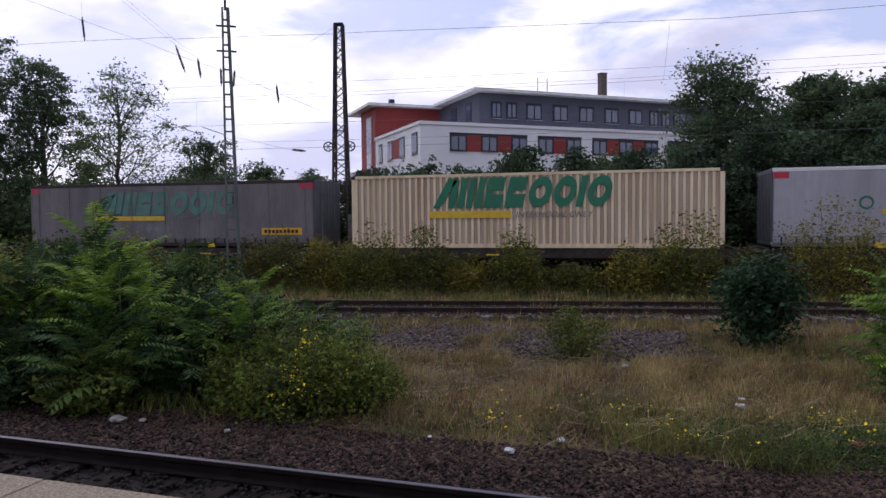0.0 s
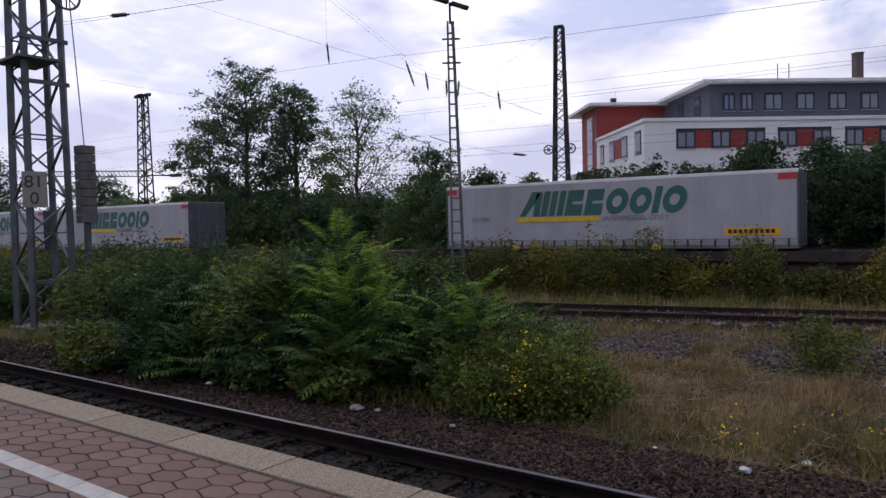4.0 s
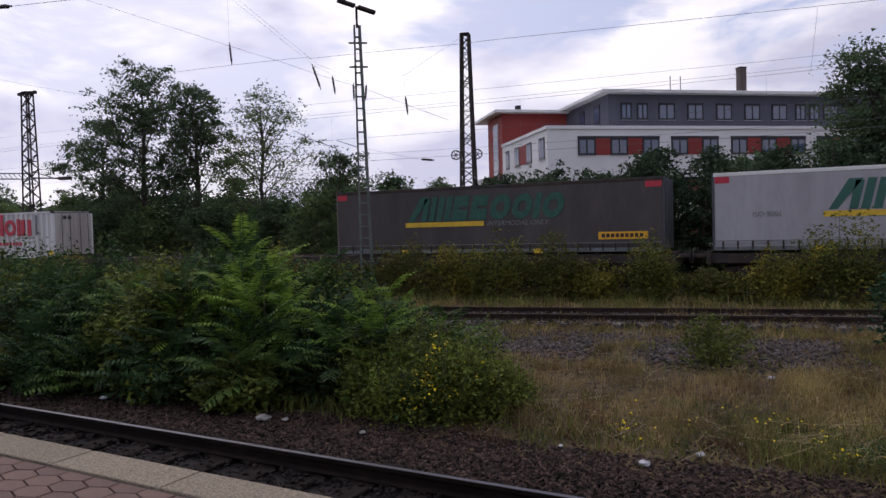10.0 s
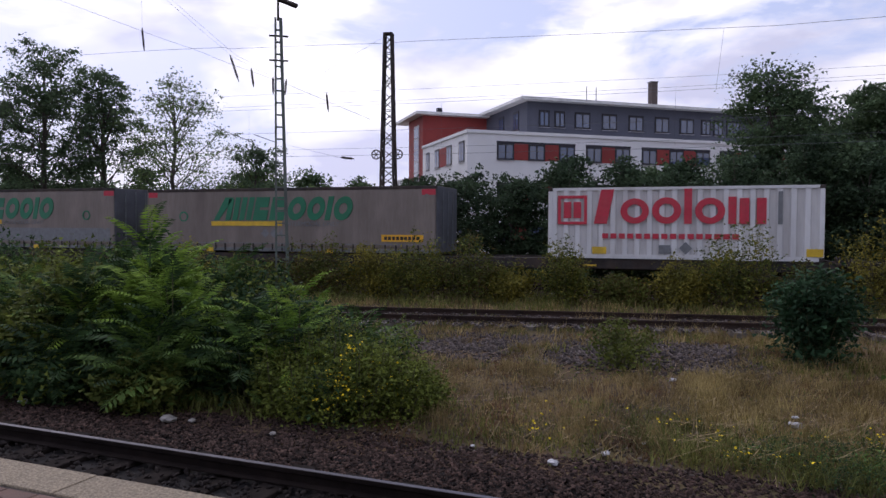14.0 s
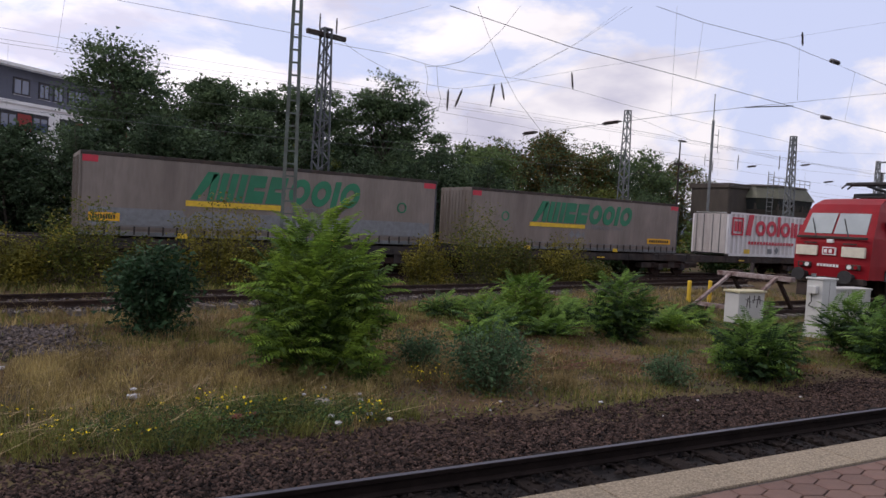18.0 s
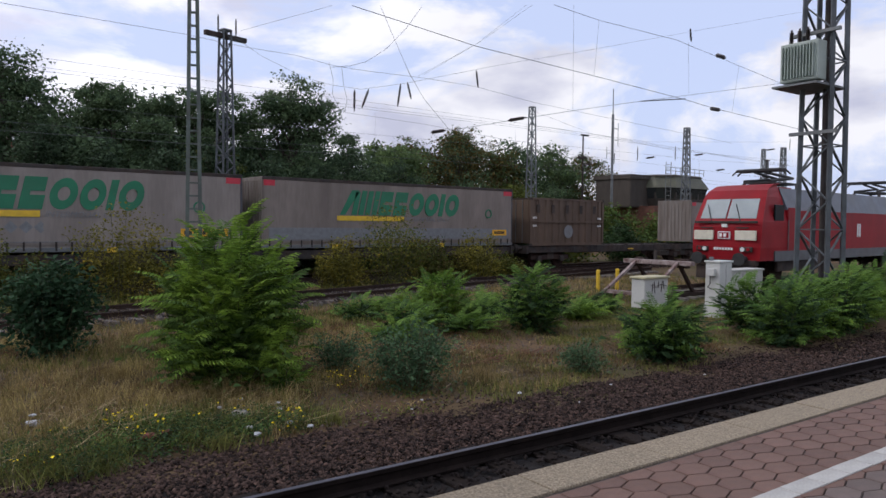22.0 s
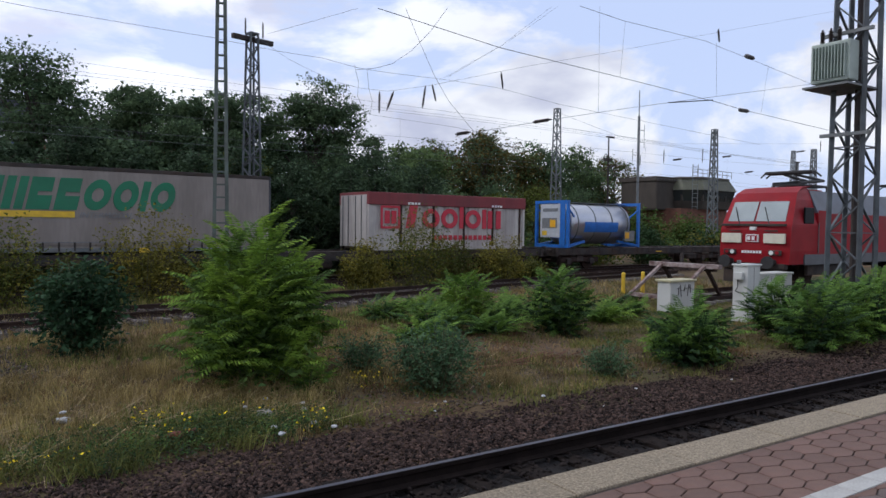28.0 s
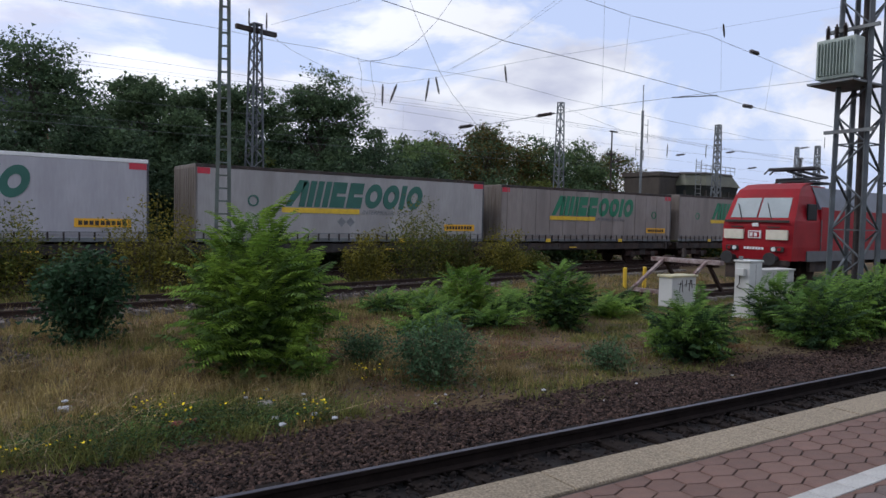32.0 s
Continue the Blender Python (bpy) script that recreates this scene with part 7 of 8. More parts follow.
def tree(x, y, h, w, n, size, paint, label, seed, trunk=0.22, bare=0.3, clumps=26, name="tree", airy=False, flat=0.55, second=None):
    """A tapered trunk, forking limbs, and sprays of small leaves at the twigs' ends, with gaps between them."""
    rng = np.random.default_rng(seed)
    n, size = int(n * (3.6 if airy else 3.3)), size * (0.68 if airy else 0.76)
    t = thing(name, pose(x, y, SOIL), label, "tree", group="trees behind the freight track")
    bend = rng.normal(size=(7, 2)) * 0.012 * h
    bend[0] = 0
    bend = np.cumsum(bend, 0)
    fz = np.linspace(0, 0.9, 7)
    pts = np.column_stack([bend, fz * h])
    rad = trunk * (1 - fz) ** 0.8
    part("trunk", rods(pts[:-1], pts[1:], rad[:-1], rad[1:], 8), BARK, t, smooth=True)

    def on_trunk(f):
        return np.stack([np.interp(f, fz, pts[:, k]) for k in range(3)], -1)
    m = int(clumps * (1.5 if airy else 1.5))
    f = bare + (1 - bare) * (np.arange(m) + rng.uniform(0, 1, m)) / m
    a = np.arange(m) * 2.4 + rng.uniform(-0.6, 0.6, m)
    g = (f - bare) / (1 - bare)
    prof = np.sin(np.pi * np.minimum(0.98, 0.16 + 0.84 * g)) ** flat
    r = w / 2 * prof * np.sqrt(rng.uniform(0.08, 1.1, m))
    tip = np.column_stack([np.cos(a) * r, np.sin(a) * r, h * f * rng.uniform(0.92, 1.02, m)])
    root = on_trunk(np.clip(f - 0.26, 0.12, 0.88))
    mid = root + (tip - root) * 0.5 + np.column_stack([rng.normal(size=(m, 2)) * 0.05 * w, 0.06 * h * rng.uniform(-0.5, 0.6, m)])
    # sprays of twigs round each limb's outer half
    per = 9 if airy else 7
    lim = np.repeat(np.arange(m), per)
    u = rng.uniform(0.45 if airy else 0.2, 1.05, m * per)[:, None]
    start = mid[lim] + (tip[lim] - mid[lim]) * u
    spray = start + rng.normal(size=(m * per, 3)) * w * (np.array([0.075, 0.075, 0.020]) if airy else np.array([0.085, 0.085, 0.045]))
    spray[:, 2] = np.maximum(spray[:, 2], h * bare * 0.55)
    va, fa = rods(np.concatenate([root, mid]), np.concatenate([mid, tip]), np.repeat([trunk * 0.24, trunk * 0.13], m), np.repeat([trunk * 0.13, 0.012], m), 5)
    vb, fb = rods(start, spray, trunk * 0.055, 0.006, 3) if airy else (np.zeros((0, 3)), np.zeros((0, 4), int))
    part("limb", (np.concatenate([va, vb]), np.concatenate([fa, fb + len(va)])), BARK, t, "branching limbs")
    core = int(n * 0.16)
    which = rng.integers(0, m * per, n)
    weight = rng.uniform(0.45, 1.3, m * per) * w * (0.042 if airy else 0.058)
    off = rng.normal(size=(n, 3)) * np.array([1.0, 1.0, 0.45])
    p = spray[which] + off * weight[which][:, None]
    p[:, 2] -= 0.18 * (off[:, 0] ** 2 + off[:, 1] ** 2) * weight[which]
    p[:core] = (mid[lim] * 0.4 + tip[lim] * 0.6)[which[:core]] + rng.normal(size=(core, 3)) * w * np.array([0.075, 0.075, 0.04])
    p[:, 2] = np.maximum(p[:, 2], h * bare * 0.5)
    big = np.full(n, size)
    big[:core] *= 1.2 if airy else 1.55
    cut = int(n * 0.45) if second else 0
    order = rng.permutation(n)
    p, big = p[order], big[order]
    part("crown", (leaves_at(p[cut:], n - cut, big[cut:], rng, slim=0.62, tri=True), tris(n - cut)), LEAF[paint], t)
    if second:
        part("crown", (leaves_at(p[:cut], cut, big[:cut], rng, slim=0.62, tri=True), tris(cut)), LEAF[second], t, "browning leaves")
    return t


def build_trees():
    dense = "dark green broad-leaved tree behind the freight track"
    locust = "tall dark locust tree with layered airy crown"
    tree(-41.0, 37.5, 14.8, 9.0, 5600, 0.28, "tree", locust, 1, 0.26, 0.36, 20, airy=True)
    tree(-46.2, 38.5, 11.6, 6.5, 2300, 0.28, "tree", locust, 19, 0.2, 0.45, 10, airy=True)
    tree(-36.4, 38.0, 13.2, 7.6, 4800, 0.28, "tree", locust, 2, 0.26, 0.32, 19, airy=True)
    tree(-29.6, 37.0, 12.0, 8.4, 2300, 0.24, "tree_light", "sparse half-bare tree with thin branches", 3, 0.2, 0.34, 22, airy=True)
    tree(-22.6, 35.0, 7.6, 5.4, 2200, 0.24, "tree", "young tree with upright twigs", 4, 0.12, 0.2, 16, airy=True)
    for i, (x, y, h, w) in enumerate(((-56, 37.5, 5.4, 6.0), (-50, 36.5, 5.0, 5.5), (-44, 36, 4.9, 5.5), (-38.5, 36.0, 4.7, 5.5), (-33, 36.0, 4.6, 5.2), (-27.5, 35.5, 4.7, 5), (-23.6, 36.6, 6.3, 4.0), (-19.8, 36.6, 5.9, 3.8), (-16.6, 36.2, 5.4, 3.8))):
        tree(x, y, h, w, 2600, 0.25, "tree_light" if i % 3 == 0 else "tree", dense, 60 + i, 0.14, 0.1)
    tree(-52.0, 40.0, 6.2, 6.0, 3200, 0.28, "tree_light", "light green bushy tree", 5, 0.15, 0.15)
    tree(-46.5, 38.0, 5.0, 5.5, 2600, 0.28, "tree", dense, 6, 0.15, 0.12)
    for i, (x, y, h, w) in enumerate(((-78, 36, 11.5, 9), (-70, 44, 9, 8), (-92, 40, 12, 10), (-60, 52, 7, 8), (-105, 46, 12, 11), (-33, 40, 4.8, 6), (-24, 37, 4.8, 5), (-40, 41, 5.0, 7))):
        tree(x, y, h, w, 3000, 0.32, "tree", dense, 20 + i, 0.2, 0.15)
    tree(4.7, 37.5, 10.6, 6.8, 8500, 0.21, "tree", "dense round-crowned dark green tree", 7, 0.28, 0.22, 26)
    tree(10.0, 38.5, 9.9, 8.2, 10500, 0.25, "tree", dense, 8, 0.25, 0.2, 16, airy=True)
    tree(14.2, 39.0, 10.1, 7.6, 9500, 0.25, "tree", dense, 9, 0.25, 0.2, 15, airy=True)
    tree(18.4, 36.5, 10.6, 7.4, 9500, 0.25, "tree", "dark tree with thin drooping outer twigs", 10, 0.25, 0.2, 34, airy=True)
    tree(22.8, 38.0, 8.2, 5.0, 2600, 0.26, "tree", dense, 11, 0.2, 0.15, 22, airy=True)
    for i, (x, y, h, w) in enumerate(((8.2, 41.0, 9.3, 8.0), (12.3, 41.5, 9.8, 8.0), (16.4, 41.0, 9.4, 7.0), (20.6, 40.0, 8.6, 6.0))):
        tree(x, y, h, w, 5200, 0.25, "tree", dense, 90 + i, 0.25, 0.15, 26)
    tree(-0.8, 38.0, 5.6, 6.5, 4200, 0.27, "tree", dense, 12, 0.2, 0.12)
    tree(35.5, 50.0, 9.4, 8.0, 4200, 0.30, "tree_light", "light green tree in the distance", 13, 0.2, 0.15)
    for i, (x, y, h, w) in enumerate(((38, 57, 10.3, 7), (43.5, 59, 11.4, 8), (51, 61, 13.0, 9), (60, 61, 12.6, 9.5), (67.5, 62, 12.8, 9.5), (76, 63, 12.2, 10))):
        tree(x, y, h, w, 3600, 0.38, ("tree_light", "autumn", "autumn", "tree", "tree_light", "autumn")[i], "distant tree turning brown", 440 + i, 0.2, 0.12, 26, second="tree")
    tree(47.0, 56.0, 12.4, 9.0, 5200, 0.32, "autumn", "tree with browning autumn crown", 14, 0.25, 0.2, second="tree")
    tree(56.0, 60.0, 11.6, 9.0, 4500, 0.34, "autumn", "tree with browning autumn crown", 15, 0.25, 0.2, second="tree_light")
    tree(64.0, 62.0, 11.6, 8.0, 2400, 0.34, "tree_light", "thin-crowned tree in the distance", 16, 0.2, 0.25, airy=True)
    tree(72.0, 64.0, 11.0, 8.5, 3600, 0.34, "autumn", "tree with browning autumn crown", 17, 0.2, 0.2, second="tree")
    for i, (x, y, h, w) in enumerate(((27, 44, 6.2, 6), (31, 42, 5.5, 6), (40, 46, 6.0, 7), (49, 50, 6.5, 8), (60, 55, 7, 9), (8, 34.5, 6.5, 5.5), (13, 35, 6.2, 5.5), (17.5, 34, 5.6, 5), (22.5, 35, 5.6, 5),
                                      (86, 66, 8, 9), (100, 70, 8, 10), (27.5, 36, 4.6, 5), (33.5, 38, 4.8, 5))):
        tree(x, y, h, w, 2800, 0.28, "tree" if i % 3 else "olive", "dark green leafy undergrowth tree", 40 + i, 0.14, 0.08)
    # a belt of wood in the distance and thick undergrowth before the office block
    for i in range(9):
        tree(-150 + i * 13, 62 + 6 * math.sin(i * 2.1), 6.6 + 1.2 * math.sin(i * 1.3), 14, 3600, 0.55, "tree", "distant dark tree at the edge of the railway land", 400 + i, 0.2, 0.06, 26)
    for i in range(10):
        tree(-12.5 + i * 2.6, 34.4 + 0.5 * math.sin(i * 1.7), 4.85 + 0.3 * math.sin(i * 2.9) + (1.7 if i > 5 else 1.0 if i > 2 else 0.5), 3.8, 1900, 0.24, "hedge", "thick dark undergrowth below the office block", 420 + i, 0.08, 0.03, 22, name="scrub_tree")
    # hedge of scrub along the far side of the freight track
    for i in range(19):
        x = -22.5 + i * 2.5
        hh = 4.75 + 0.4 * math.sin(i * 1.9) + (1.3 if x > 2.6 else 0.9 if x > -8 else 0.5 if x > -12 else 0)
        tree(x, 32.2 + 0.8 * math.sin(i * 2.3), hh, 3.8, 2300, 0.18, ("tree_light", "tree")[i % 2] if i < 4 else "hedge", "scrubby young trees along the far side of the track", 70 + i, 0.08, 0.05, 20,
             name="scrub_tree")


def build_far_scrub():
    """Rough scrub between the freight track and the yard's far side."""
    for i in range(17):
        x = 26.5 + i * 2.9
        leafy_bush(x, 31.8 + 0.9 * math.sin(i * 2.1) + 0.10 * max(0, x - 40), 2.3 + 0.5 * math.sin(i * 1.7), 4.2, 1300, 0.24, ("olive", "thicket", "ailanthus_dark_shaded")[i % 3],
                   "rough dark scrub along the far side of the track", 520 + i, depth=2.2, sprigs=30, second="yellow" if i % 4 == 0 else "ailanthus_dark_shaded", share=0.35)
    for i, (x, y, h, w) in enumerate(((62.5, 42.5, 4.3, 6.5), (68.5, 43.5, 3.6, 6.0), (56.5, 43.0, 5.2, 6.5), (75.0, 44.0, 3.4, 6.5))):
        leafy_bush(x, y, h, w, 1900, 0.3, "thicket", "tall weedy scrub before the signal box", 545 + i, depth=3, sprigs=34, second="olive", share=0.4)


def build_shrubs():
    ail = "young tree of heaven shrub with long feathered leaves"
    scrub = "dense dark green scrub beside the platform track"
    # a dark green mass of scrub, its backlit shade partly put into the leaf colours, through which the shoots rise
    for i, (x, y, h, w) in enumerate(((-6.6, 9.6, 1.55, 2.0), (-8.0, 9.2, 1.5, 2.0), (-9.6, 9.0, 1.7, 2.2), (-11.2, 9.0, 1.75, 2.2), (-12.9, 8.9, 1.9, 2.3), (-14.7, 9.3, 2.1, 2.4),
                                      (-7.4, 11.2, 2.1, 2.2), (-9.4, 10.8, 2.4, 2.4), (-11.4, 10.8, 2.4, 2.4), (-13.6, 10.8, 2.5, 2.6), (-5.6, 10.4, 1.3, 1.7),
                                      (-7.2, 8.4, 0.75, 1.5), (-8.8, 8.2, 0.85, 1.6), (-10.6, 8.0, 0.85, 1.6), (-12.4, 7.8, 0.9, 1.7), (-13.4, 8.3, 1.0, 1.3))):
        leafy_bush(x, y, h, w, 3000, 0.105, ("ailanthus_dark_shaded", "ailanthus_dark_shaded", "olive")[i % 3], scrub, 300 + i, sprigs=30, second="thicket" if i % 2 else "ragwort", share=0.34 if 6 <= i <= 9 else 0.2, ragged=0.25)
    # many tall shoots take the bright leaf: sunlit tips put into the colour
    for i, (x, y, h, w, n, p) in enumerate((
            (-8.35, 9.7, 3.05, 1.3, 50, "ailanthus"), (-7.5, 9.2, 2.35, 1.3, 40, "ailanthus"), (-9.3, 9.3, 2.4, 1.3, 40, "ailanthus_dark_shaded"), (-10.4, 9.0, 2.1, 1.4, 40, "thicket"),
            (-11.8, 9.2, 2.1, 1.4, 36, "ailanthus_dark_shaded"), (-6.5, 9.6, 1.75, 1.2, 36, "ailanthus"), (-5.9, 10.4, 1.5, 1.1, 30, "ailanthus"), (-8.7, 8.3, 1.45, 1.3, 36, "ailanthus_dark_shaded"),
            (-10.0, 8.1, 1.2, 1.3, 30, "thicket"), (-7.1, 8.4, 1.5, 1.2, 36, "thicket"), (-5.9, 8.9, 1.45, 1.1, 36, "thicket"), (-9.0, 8.9, 2.0, 1.2, 30, "ailanthus"), (-7.9, 11.4, 2.35, 1.4, 36, "thicket"),
            (-10.2, 10.8, 2.25, 1.4, 30, "thicket"), (-6.6, 12.0, 1.5, 1.2, 30, "ailanthus"), (-13.4, 9.6, 2.15, 1.4, 30, "ailanthus_dark_shaded"), (-5.3, 11.4, 1.3, 1.1, 26, "thicket"), (-8.6, 10.1, 2.75, 1.1, 46, "ailanthus"), (-8.0, 9.9, 2.5, 1.0, 36, "ailanthus"),
            (-11.3, 8.0, 1.3, 1.2, 26, "ailanthus_dark_shaded"), (-15.4, 10.0, 2.2, 1.4, 26, "ailanthus_dark_shaded"))):
        frond_shrub(x, y, h, w, int(n * 0.7), p, ail, 100 + i, 1.05, 14, leaflet=0.125, low=0.4)
    # more than half the leaves in the shade-darkened tone, as seen against the light
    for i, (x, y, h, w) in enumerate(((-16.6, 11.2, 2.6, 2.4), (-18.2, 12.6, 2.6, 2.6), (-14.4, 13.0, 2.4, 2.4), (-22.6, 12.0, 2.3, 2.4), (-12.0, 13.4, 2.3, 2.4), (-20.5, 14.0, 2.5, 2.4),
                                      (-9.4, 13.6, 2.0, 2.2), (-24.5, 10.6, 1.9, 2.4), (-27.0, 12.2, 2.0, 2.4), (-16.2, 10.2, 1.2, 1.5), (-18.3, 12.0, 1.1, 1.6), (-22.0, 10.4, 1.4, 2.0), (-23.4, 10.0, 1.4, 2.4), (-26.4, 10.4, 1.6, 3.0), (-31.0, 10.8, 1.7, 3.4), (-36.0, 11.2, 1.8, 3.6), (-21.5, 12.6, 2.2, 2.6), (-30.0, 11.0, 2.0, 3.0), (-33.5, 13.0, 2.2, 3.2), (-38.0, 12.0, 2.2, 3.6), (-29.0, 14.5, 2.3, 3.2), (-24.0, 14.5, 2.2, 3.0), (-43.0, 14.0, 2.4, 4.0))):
        leafy_bush(x, y, h, w, 1800, 0.125, "olive" if i % 3 == 0 else "thicket", scrub, 130 + i, sprigs=26, second="ailanthus_dark_shaded", share=0.62)
    weed, rag = "olive green weedy bush", "tall bushy ragwort with small yellow flowers"
    for i, (x, y, h, w, bl, lab) in enumerate(((-4.65, 8.25, 0.95, 0.7, 60, rag), (-4.25, 8.2, 1.15, 0.75, 150, rag), (-3.85, 8.35, 1.35, 0.75, 110, rag), (-3.45, 8.7, 1.15, 0.7, 20, weed),
                                               (-4.25, 8.8, 1.65, 0.75, 20, weed), (-4.75, 8.8, 1.3, 0.75, 10, weed), (-5.2, 8.5, 1.05, 0.8, 24, rag), (-3.75, 9.3, 1.35, 0.85, 0, weed),
                                               (-3.2, 9.2, 0.8, 0.7, 0, weed))):
        leafy_bush(x, y, h, w, 1500, 0.06, "ragwort", lab, 700 + i, bloom=bl, second="ailanthus_dark_shaded" if i % 3 == 1 else "olive", sprigs=15, ragged=0.55, lift=0.02, share=0.32)
    for i, (x, y, h) in enumerate(((-5.1, 8.95, 1.95), (-5.6, 9.15, 2.0))):
        frond_shrub(x, y, h, 0.45, 11, "ailanthus", ail, 156 + i, 0.8, 12, leaflet=0.125, low=0.45)
    # right-hand stretch
    frond_shrub(4.5, 11.1, 2.98, 2.6, 170, "ailanthus", "large bright green tree of heaven shrub", 160, 0.98, 15, low=0.2, pointed=0.42, leaflet=0.125, inner="thicket", density=3.4)
    frond_shrub(4.45, 10.7, 1.5, 2.9, 90, "ailanthus", "bright green tree of heaven shoots", 161, 0.95, 14, low=0.15, pointed=0.4, leaflet=0.11, inner="thicket")
    frond_shrub(4.9, 9.9, 0.55, 0.7, 14, "ailanthus", "small tree of heaven seedling", 162, 0.4, 8, inner="thicket")
    leafy_bush(2.55, 14.8, 1.95, 1.55, 2400, 0.12, "dark", "round dark glossy-leaved bush", 163, ragged=0.15, sprigs=36)
    leafy_bush(6.5, 8.75, 1.08, 1.25, 2300, 0.07, "blue", "round blue-green mugwort bush", 164, ragged=0.15, slim=0.35, sprigs=40)
    leafy_bush(6.25, 10.7, 0.78, 0.95, 900, 0.07, "blue", "small blue-green weed clump", 165, slim=0.35)
    leafy_bush(9.6, 7.95, 0.62, 0.78, 900, 0.06, "blue", "small grey-green weed clump", 166, slim=0.35)
    leafy_bush(-0.9, 13.4, 0.95, 1.5, 1100, 0.08, "olive", "low olive weed clump on the gravel", 167)
    fern = "fern-like clump of young tree of heaven"
    for i, (x, y, h, w, n) in enumerate(((12.5, 11.9, 1.62, 1.8, 120), (11.6, 14.4, 1.35, 1.6, 90), (10.0, 13.6, 0.85, 1.5, 60), (13.4, 13.0, 0.9, 1.4, 50), (11.9, 7.85, 1.22, 1.7, 120), (12.5, 8.6, 0.8, 1.2, 50),
                                         (15.6, 7.3, 1.4, 1.6, 100), (17.0, 7.5, 1.5, 1.6, 100), (18.4, 7.4, 1.5, 1.6, 90), (19.8, 7.6, 1.6, 1.8, 90), (16.9, 8.8, 1.4, 1.6, 80), (21.0, 8.0, 1.5, 1.8, 80),
                                         (10.25, 16.2, 0.7, 1.4, 40), (12.1, 17.0, 0.7, 1.4, 40), (12.9, 14.4, 0.6, 1.3, 36), (15.1, 12.7, 0.65, 1.2, 36), (16.8, 13.4, 0.6, 1.3, 36), (14.2, 15.6, 0.6, 1.4, 36), (11.0, 12.6, 0.6, 1.1, 30), (23.0, 8.2, 1.6, 1.8, 80), (19.8, 9.0, 1.4, 1.6, 60), (9.0, 12.6, 0.6, 1.2, 36), (25.0, 8.4, 1.6, 2.0, 80), (14.6, 9.6, 0.7, 1.2, 40))):
        frond_shrub(x, y, h * 1.12, w * 1.1, int(n * 1.15), "fern", fern, 180 + i, 0.72, 11, name="fern_shrub", low=0.12, pointed=0.35, leaflet=0.14, density=1.7, inner="ailanthus" if i % 2 else "ailanthus_dark_shaded")
    # scrub in front of the freight track: single bushes with gaps between them
    for i, (x, y, h, w) in enumerate(((-12.4, 23.2, 1.95, 2.6), (-10.2, 23.4, 1.95, 2.4), (-8.6, 23.2, 1.9, 2.2), (-6.7, 23.4, 1.95, 2.4), (-5.2, 23.5, 1.3, 1.4), (-3.4, 23.4, 1.8, 1.6), (-1.6, 23.8, 0.9, 1.6),
                                      (0.2, 23.6, 1.4, 1.8), (1.9, 23.4, 2.35, 2.2), (3.6, 23.5, 1.5, 1.6), (5.9, 23.4, 2.75, 2.8), (8.3, 23.2, 1.5, 1.8), (10.4, 23.8, 0.9, 1.6), (14.0, 23.6, 1.9, 1.8),
                                      (16.3, 23.4, 2.7, 3.4), (18.4, 23.6, 1.9, 1.8), (21.3, 23.8, 1.9, 2.4), (23.4, 24.3, 1.0, 1.8), (-15.0, 22.8, 1.9, 2.6), (-17.5, 22.3, 1.9, 2.6), (-20.5, 22.0, 1.8, 2.6),
                                      (-24, 21.6, 1.9, 3.0), (-28, 21.0, 2.0, 3.2), (-33, 21, 2.1, 3.4), (-38, 21.5, 2.2, 3.6), (-44, 22, 2.2, 4.0), (-51, 22, 2.3, 4.5))):
        leafy_bush(x, y, h * (1.18 if x > 1 else 1.22 if x > -14 else 1.0) * (1 + 0.1 * math.sin(i * 4.1)), w * 1.1, 2700, 0.105, "yellow" if i % 3 == 1 else "olive", "yellow-green scrub with reddening leaves beside the freight track", 220 + i,
                   second="autumn" if i % 3 == 0 else "yellow", depth=1.6, sprigs=34, ragged=0.55, share=0.4)


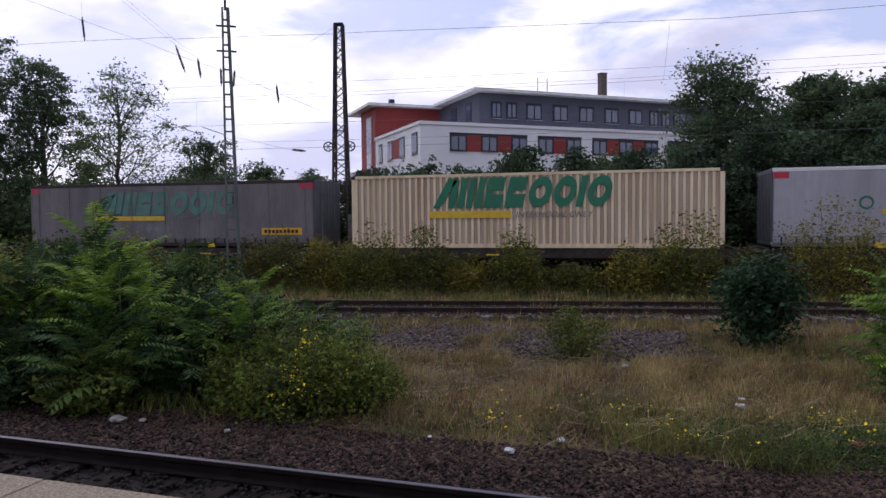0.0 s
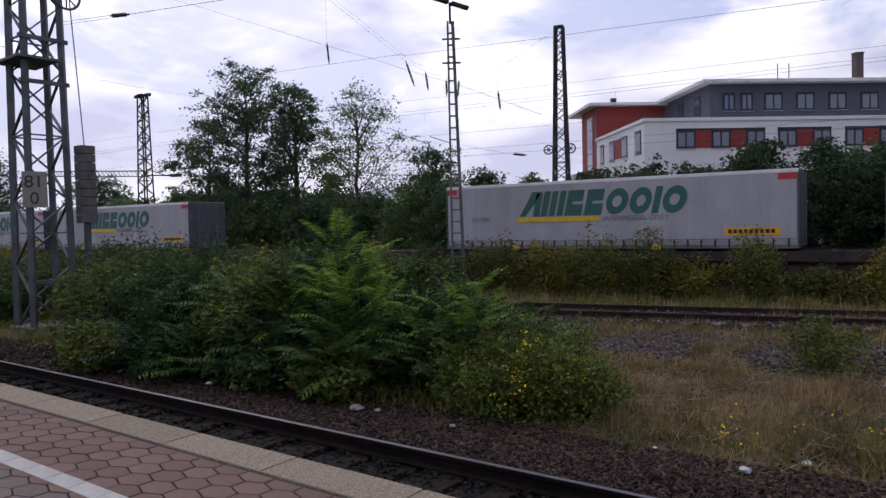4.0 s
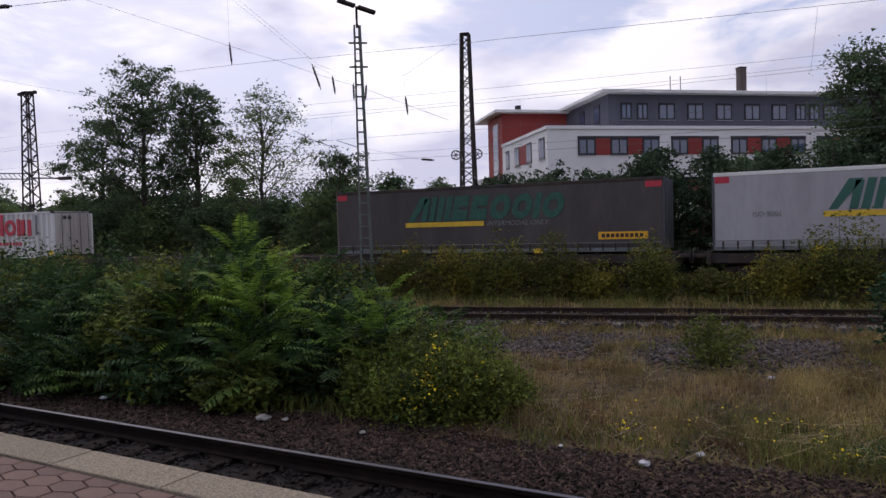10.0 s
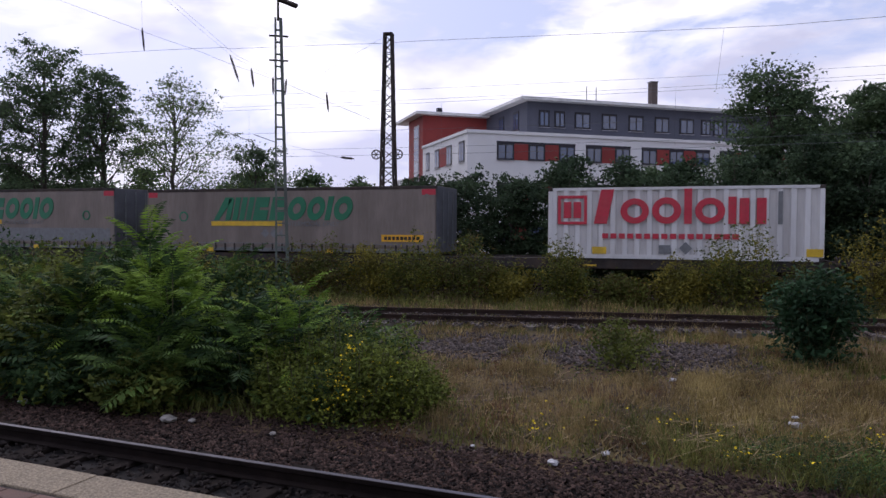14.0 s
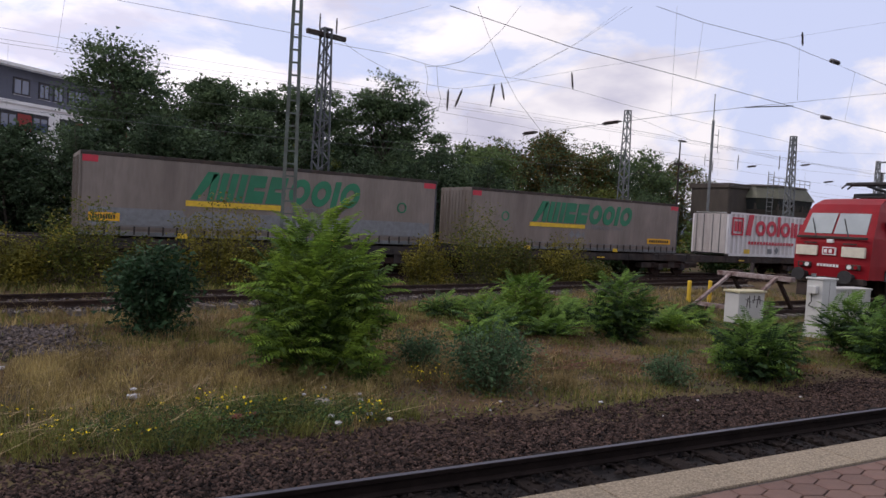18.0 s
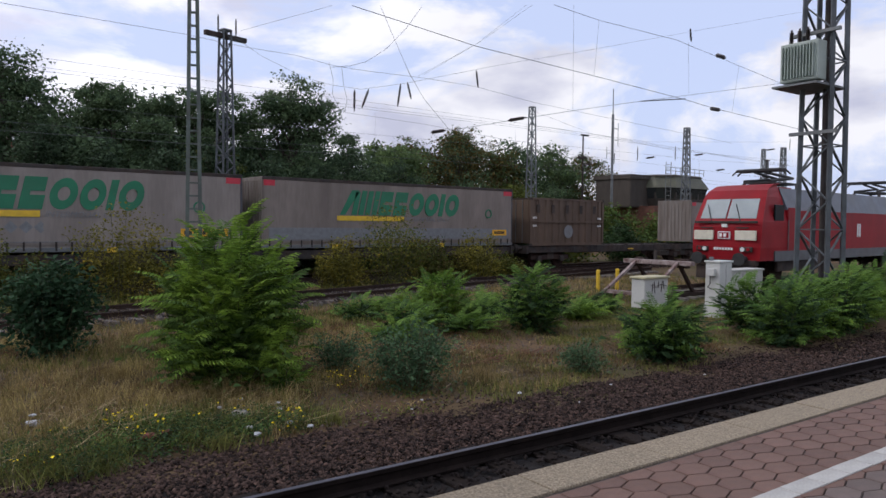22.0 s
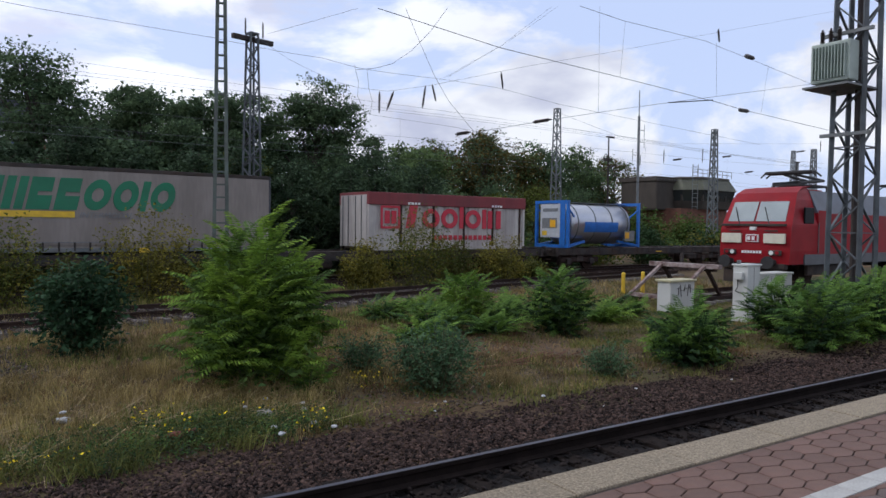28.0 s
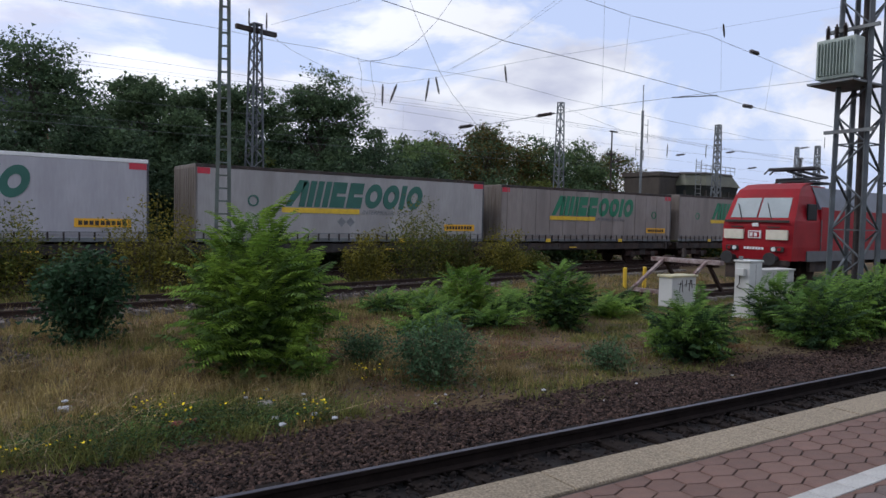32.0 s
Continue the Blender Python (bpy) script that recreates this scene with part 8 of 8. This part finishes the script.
def build_grass():
    rng = np.random.default_rng(9)

    def blades(name, n, area, h0, h1, paint, label, width=0.008, lean=0.45):
        p = area(n)
        z = np.array([soil_height(a, b) for a, b in p])
        base = np.column_stack([p, z])
        a = rng.uniform(0, 6.283, n)
        hh = rng.uniform(h0, h1, n) * rng.uniform(0.5, 1.0, n)
        tilt = rng.normal(size=(n, 2)) * lean * hh[:, None]
        sid = np.column_stack([np.cos(a), np.sin(a), np.zeros(n)]) * width
        top = base + np.column_stack([tilt, hh * (1 - 0.35 * np.minimum(1, (tilt ** 2).sum(1) / hh ** 2))])
        mid = base + np.column_stack([tilt * 0.33, hh * 0.6])
        v = np.stack([base - sid, base + sid, mid + sid * 0.7, mid - sid * 0.7, top], 1).reshape(-1, 3)
        i5 = (np.arange(n) * 5)[:, None, None]
        f = (i5 + np.array([(0, 1, 2), (0, 2, 3), (3, 2, 4)])[None]).reshape(-1, 3)
        tagged(part(name, (v, f), LEAF[paint], None), label, "grass", kind="stuff")

    def tufted(x0, x1, y0, y1, tufts, spread, keep=lambda x, y: True):
        def f(n):
            c = np.column_stack([rng.uniform(x0, x1, tufts), rng.uniform(y0, y1, tufts)])
            c = np.array([q for q in c if keep(*q)])
            own = rng.uniform(0.2, 1.0, len(c)) ** 2
            pick = rng.choice(len(c), n, p=own / own.sum())
            return c[pick] + rng.normal(size=(n, 2)) * (spread * (0.5 + own[pick]))[:, None]
        return f

    def soil_side(x, y):
        b = (NEAR_INV @ Vector((x, y, 0))).y
        return b > 7.75 + 0.3 * noise.noise((x * 0.8, 0, 0))

    def bare_gravel(x, y):
        return -7.2 < x < 1.3 and 13.0 < y < 16.3 and noise.noise((x * 0.9, y * 0.9, 2)) < 0.22

    def patch(seed, scale, least):
        def f(x, y):
            return soil_side(x, y) and not bare_gravel(x, y) and noise.noise((x * scale, y * scale, seed)) > least
        return f

    def green_place(x, y):
        return patch(7, 0.45, -0.3)(x, y) and (noise.noise((x * 0.3, y * 0.3, 3)) > -0.1 or (x > 6.0 and noise.noise((x * 0.6, y * 0.6, 9)) > -0.2))
    blades("dry_grass", 30000, tufted(-5.5, 10, 7.5, 17.5, 1300, 0.11, patch(7, 0.45, -0.2)), 0.05, 0.27, "grass_dry", "dry straw-coloured grass tufts", 0.0045, 0.6)
    blades("russet_grass", 17000, tufted(-5.5, 14, 7.6, 17.0, 800, 0.13, patch(13, 0.55, 0.02)), 0.04, 0.22, "grass_russet", "reddish brown dead grass in patches", 0.005, 0.8)
    blades("green_grass", 40000, tufted(-6, 24, 7.2, 18.5, 1900, 0.14, green_place), 0.04, 0.21, "grass_green", "short green grass and weeds", 0.007, 0.5)
    blades("yellow_grass", 15000, tufted(4.5, 22, 7.2, 15.5, 1100, 0.16, patch(21, 0.5, -0.1)), 0.03, 0.15, "grass_dry", "short yellowed grass on bare soil", 0.005, 0.8)
    blades("golden_grass", 9000, tufted(0.3, 6.2, 9.0, 13.0, 150, 0.13, patch(31, 0.7, -0.15)), 0.12, 0.42, "grass_gold", "golden dead grass in clumps below the shrubs", 0.005, 0.45)
    blades("tall_grass", 9000, tufted(-4, 8, 8.2, 20.0, 420, 0.10, patch(7, 0.45, -0.2)), 0.22, 0.52, "grass_dry", "tall dead grass stalks", 0.0035, 0.4)
    blades("track_weeds", 15000, tufted(-25, 30, 15.5, 23.0, 900, 0.22, lambda x, y: abs(y - (19.05 + 0.148 * x)) > 1.25), 0.10, 0.40, "grass_dry", "dry weeds along the siding", 0.012)
    blades("siding_weeds", 9000, tufted(-25, 32, 12.5, 23.0, 520, 0.25, lambda x, y: not bare_gravel(x, y)), 0.08, 0.34, "grass_green", "green weeds along the siding", 0.013)
    blades("bank_weeds", 12000, tufted(-30, 34, 20.5, 25.2, 700, 0.25, lambda x, y: y > 20.8 + 0.148 * x), 0.12, 0.5, "grass_green", "weeds at the foot of the freight track", 0.016)

    def green_bank(x, y):
        return soil_side(x, y - 0.15) and (x - 2.5) ** 2 / 3.4 + (y - 8.15) ** 2 / 0.7 < 1

    blades("bank_grass", 5500, tufted(-0.5, 4.6, 7.5, 9.6, 110, 0.10, soil_side), 0.12, 0.40, "grass_green", "longer green grass on the bank", 0.005, 0.7)
    blades("edge_weeds", 14000, tufted(-34, -5, 7.9, 12.0, 700, 0.2, soil_side), 0.08, 0.38, "grass_green", "dark weeds beside the ballast", 0.012)

    def carpet(name, p, size, high, paint, label):
        q = np.column_stack([p, [soil_height(a, b) + rng.uniform(0.0, high) for a, b in p]])
        v = leaves_at(q, len(q), size, rng, up=0.6, slim=0.48)
        tagged(part(name, (v, quads(len(q))), LEAF[paint]), label, "weeds", kind="stuff")
    carpet("creeper", tufted(0.7, 4.2, 7.35, 9.1, 150, 0.16, green_bank)(6500), 0.045, 0.20, "ailanthus_dark_shaded", "low dark green creeping weeds beside the ballast")
    carpet("ground_ivy", tufted(0.4, 4.4, 7.35, 9.2, 130, 0.15, green_bank)(2400), 0.042, 0.24, "thicket", "yellow-green weeds beside the ballast")
    carpet("low_weeds", tufted(-6, 24, 7.4, 18, 1500, 0.16, patch(5, 0.4, -0.2))(24000), 0.055, 0.08, "olive", "low leafy weeds among the dry grass")
    # long dead stalks lying across one another
    n = 1700
    c = np.concatenate([tufted(-4, 9, 7.9, 13.5, 420, 0.28, patch(7, 0.45, -0.25))(n - 500), tufted(0.2, 4.2, 8.2, 10.0, 60, 0.25)(500)])
    a = rng.uniform(0, 3.1416, n)
    l = rng.uniform(0.12, 0.45, n)
    l[:200] *= 2.0
    l[-500:] *= 1.6
    z = np.array([soil_height(q[0], q[1]) for q in c]) + rng.uniform(0.02, 0.20, n)
    d = np.column_stack([np.cos(a) * l, np.sin(a) * l, rng.normal(size=n) * 0.10]) / 2
    w = np.column_stack([-np.sin(a), np.cos(a), np.full(n, 0.5)]) * 0.0024
    mid = np.column_stack([c, z])
    v = np.stack([mid - d - w, mid - d + w, mid + d + w, mid + d - w], 1).reshape(-1, 3)
    tagged(part("dead_stalks", (v, quads(n)), shade("bleached_stalk", (0.40, 0.30, 0.155), (0.20, 0.145, 0.075), rough=0.8, bump=0, by_island=0.45)), "long bleached dead stalks in the grass", "grass",
           kind="stuff")
    # yellow flower heads in the grass
    p = np.concatenate([tufted(0.2, 4.4, 7.7, 9.2, 22, 0.09)(150), tufted(-2.5, 0.6, 8.0, 9.6, 10, 0.10)(50), tufted(5.0, 6.2, 9.2, 10.4, 7, 0.10)(45)])
    q = np.column_stack([p, [soil_height(a, b) + rng.uniform(0.10, 0.28) for a, b in p]])
    v = leaves_at(q, len(q), 0.036, rng, up=0.5, slim=1.0)
    tagged(part("wild_flowers", (v, quads(len(q))), LEAF["bloom"]), "small yellow wild flowers in the dry grass", "flowers", kind="stuff")


build_trees()
build_shrubs()
build_far_scrub()
build_grass()

motions()
